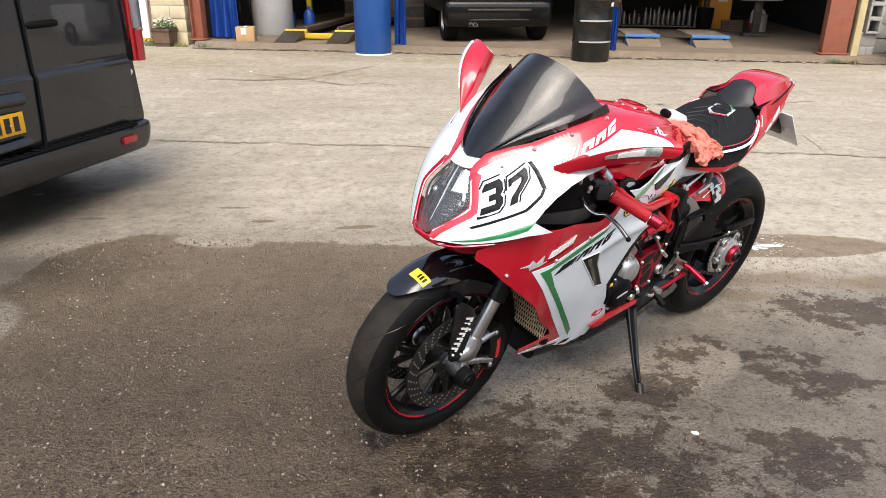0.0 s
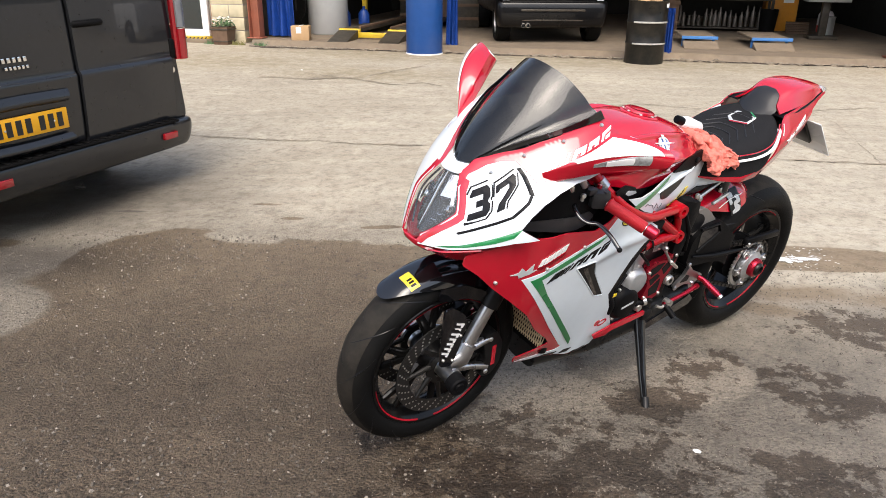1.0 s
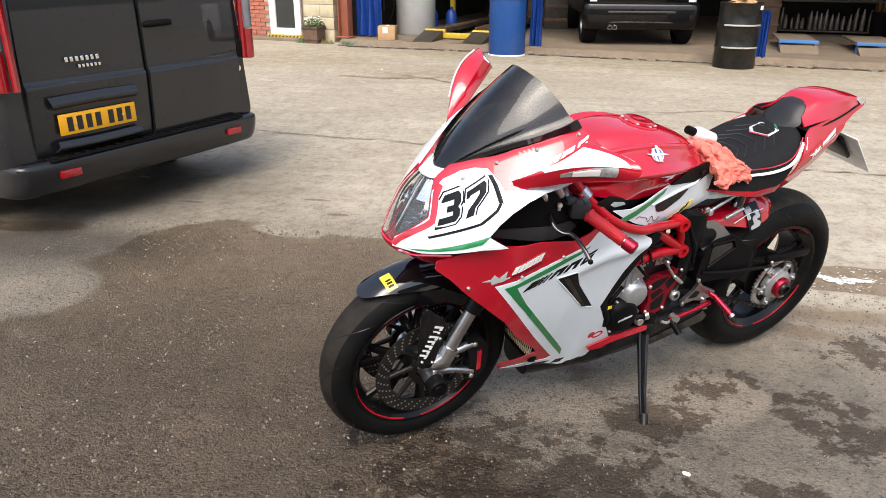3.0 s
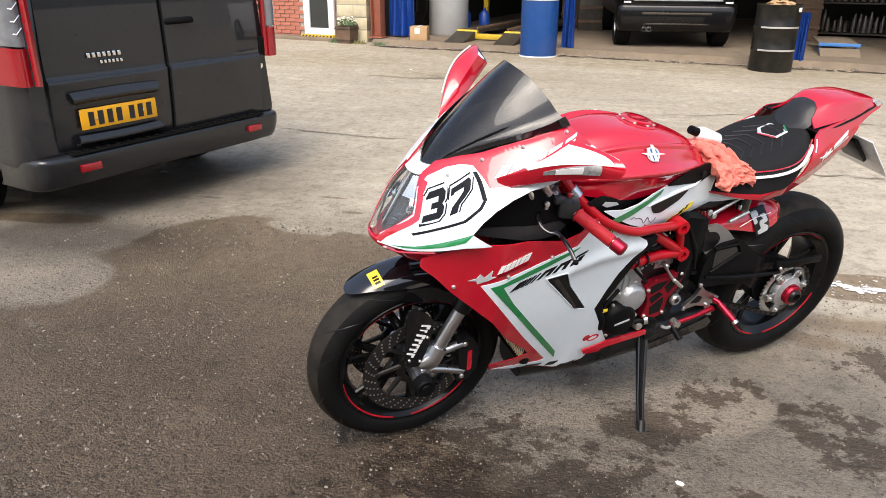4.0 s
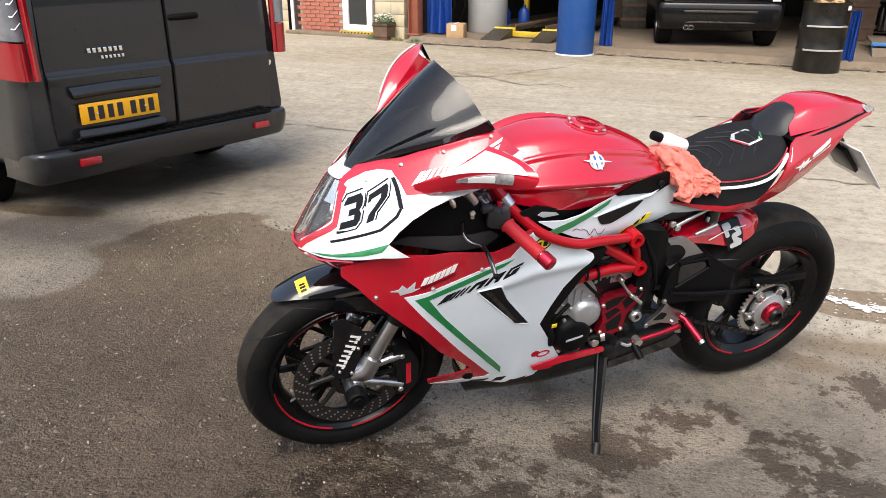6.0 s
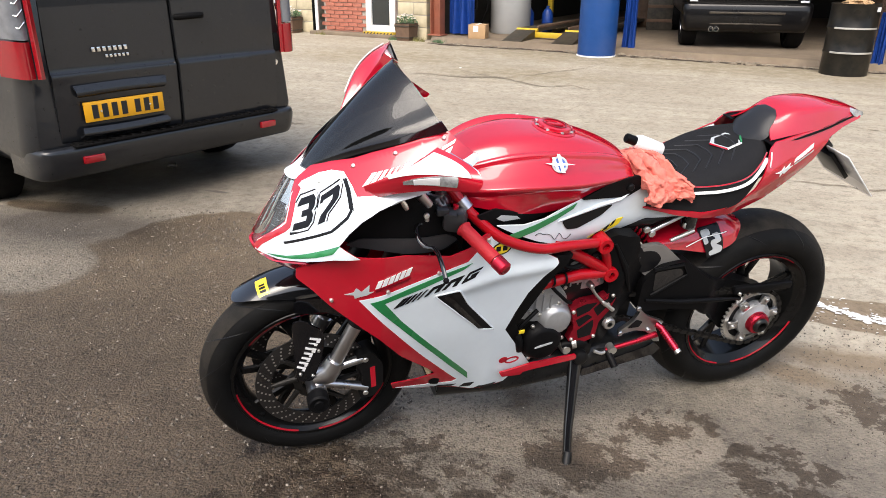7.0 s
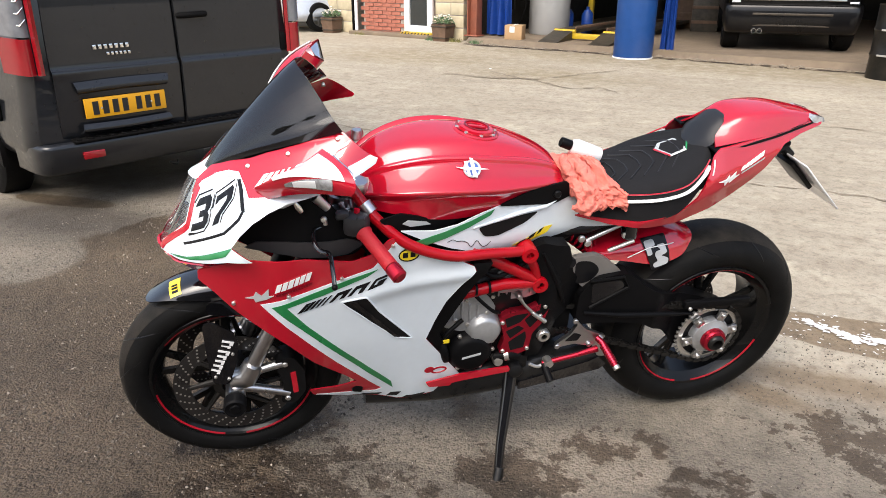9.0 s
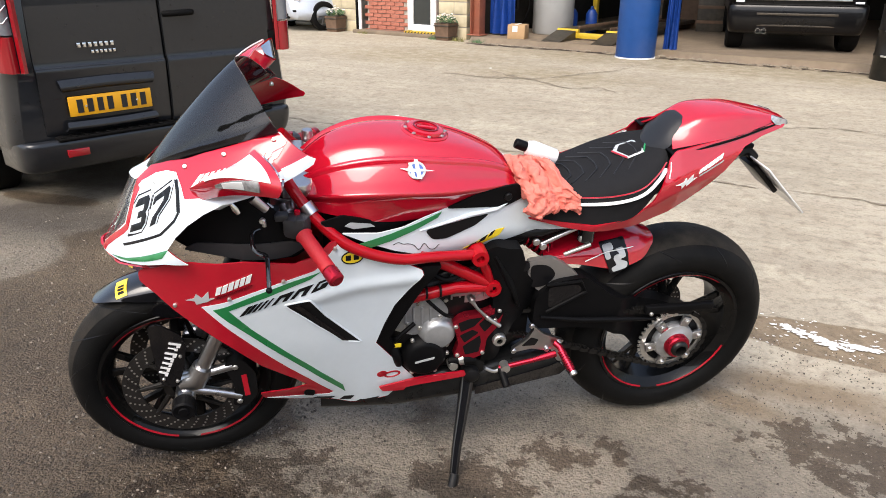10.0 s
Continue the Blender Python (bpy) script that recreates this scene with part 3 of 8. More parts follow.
def build_house_end():
    brick_wall("wall_brick", -7.75, -5.95, 0.12, 0.0, 3.2, "red brick wall beside the white glazed door", G, cut=(-6.62, -6.0))
    block_pier("wall_pier_right", -5.86, -5.22, -0.02, 0.5, 3.2, M_block, "cream painted concrete block pier", G)
    block_pier("wall_pier_left", -8.85, -7.95, 0.0, 0.5, 3.2, M_block, "cream painted concrete block pier", G)
    # door
    d = tagged(part("door_1", box(B_(), (0, 0.02, 1.15), (0.5, 0.03, 1.95), 0.004), M_glass_dark, m=G @ pose(-6.30, 0.06, 0)), "white framed glazed door, closed, set in brick", "door", kind="structure")
    for c, s in (((-0.29, 0, 1.15), (0.10, 0.07, 2.1)), ((0.29, 0, 1.15), (0.10, 0.07, 2.1)), ((0, 0, 0.155), (0.48, 0.07, 0.12)), ((0, 0, 2.15), (0.48, 0.07, 0.10))):
        part("door_frame", box(B_(), c, s, 0.008), M_upvc, d)
    for sx in (-1, 1):
        part("glazing_bead", box(B_(), (sx * 0.225, -0.005, 1.15), (0.03, 0.055, 1.86), 0.006), M_upvc, d)
    st = part("sill", box(B_(), (0, -0.03, 0.075), (0.72, 0.2, 0.035), 0.004), M_yellow, d)
    for k in range(9):
        part("hazard_stripe", plate(B_(), [(-0.34 + k * 0.078, 0.060), (-0.31 + k * 0.078, 0.060), (-0.285 + k * 0.078, 0.090), (-0.315 + k * 0.078, 0.090)], 0.004, "XZ", -0.132), M_ink, st)
    brick_strip = block_pier("wall_brick_strip", -5.95, -5.86, 0.12, 0.2, 3.2, M_brick, "narrow strip of red brick beside the door", G)
    # step and pipe
    setting("pavement", box(B_(), (-6.9, -0.02, 0.02), (2.0, 0.34, 0.08), 0.015), M_slab, "low worn concrete step along the brick wall", "step")
    p = thing("drain_pipe", G @ pose(-7.84, 0.0, 0), "white and dark plastic drain pipes on the wall corner", "pipe")
    part("pipe", tube(B_(), [(0, 0, 0.05), (0, 0, 3.0)], 0.034, 14), M_upvc, p)
    part("cable_duct", box(B_(), (-0.075, 0.0, 1.5), (0.05, 0.05, 2.95), 0.006), M_vantrim, p)
    # roller shutter
    bm = B_()
    for k in range(26):
        lathe(bm, [(0.045, 0), (0.045, 2.0)], 10, "X", (-10.95, 0.26, 0.08 + k * 0.075), a0=150, a1=390)
    sh = setting("wall_shutter", bm, M_shutter, "ribbed galvanised roller shutter, closed", "shutter")
    setting("wall_far_left", box(B_(), (-12.5, 0.5, 1.6), (7.2, 0.2, 3.2)), M_block, "cream rendered wall", "wall")
    setting("wall_upper", box(B_(), (-8.2, 0.45, 4.0), (7.0, 0.6, 1.6)), M_grey_block, "plain upper wall of the workshop", "wall")
    # right-hand pier of hollow blocks and grey wall
    pr = block_pier("wall_pier_grey", 5.74, 6.02, -0.02, 0.4, 0.42, M_grey_block, "rough grey block pier with flaking cream paint", G)
    for k in range(6):
        o = thing("hollow_block", G @ pose(5.92, 0.1, 0.42 + k * 0.215), "hollow grey concrete block laid on its side", "block", "hollow blocks")
        bm = B_()
        for c, s in (((0, 0, 0.01), (0.2, 0.4, 0.03)), ((0, 0, 0.2), (0.2, 0.4, 0.03)), ((-0.085, 0, 0.105), (0.03, 0.4, 0.16)), ((0.085, 0, 0.105), (0.03, 0.4, 0.16)), ((0, 0.1, 0.105), (0.14, 0.03, 0.16))):
            box(bm, c, s, 0.004)
        part("shell", bm, M_grey_block, o)
    setting("wall_render_strip", box(B_(), (5.70, 0.0, 1.6), (0.1, 0.3, 3.1), 0.01), M_yellow_cream, "cream painted strip of wall edge", "wall")
    setting("wall_far_right", box(B_(), (9.2, 0.45, 1.9), (6.2, 0.25, 3.8)), M_grey_block, "plain grey block wall", "wall")
    for k in range(3):
        setting("wall_course", box(B_(), (6.6, 0.31, 0.2 + k * 0.22), (1.1, 0.03, 0.205), 0.006), M_grey_block, "course of grey blocks", "wall")


M_yellow_cream = material("flaking_cream_paint", (0.62, 0.52, 0.28), 0.7, var=0.25, scale=12, dirt=0.5)
build_house_end()


def planter(x, y, seed):
    rnd = random.Random(seed)
    t = thing("planter", G @ pose(x, y, 0), "dark wooden planter with white flowers and green leaves, by the wall", "planter", "flower planters")
    s = [[(a * w, b * w, z) for a, b in ((-1, -1), (1, -1), (1, 1), (-1, 1))] for z, w in ((0.0, 0.13), (0.3, 0.16))]
    part("tub", loft(B_(), s), M_wood, t)
    for z in (0.06, 0.26):
        part("hoop", box(B_(), (0, 0, z), (0.30 if z < 0.1 else 0.335, 0.30 if z < 0.1 else 0.335, 0.02), 0.003), M_lift, t)
    part("soil", box(B_(), (0, 0, 0.3), (0.29, 0.29, 0.02)), M_soil, t)
    lf = B_()
    for k in range(170):
        a, r = rnd.uniform(0, 6.28), 0.2 * rnd.random() ** 0.5
        c = Vector((r * math.cos(a), r * math.sin(a), 0.31 + 0.16 * rnd.random() * (1.25 - r * 4)))
        q = Euler([rnd.uniform(-1, 1) for _ in range(3)]).to_matrix()
        s = rnd.uniform(0.018, 0.04)
        vs = [lf.verts.new(c + q @ Vector(p) * s) for p in ((-1, 0, 0), (0, -0.45, 0.15), (1, 0, 0), (0, 0.45, 0.15))]
        lf.faces.new(vs)
    for k in range(24):
        a, r = rnd.uniform(0, 6.28), 0.19 * rnd.random() ** 0.5
        fl = B_()
        bmesh.ops.create_icosphere(fl, subdivisions=1, radius=rnd.uniform(0.016, 0.028), matrix=Matrix.Diagonal((1, 1, 0.6, 1)))
        part("flower", fl, M_petal, t, m=pose(r * math.cos(a), r * math.sin(a), 0.36 + 0.13 * rnd.random() * (1.2 - r * 4), rnd.uniform(-30, 30)))
    tagged(part("foliage", lf, M_leaf, t), kind="stuff")


planter(-8.34, -0.2, 1)
planter(-5.52, -0.25, 2)


def weeds(x, y, seed, m=G):
    rnd = random.Random(seed)
    bm = B_()
    for k in range(60):
        a, r = rnd.uniform(0, 6.28), 0.16 * rnd.random()
        p = Vector((r * math.cos(a), r * 0.5 * math.sin(a), 0))
        q = Vector((rnd.uniform(-0.05, 0.05), rnd.uniform(-0.05, 0.05), rnd.uniform(0.02, 0.09)))
        s = Vector((0.006, 0.003, 0))
        bm.faces.new([bm.verts.new(v) for v in (p - s, p + s, p + q)])
    ob = part("weeds", bm, M_leaf if seed % 2 else M_moss, m=m @ pose(x, y, 0.0))
    tagged(ob, "low weeds and moss at the foot of the wall", "weeds", kind="stuff")


for k, (x, y) in enumerate(((-5.75, -0.3), (-5.25, -0.3), (-8.6, -0.15), (-7.6, -0.2), (5.35, -0.4), (5.6, -0.4), (-4.8, -0.32))):
    weeds(x, y, k + 1)


def drum(name, x, y, mat_, label, plastic):
    t = thing(name, pose(x, y, 0, 0, 0, 20), label, "drum")
    if plastic:
        prof = [(0, 0.0), (0.27, 0.0), (0.29, 0.015), (0.292, 0.05), (0.292, 0.85), (0.285, 0.88), (0, 0.88)]
        part("shell", lathe(B_(), prof, 48, "Z"), mat_, t)
        part("rim", lathe(B_(), [(0.286, 0.855), (0.303, 0.855), (0.306, 0.885), (0.288, 0.888)], 48, "Z", close=True), M_upvc, t)
        part("foot_ring", lathe(B_(), [(0.285, 0.0), (0.302, 0.0), (0.302, 0.018), (0.286, 0.02)], 48, "Z", close=True), M_upvc, t)
    else:
        prof = [(0, 0.01), (0.275, 0.01), (0.287, 0.0), (0.287, 0.02)]
        for z in (0.29, 0.59):
            prof += [(0.284, z - 0.025), (0.298, z), (0.284, z + 0.025)]
        prof += [(0.284, 0.86), (0.292, 0.88), (0.28, 0.885), (0.27, 0.87), (0, 0.87)]
        part("shell", lathe(B_(), prof, 48, "Z"), mat_, t)
        for z in (0.29, 0.59):
            part("band", lathe(B_(), [(0.292, z - 0.012), (0.3005, z - 0.008), (0.3005, z + 0.008), (0.292, z + 0.012)], 20, "Z", close=True, a0=205, a1=315), M_band, t)
        part("sticker", box(B_(), (0, 0, 0), (0.09, 0.002, 0.055)), M_paper, t, m=pose(0.187, -0.222, 0.82, 0, 0, 40))
        part("rag_pile", bmesh_blob(0.2, 0.06, 7), M_card, t, m=pose(0, 0, 0.89))
    return t


def bmesh_blob(r, h, seed):
    rnd = random.Random(seed)
    bm = B_()
    bmesh.ops.create_icosphere(bm, subdivisions=3, radius=1)
    for v in bm.verts:
        k = 0.75 + 0.5 * noise.noise(v.co * 2.2 + Vector((seed, 0, 0)))
        v.co = Vector((v.co.x * r * k, v.co.y * r * k, v.co.z * h * k))
    return bm


drum("plastic_drum", -1.55, 12.0, M_bluedrum, "blue plastic drum with a pale rim standing on the yard", True)
drum("steel_drum", 1.86, 11.5, M_blackdrum, "dirty black steel drum with bright rubbed bands", False)


def hanging_sheet(name, x, y, z0, z1, w, depth, folds, mat_, label, m, seed=1):
    rnd = random.Random(seed)
    ph = [rnd.uniform(0, 6) for _ in range(3)]
    def row(z):
        k = (z1 - z) / (z1 - z0)
        return [(x - w / 2 + w * i / 24 + 0.02 * k * math.sin(i + ph[0]), y + depth * (0.35 + 0.65 * k) * math.sin(i / 24 * folds * 6.28 + ph[1] + 0.6 * k) + 0.02 * math.sin(i * 1.7 + ph[2]), z) for i in range(25)]
    bm = skin([row(z0 + (z1 - z0) * i / 5) for i in range(6)], 2, 2, 0.003)
    ob = part(name, bm, mat_, m=m, angle=80)
    return tagged(ob, label, "curtain")


hanging_sheet("strip_curtain", -4.66, 0.3, 0.12, 1.0, 0.5, 0.07, 3.2, M_tarp, "blue plastic curtain hanging in folds by the post", G, 2)
hanging_sheet("strip_curtain", -4.58, 0.42, 0.55, 2.6, 0.42, 0.05, 2.2, M_vantrim, "dark sheet hanging above the blue curtain", G, 3)
hanging_sheet("tarpaulin", -1.42, -0.02, 0.06, 0.95, 0.16, 0.05, 1.3, M_tarp, "crumpled blue tarpaulin hanging behind the drum", G, 5)
hanging_sheet("tarpaulin", 2.06, -0.14, 0.06, 0.75, 0.12, 0.04, 1.2, M_tarp, "crumpled blue tarpaulin hanging behind the drum", G, 6)

# carton
cb = thing("cardboard_box", G @ pose(-4.16, 0.02, SLAB, 0, 0, 14), "small closed brown cardboard box on the slab", "box")
part("carton", box(B_(), (0, 0, 0.12), (0.31, 0.27, 0.24), 0.004), M_card, cb)
part("tape", box(B_(), (0, 0, 0.2415), (0.055, 0.274, 0.003)), M_jug, cb)
part("shipping_label", box(B_(), (-0.02, -0.1362, 0.17), (0.09, 0.002, 0.10)), M_paper, cb)

# white tank, hose, yellow post, jugs
tk = thing("storage_tank", G @ pose(-4.15, 1.3, SLAB), "tall off-white plastic tank in the workshop", "tank")
part("shell", lathe(B_(), [(0, 0), (0.36, 0), (0.38, 0.03), (0.38, 1.3), (0.3, 1.42), (0, 1.44)], 40, "Z"), M_tank, tk)
hs = thing("hose", G @ pose(-4.55, 0.75, SLAB), "black rubber hose looped on the tank", "hose")
part("tube", tube(B_(), spline([(0, 0, 0.9), (0.16, -0.02, 0.78), (0.2, -0.03, 0.5), (0.1, -0.02, 0.25), (0.0, 0, 0.1), (-0.05, 0.02, 0.02)], 8), 0.016, 10), M_vantrim, hs)
yp = thing("lift_column", G @ pose(-3.75, 2.3, SLAB), "yellow painted steel lift column", "column")
part("column", box(B_(), (0, 0, 1.4), (0.09, 0.1, 2.8), 0.006), M_yellow, yp)
part("base_plate", box(B_(), (0, 0, 0.01), (0.2, 0.2, 0.02), 0.003), M_lift, yp)
for k, (x, y) in enumerate(((-3.98, 1.75), (-3.62, 1.85))):
    j = thing("fluid_bottle", G @ pose(x, y, SLAB), "blue plastic fluid container on the workshop floor", "container", "fluid containers")
    part("body", lathe(B_(), [(0, 0), (0.1, 0), (0.11, 0.02), (0.11, 0.34), (0.06, 0.42), (0.03, 0.43), (0.03, 0.48), (0, 0.48)], 24, "Z"), M_tarp, j)


def car_lift():
    t = thing("car_lift", G @ pose(-3.0, 0.45, SLAB), "low drive-on car lift with yellow front edge and steel ramps", "lift")
    part("front_beam", box(B_(), (0, 0.0, 0.07), (0.72, 0.06, 0.09), 0.006), M_yellow, t)
    for sx in (-0.42, 0.5):
        part("runway", box(B_(), (sx, 1.9, 0.14), (0.36, 3.6, 0.06), 0.006), M_lift, t)
        part("edge_rail", box(B_(), (sx + (0.17 if sx < 0 else -0.17), 1.9, 0.19), (0.03, 3.6, 0.05), 0.004), M_wood, t)
        s = [[(sx - 0.18, y, 0.0), (sx + 0.18, y, 0.0), (sx + 0.18, y, z), (sx - 0.18, y, z)] for y, z in ((-0.62, 0.006), (-0.04, 0.15))]
        part("ramp", loft(B_(), s), M_lift, t)
        part("roller", tube(B_(), [(sx - 0.2, 0.04, 0.14), (sx + 0.2, 0.04, 0.14)], 0.035, 14), M_yellow, t)


car_lift()


def blue_ramp(x, y, w):
    t = thing("wheel_ramp", G @ pose(x, y, SLAB, 0, 0, 3), "wooden topped wheel ramp with a blue painted edge", "ramp", "wheel ramps")
    part("deck", box(B_(), (0, 0.5, 0.15), (w, 1.3, 0.035), 0.004), M_slab, t)
    part("edge", box(B_(), (0, -0.165, 0.15), (w + 0.03, 0.03, 0.05), 0.004), M_liftblue, t)
    for sx in (-1, 1):
        part("leg", box(B_(), (sx * (w / 2 - 0.03), 0.0, 0.065), (0.04, 0.06, 0.13), 0.003), M_liftblue, t)
    s = [[(-w / 2, yy, 0.0), (w / 2, yy, 0.0), (w / 2, yy, z), (-w / 2, yy, z)] for yy, z in ((-0.5, 0.005), (-0.19, 0.10))]
    part("approach", loft(B_(), s), M_slab, t)


blue_ramp(2.62, 1.0, 0.55)
blue_ramp(3.75, 1.0, 0.6)


def shelf_rack():
    rnd = random.Random(12)
    t = thing("parts_rack", G @ pose(3.0, 4.2, SLAB), "dark metal rack against the workshop wall", "rack")
    for sx in (-1.3, 1.3):
        for sy in (0, 0.4):
            part("upright", box(B_(), (sx, sy, 1.0), (0.05, 0.05, 2.0), 0.003), M_lift, t)
    for z in (0.06, 0.62, 1.25):
        part("shelf", box(B_(), (0, 0.2, z), (2.6, 0.44, 0.03), 0.003), M_lift, t)
    for z in (0.08, 0.64):
        for k in range(24):
            x = -1.22 + k * 0.105 + rnd.uniform(-0.02, 0.02)
            h, r = rnd.uniform(0.2, 0.42), rnd.uniform(0.035, 0.055)
            o = thing("spare_part", G @ pose(3.0 + x, 4.2 + rnd.uniform(0.08, 0.3), SLAB + z), "dusty metal canister stored on the rack", "canister", "canisters on the rack")
            part("body", lathe(B_(), [(0, 0), (r, 0), (r * 1.03, h * 0.1), (r * 0.95, h * 0.7), (r * 0.5, h * 0.82), (r * 0.4, h), (0, h)], 12, "Z"), M_bottle, o)
    c = thing("tool_cabinet", G @ pose(4.55, 4.6, SLAB), "orange metal cabinet with a pale notice", "cabinet")
    part("carcass", box(B_(), (0, 0.2, 0.75), (0.62, 0.4, 1.5), 0.008), M_orange, c)
    part("notice", box(B_(), (0.12, -0.003, 0.66), (0.2, 0.004, 0.2)), M_paper, c)
    part("plinth", box(B_(), (0, 0.2, -0.01 + 0.03), (0.58, 0.36, 0.06)), M_lift, c)
    b = thing("black_bin", G @ pose(4.25, 4.2, SLAB), "black plastic bin on the workshop floor", "bin")
    part("body", lathe(B_(), [(0, 0), (0.15, 0), (0.18, 0.45), (0.165, 0.45), (0.14, 0.02), (0, 0.02)], 24, "Z"), M_vantrim, b)
    for k in range(5):
        pl = thing("timber_offcut", G @ pose(4.8, 4.05 + 0.02 * k, SLAB + 0.02 + 0.045 * k, 0, 0, rnd.uniform(-6, 6)), "short weathered timber offcut on a stack", "timber", "timber stack")
        part("board", box(B_(), (0, 0, 0), (0.42, 0.1, 0.04), 0.003), M_wood, pl)
    j = thing("fluid_jug", G @ pose(5.45, 4.7, SLAB), "white plastic jug with a red lower half", "jug")
    part("body", lathe(B_(), [(0, 0.13), (0.15, 0.13), (0.15, 0.33), (0.11, 0.4), (0.03, 0.42), (0.03, 0.46), (0, 0.46)], 20, "Z"), M_jug, j)
    part("fluid", lathe(B_(), [(0, 0), (0.145, 0), (0.15, 0.02), (0.15, 0.13), (0, 0.13)], 20, "Z"), M_jugred, j)
    part("badge", box(B_(), (-0.02, -0.152, 0.27), (0.12, 0.006, 0.05)), M_jugred, j)
    v = thing("bench_grinder_stand", G @ pose(5.0, 3.0, SLAB), "heavy grey pedestal with a square base and tray", "stand")
    part("base", box(B_(), (0, 0, 0.03), (0.5, 0.4, 0.06), 0.01), M_lift, v)
    part("pedestal", box(B_(), (0, 0, 0.36), (0.13, 0.13, 0.62), 0.01), M_lift, v)
    part("tray", box(B_(), (0, 0, 0.72), (0.72, 0.45, 0.12), 0.01), M_grey_block, v)
    w = thing("paint_tin", G @ pose(5.25, 3.7, SLAB), "pale metal tin on the workshop floor", "tin")
    part("body", lathe(B_(), [(0, 0), (0.13, 0), (0.13, 0.34), (0.138, 0.345), (0.138, 0.36), (0, 0.36)], 24, "Z"), M_shutter, w)
    # notice board at the back, and stock between the lifts
    nb = thing("notice_panel", G @ pose(-1.05, 4.2, SLAB), "dark panel with pale framed sheets", "panel")
    part("panel", box(B_(), (0, 0, 0.75), (0.9, 0.05, 1.3), 0.006), M_lift, nb)
    for k, x in enumerate((-0.22, 0.12)):
        part("sheet", box(B_(), (x, -0.03, 0.55), (0.3, 0.008, 0.38), 0.002), M_shutter if k else M_tarp, nb)
        part("sheet_edge", box(B_(), (x, -0.034, 0.36), (0.32, 0.012, 0.03)), M_paper, nb)
    for k, (x, y, h) in enumerate(((-3.2, 4.0, 0.8), (-2.4, 4.2, 1.1), (-1.9, 3.6, 0.7), (2.1, 3.2, 0.9))):
        o = thing("storage_crate", G @ pose(x, y, SLAB, 0, 0, 8 * k), "dark timber crate in the shaded workshop", "crate", "crates")
        part("side", box(B_(), (0, 0, h / 2), (0.5, 0.4, h), 0.008), M_wood if k % 2 else M_lift, o)
        for z in (0.2, 0.5):
            part("batten", box(B_(), (0, -0.21, z * h * 1.3), (0.52, 0.02, 0.06), 0.003), M_wood, o)


shelf_rack()


def rounded(hw, z0, z1, r, x, n=5, top=None):
    """A ring in the plane at x: half width hw, from z0 to z1, corners r; the top may be narrower."""
    tw = top or hw
    out = []
    for cy, cz, a0, w in ((1, z0 + r, -90, hw), (1, z1 - r, 0, tw), (-1, z1 - r, 90, tw), (-1, z0 + r, 180, hw)):
        for k in range(n + 1):
            a = radians(a0 + 90 * k / n)
            out.append((x, cy * (w - r) + r * math.cos(a), cz + r * math.sin(a)))
    return out


def car_wheel(r, w, spokes, mat_rim):
    """Meshes of a road wheel about the y axis."""
    ty = lathe(B_(), [(r * 0.64, -w * 0.42), (r * 0.7, -w / 2), (r * 0.9, -w / 2), (r * 0.985, -w * 0.4), (r, -w * 0.2), (r, w * 0.2), (r * 0.985, w * 0.4), (r * 0.9, w / 2), (r * 0.7, w / 2), (r * 0.64, w * 0.42)], 48, "Y")
    rim = lathe(B_(), [(r * 0.66, -w * 0.44), (r * 0.62, -w * 0.42), (r * 0.6, 0.0), (r * 0.62, w * 0.42), (r * 0.66, w * 0.44), (r * 0.645, 0)], 48, "Y", close=True)
    for k in range(spokes):
        m = Matrix.Rotation(2 * math.pi * k / spokes, 4, "Y")
        box(rim, (r * 0.34, w * 0.3, 0), (r * 0.58, 0.025, r * 0.13), 0.006, m)
    lathe(rim, [(0, w * 0.36), (r * 0.16, w * 0.34), (r * 0.18, w * 0.2), (r * 0.18, -w * 0.2), (0, -w * 0.2)], 24, "Y")
    return ty, rim


def add_wheels(t, places, r, w, spokes, mat_rim):
    for x, y in places:
        ty, rim = car_wheel(r, w, spokes, mat_rim)
        k = part("wheel", ty, M_tyre, t, m=pose(x, y, r, 0, 0, 0 if y > 0 else 180))
        part("rim", rim, mat_rim, k)


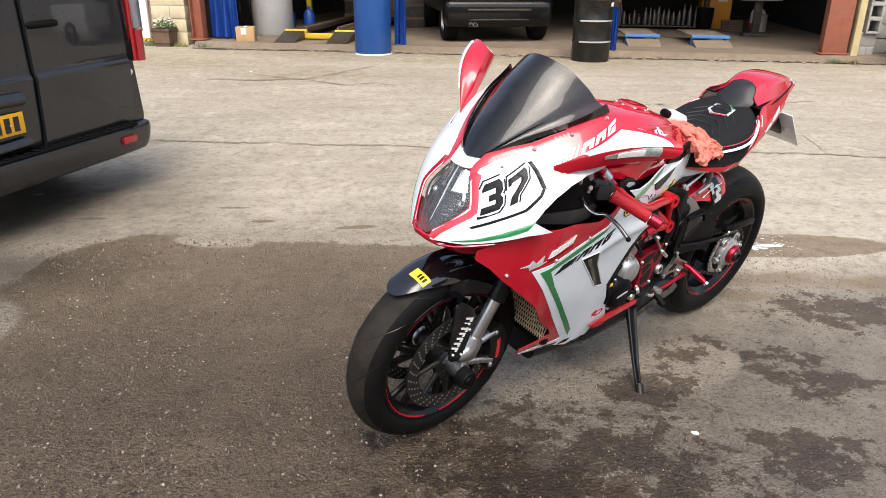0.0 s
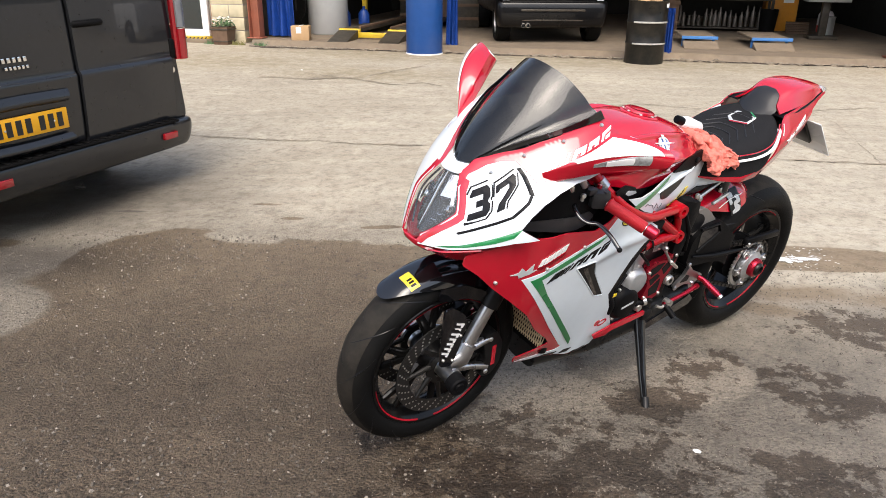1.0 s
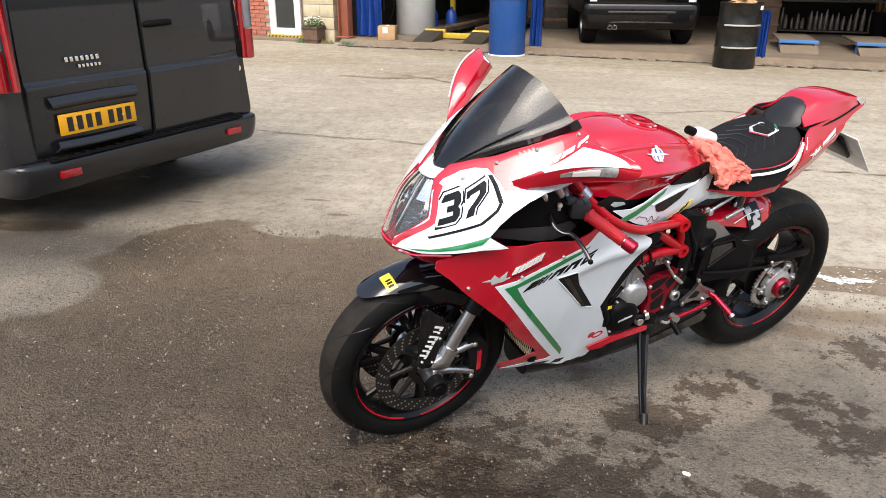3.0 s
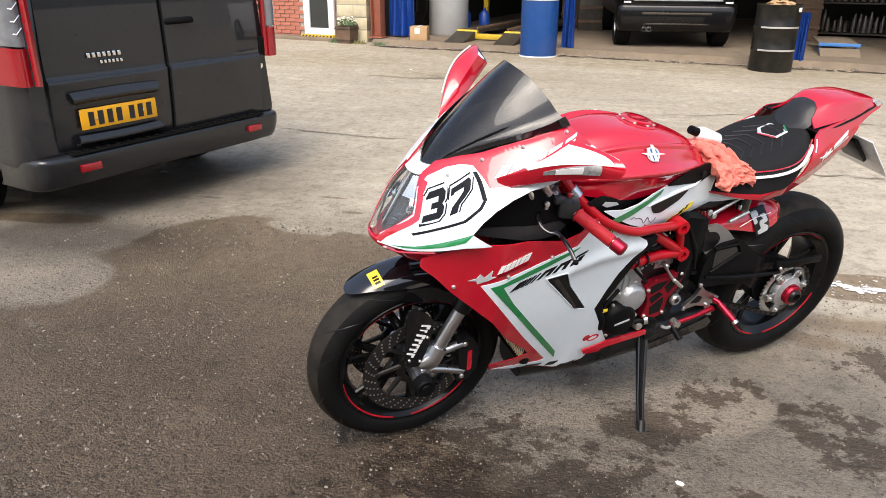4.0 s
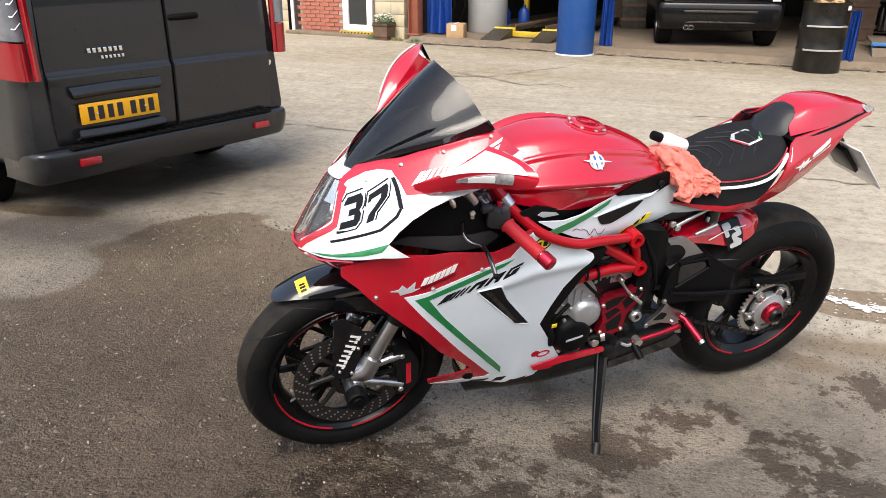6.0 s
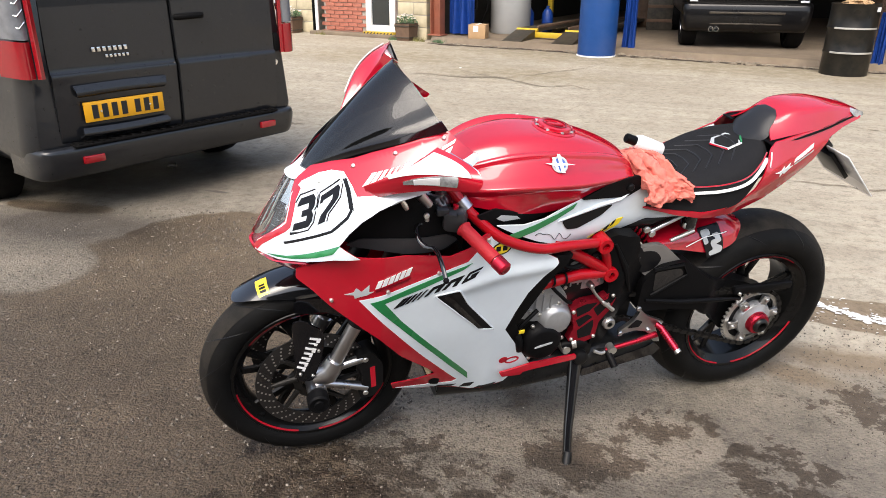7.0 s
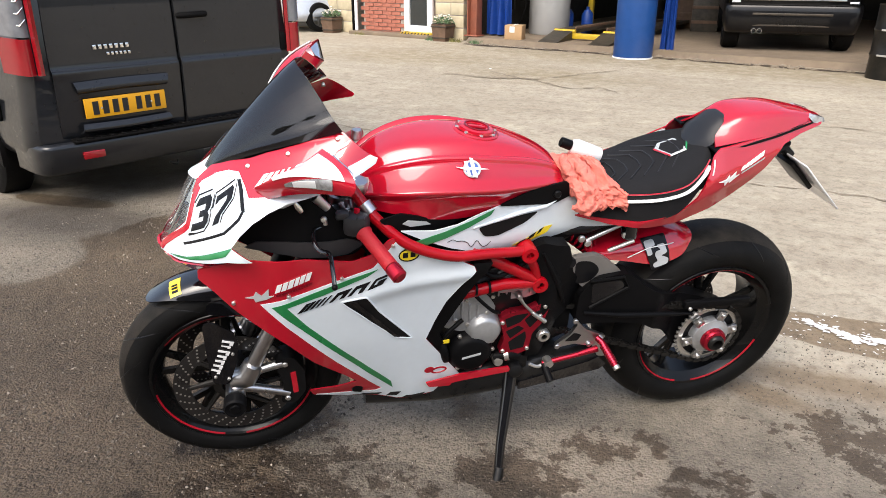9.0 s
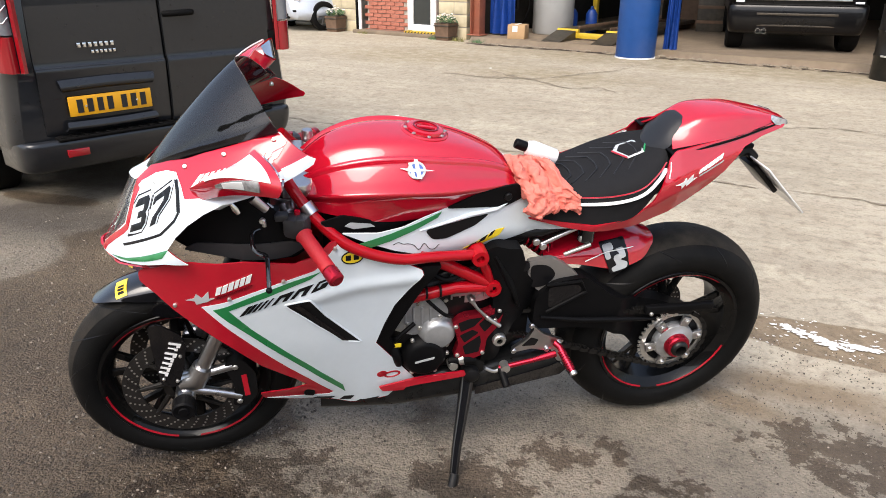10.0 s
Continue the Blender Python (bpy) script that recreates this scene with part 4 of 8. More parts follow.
def build_van():
    t = thing("van", pose(-2.19, 3.92, -0.085, 0, 0, 166.1) @ Matrix.Diagonal((1, 0.93, 1, 1)), "dark grey panel van with twin rear doors and a yellow plate", "van")
    # body: rear at x=0.06, nose ahead
    secs = [rounded(0.93, 0.42, 1.90, 0.10, 0.075, top=0.80), rounded(0.965, 0.38, 1.955, 0.12, 0.11, top=0.83), rounded(0.985, 0.33, 1.97, 0.14, 0.22, top=0.84), rounded(0.99, 0.30, 1.98, 0.16, 1.5, top=0.85), rounded(0.99, 0.30, 1.98, 0.16, 3.1, top=0.85), rounded(0.97, 0.30, 1.85, 0.2, 3.5, top=0.78), rounded(0.96, 0.3, 1.2, 0.2, 4.2, top=0.86), rounded(0.85, 0.3, 0.95, 0.2, 4.85, top=0.75)]
    part("body", loft(B_(), secs), M_vanpaint, t)
    # doors (y is to the van's left)
    def door(y0, y1, nm):
        rows = []
        for z, o in ((0.485, 0.030), (0.50, 0.012), (0.60, 0.0), (0.80, -0.012), (0.86, -0.016), (0.885, -0.002), (1.0, 0.0), (1.25, 0.004), (1.6, 0.02), (1.88, 0.06)):
            k = 0.05 * max(0, z - 1.0)
            rows.append([(0.05 + o + 0.014 * abs(y / 0.86) ** 4, y * (1 - k), z) for y in (y0, y0 * 0.7 + y1 * 0.3, (y0 + y1) / 2, y0 * 0.3 + y1 * 0.7, y1)])
        return part(nm, skin(rows, 4, 4, 0.02), M_vanpaint, t)
    dl = door(0.006, 0.80, "rear_door")
    dr = door(-0.80, -0.006, "rear_door")
    part("door_seal", box(B_(), (0.075, 0, 1.15), (0.02, 0.014, 1.36)), M_vantrim, t)
    # pressed recess for the plate on the near door
    rec = skin([[(0.046, 0.10, 0.52), (0.046, 0.4, 0.515), (0.046, 0.70, 0.52)], [(0.022, 0.11, 0.535), (0.022, 0.4, 0.53), (0.022, 0.69, 0.535)], [(0.040, 0.12, 0.56), (0.040, 0.4, 0.555), (0.040, 0.68, 0.56)]], 5, 5, 0.01)
    part("pressing", rec, M_vanpaint, dl)
    rec = skin([[(0.040, 0.12, 0.745), (0.040, 0.4, 0.75), (0.040, 0.68, 0.745)], [(0.020, 0.11, 0.76), (0.020, 0.4, 0.765), (0.020, 0.69, 0.76)], [(0.036, 0.10, 0.80), (0.036, 0.4, 0.805), (0.036, 0.70, 0.80)]], 5, 5, 0.01)
    part("plate_light_trim", rec, M_vanpaint, dl)
    np_ = part("number_plate", box(B_(), (0.028, 0.40, 0.652), (0.012, 0.52, 0.112), 0.003), M_plateyel, dl, "yellow number plate with black bars")
    y = 0.40 + 0.215
    for k in range(7):
        part("bar", box(B_(), (0.0205, y - 0.02, 0.652), (0.003, 0.036, 0.076)), M_ink, np_)
        y -= 0.062 if k != 3 else 0.088
    for yy in (0.24, 0.56):
        part("screw", lathe(B_(), [(0, -0.003), (0.006, -0.003), (0.006, 0.002)], 10, "X", (0.0205, yy, 0.65)), M_chrome, np_)
    for w, z, y0 in ((0.235, 0.985, 0.55), (0.16, 0.945, 0.47)):
        n = 7 if z > 0.96 else 6
        for k in range(n):
            part("badge_bar", box(B_(), (0.043, y0 - w * (k + 0.5) / n, z), (0.006, w / n * 0.68, 0.026 if z > 0.96 else 0.018), 0.002), M_chrome, dl)
    # handle on the far door
    part("handle_cup", lathe(B_(), [(0, 0.006), (0.055, 0.004), (0.062, -0.008), (0.068, 0.0)], 24, "X", (0.045, -0.17, 1.135)), M_vantrim, dr)
    part("handle", tube(B_(), [(0.04, -0.02, 1.13), (0.015, -0.06, 1.132), (0.012, -0.16, 1.134), (0.018, -0.21, 1.135), (0.04, -0.225, 1.135)], 0.018, 12), M_vantrim, dr)
    part("badge", lathe(B_(), [(0, -0.012), (0.06, -0.010), (0.068, 0.0)], 28, "X"), M_chrome, dr, "oval bright badge", m=pose(0.040, -0.775, 0.80) @ Matrix.Diagonal((1, 0.8, 0.40, 1)))
    part("hinge", box(B_(), (0.07, -0.83, 0.93), (0.07, 0.05, 0.12), 0.008), M_vantrim, t)
    part("hinge", box(B_(), (0.07, -0.83, 1.45), (0.07, 0.05, 0.12), 0.008), M_vantrim, t)
    # lamps
    for s in (1, -1):
        def lamp(zs, y0, nm_out):
            return skin([[(0.040, s * y0, z), (0.034, s * 0.925, z), (0.075, s * 0.968, z + 0.006), (0.20, s * 1.004, z + 0.012)] for z in zs], 5, 4, 0.03)
        lo = part("tail_lamp", lamp((0.86, 0.88, 0.97, 1.05), 0.885, 0), M_redlens, t, "red and clear tail lamp")
        part("clear_lens", lamp((1.06, 1.15, 1.25, 1.36), 0.885, 0), M_vanclear, lo)
        part("red_edge", skin([[(0.036, s * 0.860, z), (0.028, s * 0.882, z)] for z in (0.86, 1.1, 1.6)], 4, 4, 0.03), M_redlens, lo)
        for z in (1.12, 1.18, 1.24):
            part("reflector_fin", tube(B_(), [(0.036, s * 0.89, z + 0.03), (0.030, s * 0.925, z), (0.07, s * 0.96, z + 0.01)], 0.004, 6), M_chrome, lo)
        part("window_trim", box(B_(), (0.06, s * 0.40, 1.58), (0.03, 0.62, 0.5), 0.02), M_glass_dark, dl if s > 0 else dr)
    # bumper, with textured step
    ys = (-1.0, -0.97, -0.8, -0.4, 0.0, 0.4, 0.8, 0.97, 1.0)
    def bx(y, out):
        return 0.0 + out + 0.9 * max(0, abs(y) - 0.72) ** 2 + (0.30 if abs(y) > 0.99 else 0)
    rows = [[(bx(y, o), y * w, z) for y in ys] for z, o, w in ((0.285, 0.10, 0.95), (0.30, 0.05, 0.965), (0.36, 0.02, 0.975), (0.43, 0.008, 0.98), (0.466, 0.014, 0.975), (0.478, 0.04, 0.96))]
    bp = part("bumper", skin(rows, 5, 4, 0.03), M_vanpaint, t)
    part("step_pad", box(B_(), (0.04, 0, 0.478), (0.085, 1.52, 0.016), 0.006), M_vantrim, bp)
    for k in range(22):
        part("tread_rib", box(B_(), (0.037, -0.73 + k * 0.0695, 0.489), (0.07, 0.03, 0.008), 0.003, seg=1), M_vantrim, bp)
    for y in (0.66, -0.66):
        part("reflector", box(B_(), (0.008, y, 0.395), (0.03, 0.13, 0.042), 0.004), M_redlens, bp, "red reflector")
    for y in (-0.52, -0.16, 0.16, 0.80):
        part("parking_sensor", lathe(B_(), [(0, -0.004), (0.012, -0.003), (0.014, 0.004)], 14, "X", (0.026 if abs(y) < 0.7 else 0.036, y, 0.435)), M_vantrim, bp)
    part("underside", box(B_(), (2.4, 0, 0.32), (4.4, 1.7, 0.1)), M_vantrim, t)
    part("tow_eye", tube(B_(), [(0.05, 0.1, 0.25), (0.02, 0.12, 0.24), (0.05, 0.16, 0.25)], 0.008, 8), M_vantrim, t)
    part("sill_moulding", box(B_(), (2.3, 0.985, 0.62), (3.6, 0.03, 0.12), 0.01), M_vantrim, t)
    part("arch", lathe(B_(), [(0.36, 0.0), (0.42, 0.0), (0.42, 0.03), (0.36, 0.03)], 24, "Y", (1.02, 0.975, 0.34), close=True, a0=-10, a1=190), M_vantrim, t)
    add_wheels(t, ((1.02, 0.88), (1.02, -0.88), (3.95, 0.88), (3.95, -0.88)), 0.335, 0.215, 5, M_alloy)


build_van()


def build_suv():
    # x ahead into the garage
    t = thing("suv", pose(0.50, 13.02, SLAB, 0, 0, 90 + 11), "black off-road estate car parked nose-in on the slab", "car")
    secs = [rounded(0.86, 0.55, 1.70, 0.12, 0.06, top=0.7), rounded(0.92, 0.48, 1.82, 0.16, 0.16, top=0.72), rounded(0.955, 0.42, 1.86, 0.2, 0.5, top=0.74), rounded(0.955, 0.40, 1.86, 0.2, 2.9, top=0.74), rounded(0.95, 0.40, 1.2, 0.2, 3.5, top=0.85), rounded(0.86, 0.42, 1.0, 0.2, 4.6, top=0.78)]
    part("body", loft(B_(), secs), M_suv, t)
    ys = (-0.96, -0.93, -0.7, -0.3, 0.3, 0.7, 0.93, 0.96)
    rows = [[(0.0 + o + 0.25 * max(0, abs(y) - 0.75) + (0.3 if abs(y) > 0.95 else 0), y * w, z) for y in ys] for z, o, w in ((0.26, 0.10, 0.94), (0.30, 0.03, 0.96), (0.42, 0.0, 0.985), (0.56, 0.0, 1.0), (0.66, 0.02, 1.0), (0.69, 0.07, 0.99))]
    bp = part("bumper", skin(rows, 4, 4, 0.03), M_suv, t)
    part("bumper_strip", box(B_(), (0.0, 0, 0.545), (0.02, 1.10, 0.035), 0.008), M_lift, bp)
    part("bumper_strip", box(B_(), (0.012, 0, 0.385), (0.02, 1.06, 0.03), 0.008), M_lift, bp)
    part("tailgate", box(B_(), (0.055, 0, 0.92), (0.03, 1.5, 0.38), 0.02), M_suv, t)
    part("chrome_strip", box(B_(), (0.036, 0, 0.75), (0.012, 1.4, 0.025), 0.004), M_alloy, t)
    for s in (1, -1):
        part("tail_lamp", box(B_(), (0.10, s * 0.84, 0.98), (0.1, 0.14, 0.36), 0.03), M_redlens, t)
        part("reflector", box(B_(), (0.02, s * 0.80, 0.72), (0.03, 0.12, 0.03), 0.006), M_clearlens, t)
    for y in (0.50, 0.42):
        part("exhaust_tip", lathe(B_(), [(0.032, -0.06), (0.036, -0.06), (0.036, 0.15), (0.032, 0.15)], 20, "X", (0.05, y, 0.30), close=True), M_chrome, t)
    part("silencer", box(B_(), (0.4, 0, 0.34), (0.35, 0.9, 0.2), 0.05), M_lift, t)
    part("axle_beam", tube(B_(), [(0.88, -0.7, 0.34), (0.88, 0.7, 0.34)], 0.05, 12), M_lift, t)
    part("rear_window", box(B_(), (0.07, 0, 1.42), (0.03, 1.2, 0.42), 0.02), M_glass_dark, t)
    add_wheels(t, ((0.55, 0.80), (0.55, -0.80), (3.5, 0.80), (3.5, -0.80)), 0.37, 0.25, 7, M_alloy)


build_suv()


def build_silver_car():
    t = thing("hatchback", G @ pose(-9.55, -0.62, 0, 0, 0, -105), "pale silver small car parked by the shutter", "car")
    secs = [rounded(0.55, 0.30, 0.62, 0.1, 0.02, top=0.5), rounded(0.70, 0.22, 0.72, 0.14, -0.08, top=0.6), rounded(0.80, 0.2, 0.82, 0.18, -0.35, top=0.7), rounded(0.82, 0.2, 0.95, 0.2, -0.9, top=0.7), rounded(0.82, 0.2, 1.42, 0.2, -1.7, top=0.56), rounded(0.82, 0.2, 1.45, 0.2, -3.0, top=0.56), rounded(0.78, 0.25, 0.95, 0.2, -3.7, top=0.66)]
    part("body", loft(B_(), secs), M_silver, t)
    part("lower_grille", box(B_(), (0.0, 0, 0.30), (0.05, 0.9, 0.11), 0.02), M_vantrim, t)
    part("grille", box(B_(), (0.022, 0, 0.47), (0.03, 0.75, 0.05), 0.01), M_vantrim, t)
    for s in (1, -1):
        part("headlamp", bmesh_blob(0.15, 0.12, 3), M_clearlens, t, m=pose(-0.14, s * 0.56, 0.66))
        part("side_vent", box(B_(), (-0.03, s * 0.58, 0.40), (0.05, 0.16, 0.04), 0.01), M_vantrim, t)
    part("number_plate", box(B_(), (0.032, 0, 0.40), (0.01, 0.5, 0.1), 0.003), M_paper, t)
    add_wheels(t, ((-0.62, 0.72), (-0.62, -0.72), (-3.0, 0.72), (-3.0, -0.72)), 0.29, 0.17, 5, M_alloy)


build_silver_car()

# corner of a white vehicle by the right-hand wall
wt = thing("white_trailer", G @ pose(7.05, -0.75, 0, 0, 0, 10), "white panelled trailer by the grey wall", "trailer")
part("body", box(B_(), (0, 0, 0.62), (1.6, 1.2, 0.75), 0.03), M_upvc, wt)
part("rail", box(B_(), (-0.81, 0, 0.33), (0.03, 1.15, 0.1), 0.006), M_shutter, wt)
ty, rim = car_wheel(0.25, 0.15, 5, M_alloy)
part("wheel", ty, M_tyre, wt, m=pose(0, -0.6, 0.25))
part("skid_leg", box(B_(), (-0.7, 0.4, 0.14), (0.05, 0.05, 0.28)), M_lift, wt)

# unseen dark wall added behind the camera to block low sky and darken reflections
setting("wall_unseen", box(B_(), (13.0, -9.5, 2.6), (36, 0.3, 5.4)), M_darkwall, "added dark wall behind the camera, never in view", "wall", Matrix())

# ---- motorcycle materials ----
M_red = material("gloss_red_paint", (0.43, 0.005, 0.019), 0.5, var=0.05, scale=60, coat=1.0, spec=0.0)
M_red.node_tree.nodes["Principled BSDF"].inputs["Coat IOR"].default_value = 1.85
M_white = material("gloss_white_paint", (0.68, 0.745, 0.79), 0.3, var=0.03, scale=40, coat=0.8, spec=0.05)
M_green = material("green_livery_paint", (0.012, 0.19, 0.055), 0.28, var=0.06, coat=0.9)
M_bkgloss = material("gloss_black_paint", (0.005, 0.005, 0.006), 0.1, var=0.2, coat=0.7, spec=0.4)
M_rim = material("satin_black_wheel_paint", (0.005, 0.005, 0.005), 0.28, var=0.2, coat=0.2, spec=0.15)
M_bkmatt = material("matt_black_plastic", (0.004, 0.004, 0.0045), 0.45, var=0.25, bump=0.15, bscale=500, spec=0.10)
M_bkmetal = material("black_coated_metal", (0.007, 0.007, 0.0075), 0.33, metal=0.1, spec=0.25, var=0.25)
M_decalblk = material("black_vinyl", (0.006, 0.006, 0.007), 0.35, var=0.1, coat=0.15, spec=0.15)
M_decalgrey = material("silver_vinyl", (0.42, 0.44, 0.45), 0.35, var=0.08, coat=0.6)
M_decalwhite = material("white_vinyl", (0.78, 0.78, 0.78), 0.3, var=0.04, coat=0.6)
M_decalyel = material("yellow_vinyl", (0.80, 0.60, 0.02), 0.3, var=0.05, coat=0.6)
M_decalblue = material("blue_vinyl", (0.05, 0.12, 0.42), 0.3, var=0.08, coat=0.6)
M_frame = material("red_frame_enamel", (0.36, 0.002, 0.008), 0.3, var=0.08, coat=0.5, spec=0.06)
M_redano = material("red_anodised_metal", (0.42, 0.015, 0.035), 0.28, metal=0.8, var=0.12)
M_switch = material("dark_grey_switch_plastic", (0.024, 0.024, 0.026), 0.38, var=0.2, bump=0.1, bscale=500)
M_grip = material("red_rubber_grip", (0.42, 0.008, 0.016), 0.5, var=0.1, bump=0.5, bscale=700)
M_seat = material("black_suede_seat", (0.013, 0.013, 0.014), 0.8, spec=0.15, var=0.2, bump=0.5, bscale=600)
M_vinyl = material("black_seat_vinyl", (0.012, 0.012, 0.013), 0.42, var=0.15, bump=0.2, bscale=400)
M_grey_cast = material("grey_cast_cover", (0.40, 0.41, 0.42), 0.38, metal=0.65, var=0.15, scale=60, bump=0.25, bscale=300)
M_disc = material("brushed_disc_steel", (0.075, 0.073, 0.072), 0.30, metal=0.85, var=0.25, scale=60)
M_bronze = material("dark_bronze_carrier", (0.022, 0.021, 0.020), 0.35, metal=0.6, var=0.2)
M_radiator = material("radiator_guard_mesh", (0.50, 0.41, 0.26), 0.4, metal=0.2, var=0.2)
M_carbon = material("carbon_weave", (0.012, 0.012, 0.012), 0.3, var=0.6, scale=260, coat=0.2, spec=0.2)
M_titan = material("raw_swingarm_casting", (0.26, 0.245, 0.23), 0.45, metal=0.5, var=0.12)
M_cloth = material("coral_microfibre", (0.70, 0.19, 0.145), 0.95, var=0.25, scale=90, bump=1.0, bscale=260)
M_pin = material("red_rim_tape", (0.34, 0.005, 0.016), 0.5, var=0.15, spec=0.2)
M_mirror = material("mirror_glass", (0.55, 0.56, 0.58), 0.03, metal=1.0, var=0.03)
M_bolt = material("zinc_bolt", (0.62, 0.61, 0.58), 0.3, metal=0.9, var=0.1)


M_screen = material("smoked_acrylic", (0.006, 0.006, 0.006), 0.05, var=0.05, coat=0.3, spec=0.45)
M_screen.node_tree.nodes["Principled BSDF"].inputs["Alpha"].default_value = 0.86
M_indicator = material("clear_indicator_lens", (0.50, 0.51, 0.52), 0.08, metal=0.45, var=0.8, scale=70, coat=1.0)
M_lens = material("clear_polycarbonate", (0.30, 0.31, 0.32), 0.04, var=0.04, coat=1.0)
M_lens.node_tree.nodes["Principled BSDF"].inputs["Alpha"].default_value = 0.10

BIKE = pose(1.066, 2.973, 0, 0, 0, 222.6) @ Matrix.Rotation(radians(-10.5), 4, "X")
bike = thing("motorcycle", BIKE, "red, white and green sports motorcycle on its side stand", "motorcycle")


# ---- body surfaces: half width of the bike at a place in its side view ----
def lerp_table(v, xs, ys):
    if v <= xs[0]:
        return ys[0]
    for a, b, c, d in zip(xs, xs[1:], ys, ys[1:]):
        if v <= b:
            return c + (d - c) * (v - a) / (b - a)
    return ys[-1]


def Y_up(x, z):
    a, b = x - 1.3, z - 0.9
    return max(0.004, 0.209 - 0.873 * a - 0.773 * b - 3.949 * a * a - 5.959 * a * b - 5.066 * b * b)


def Y_low(x, z):
    y, w = 0.0, min(1.0, max(0.0, (x - 0.93) / 0.15))
    for dz in (-0.03, 0.0, 0.03):
        front = lerp_table(z + dz, (0.10, 0.14, 0.2, 0.27, 0.36, 0.5, 0.66, 0.8, 0.9), (-0.02, 0.02, 0.07, 0.108, 0.146, 0.183, 0.209, 0.22, 0.222))
        rear = lerp_table(z + dz, (0.10, 0.14, 0.2, 0.27, 0.36, 0.5, 0.66, 0.8, 0.9), (0.05, 0.09, 0.122, 0.142, 0.160, 0.187, 0.209, 0.22, 0.222))
        y += (front * w + rear * (1 - w)) / 3
    if x > 1.25:
        d = x - 1.25
        y -= 0.2 * d + 1.6 * d * d
    if x < 1.05:
        y -= 0.09 * (1.05 - x)
    if x < 1.12:                                # pressed shoulder that runs back from the vent
        d = z - lerp_table(x, (0.79, 0.95, 1.06, 1.12), (0.690, 0.690, 0.672, 0.655))
        y += 0.009 * min(1.0, (1.12 - x) / 0.06) * math.exp(-(d / 0.022) ** 2)
    return max(0.004, y)


def Y_side(x, z):
    return 0.085 + 0.26 * max(0, x - 0.48) + 0.16 * max(0, 0.48 - x) - 0.5 * max(0, 0.74 - z)


def Y_tail(x, z):
    w = lerp_table(x, (-0.2, -0.08, 0.05, 0.13, 0.25, 0.35, 0.46, 0.52), (0.046, 0.090, 0.124, 0.143, 0.155, 0.148, 0.106, 0.086))
    r = lerp_table(x, (-0.2, -0.08, 0.13, 0.25, 0.35, 0.5), (0.970, 0.932, 0.885, 0.830, 0.792, 0.780))
    return w - 0.50 * max(0, z - r) - 0.35 * max(0, r - 0.035 - z)


def soften(pts, r, n=3):
    """Rounds the corners of an outline."""
    out, k = [], len(pts)
    for i in range(k):
        p, a, b = Vector(pts[i]), Vector(pts[i - 1]), Vector(pts[(i + 1) % k])
        da, db = a - p, b - p
        ra, rb = min(r, da.length * 0.45), min(r, db.length * 0.45)
        s, e = p + da.normalized() * ra, p + db.normalized() * rb
        for j in range(n + 1):
            t = j / n
            out.append(tuple(s * (1 - t) ** 2 + p * (2 * t * (1 - t)) + e * t * t))
    return out


def sheet(pts, yf, thick, off=0.0, r=0.0, cell=0.028, side=1, bm=None, sink=None):
    """A shell whose outline is given in the side view and whose depth follows yf."""
    if r:
        pts = soften(pts, r)
    tmp = bmesh.new()
    tmp.faces.new([tmp.verts.new((p[0], 0, p[1])) for p in pts])
    tmp.normal_update()
    bmesh.ops.triangulate(tmp, faces=tmp.faces[:])
    for _ in range(6):
        es = [e for e in tmp.edges if e.calc_length() > cell]
        if not es:
            break
        bmesh.ops.subdivide_edges(tmp, edges=es, cuts=1)
        bmesh.ops.triangulate(tmp, faces=tmp.faces[:])
    g = bmesh.ops.extrude_face_region(tmp, geom=tmp.faces[:])
    back = {v for v in g["geom"] if isinstance(v, bmesh.types.BMVert)}
    if side < 0 and yf is Y_up:
        off += 0.024                       # the nose sits slightly towards the far side
    for v in tmp.verts:
        y = yf(v.co.x, v.co.z) + off - (thick if v in back else 0)
        v.co.y = y * side
    if bm is None:
        return tmp
    me = bpy.data.meshes.new("tmp")
    tmp.to_mesh(me)
    tmp.free()
    bm.from_mesh(me)
    bpy.data.meshes.remove(me)
    return bm


def decal(name, pts, yf, mat_, parent, r=0.0, side=1, lift=0.0026, label="", cell=0.018):
    return part(name, sheet(pts, yf, 0.0016, lift, r, cell, side), mat_, parent, label, angle=60)


def strip(pts, w):
    """An outline for a stripe of width w along pts."""
    P = [Vector(p) for p in pts]
    L, R = [], []
    for i, p in enumerate(P):
        d = (P[min(i + 1, len(P) - 1)] - P[max(i - 1, 0)]).normalized()
        n = Vector((-d.y, d.x)) * (w / 2)
        L.append(tuple(p + n))
        R.append(tuple(p - n))
    return L + R[::-1]


def affine(o, u, v):
    """Maps the unit square onto a patch of the side view."""
    return lambda q: (o[0] + u[0] * q[0] + v[0] * q[1], o[1] + u[1] * q[0] + v[1] * q[1])


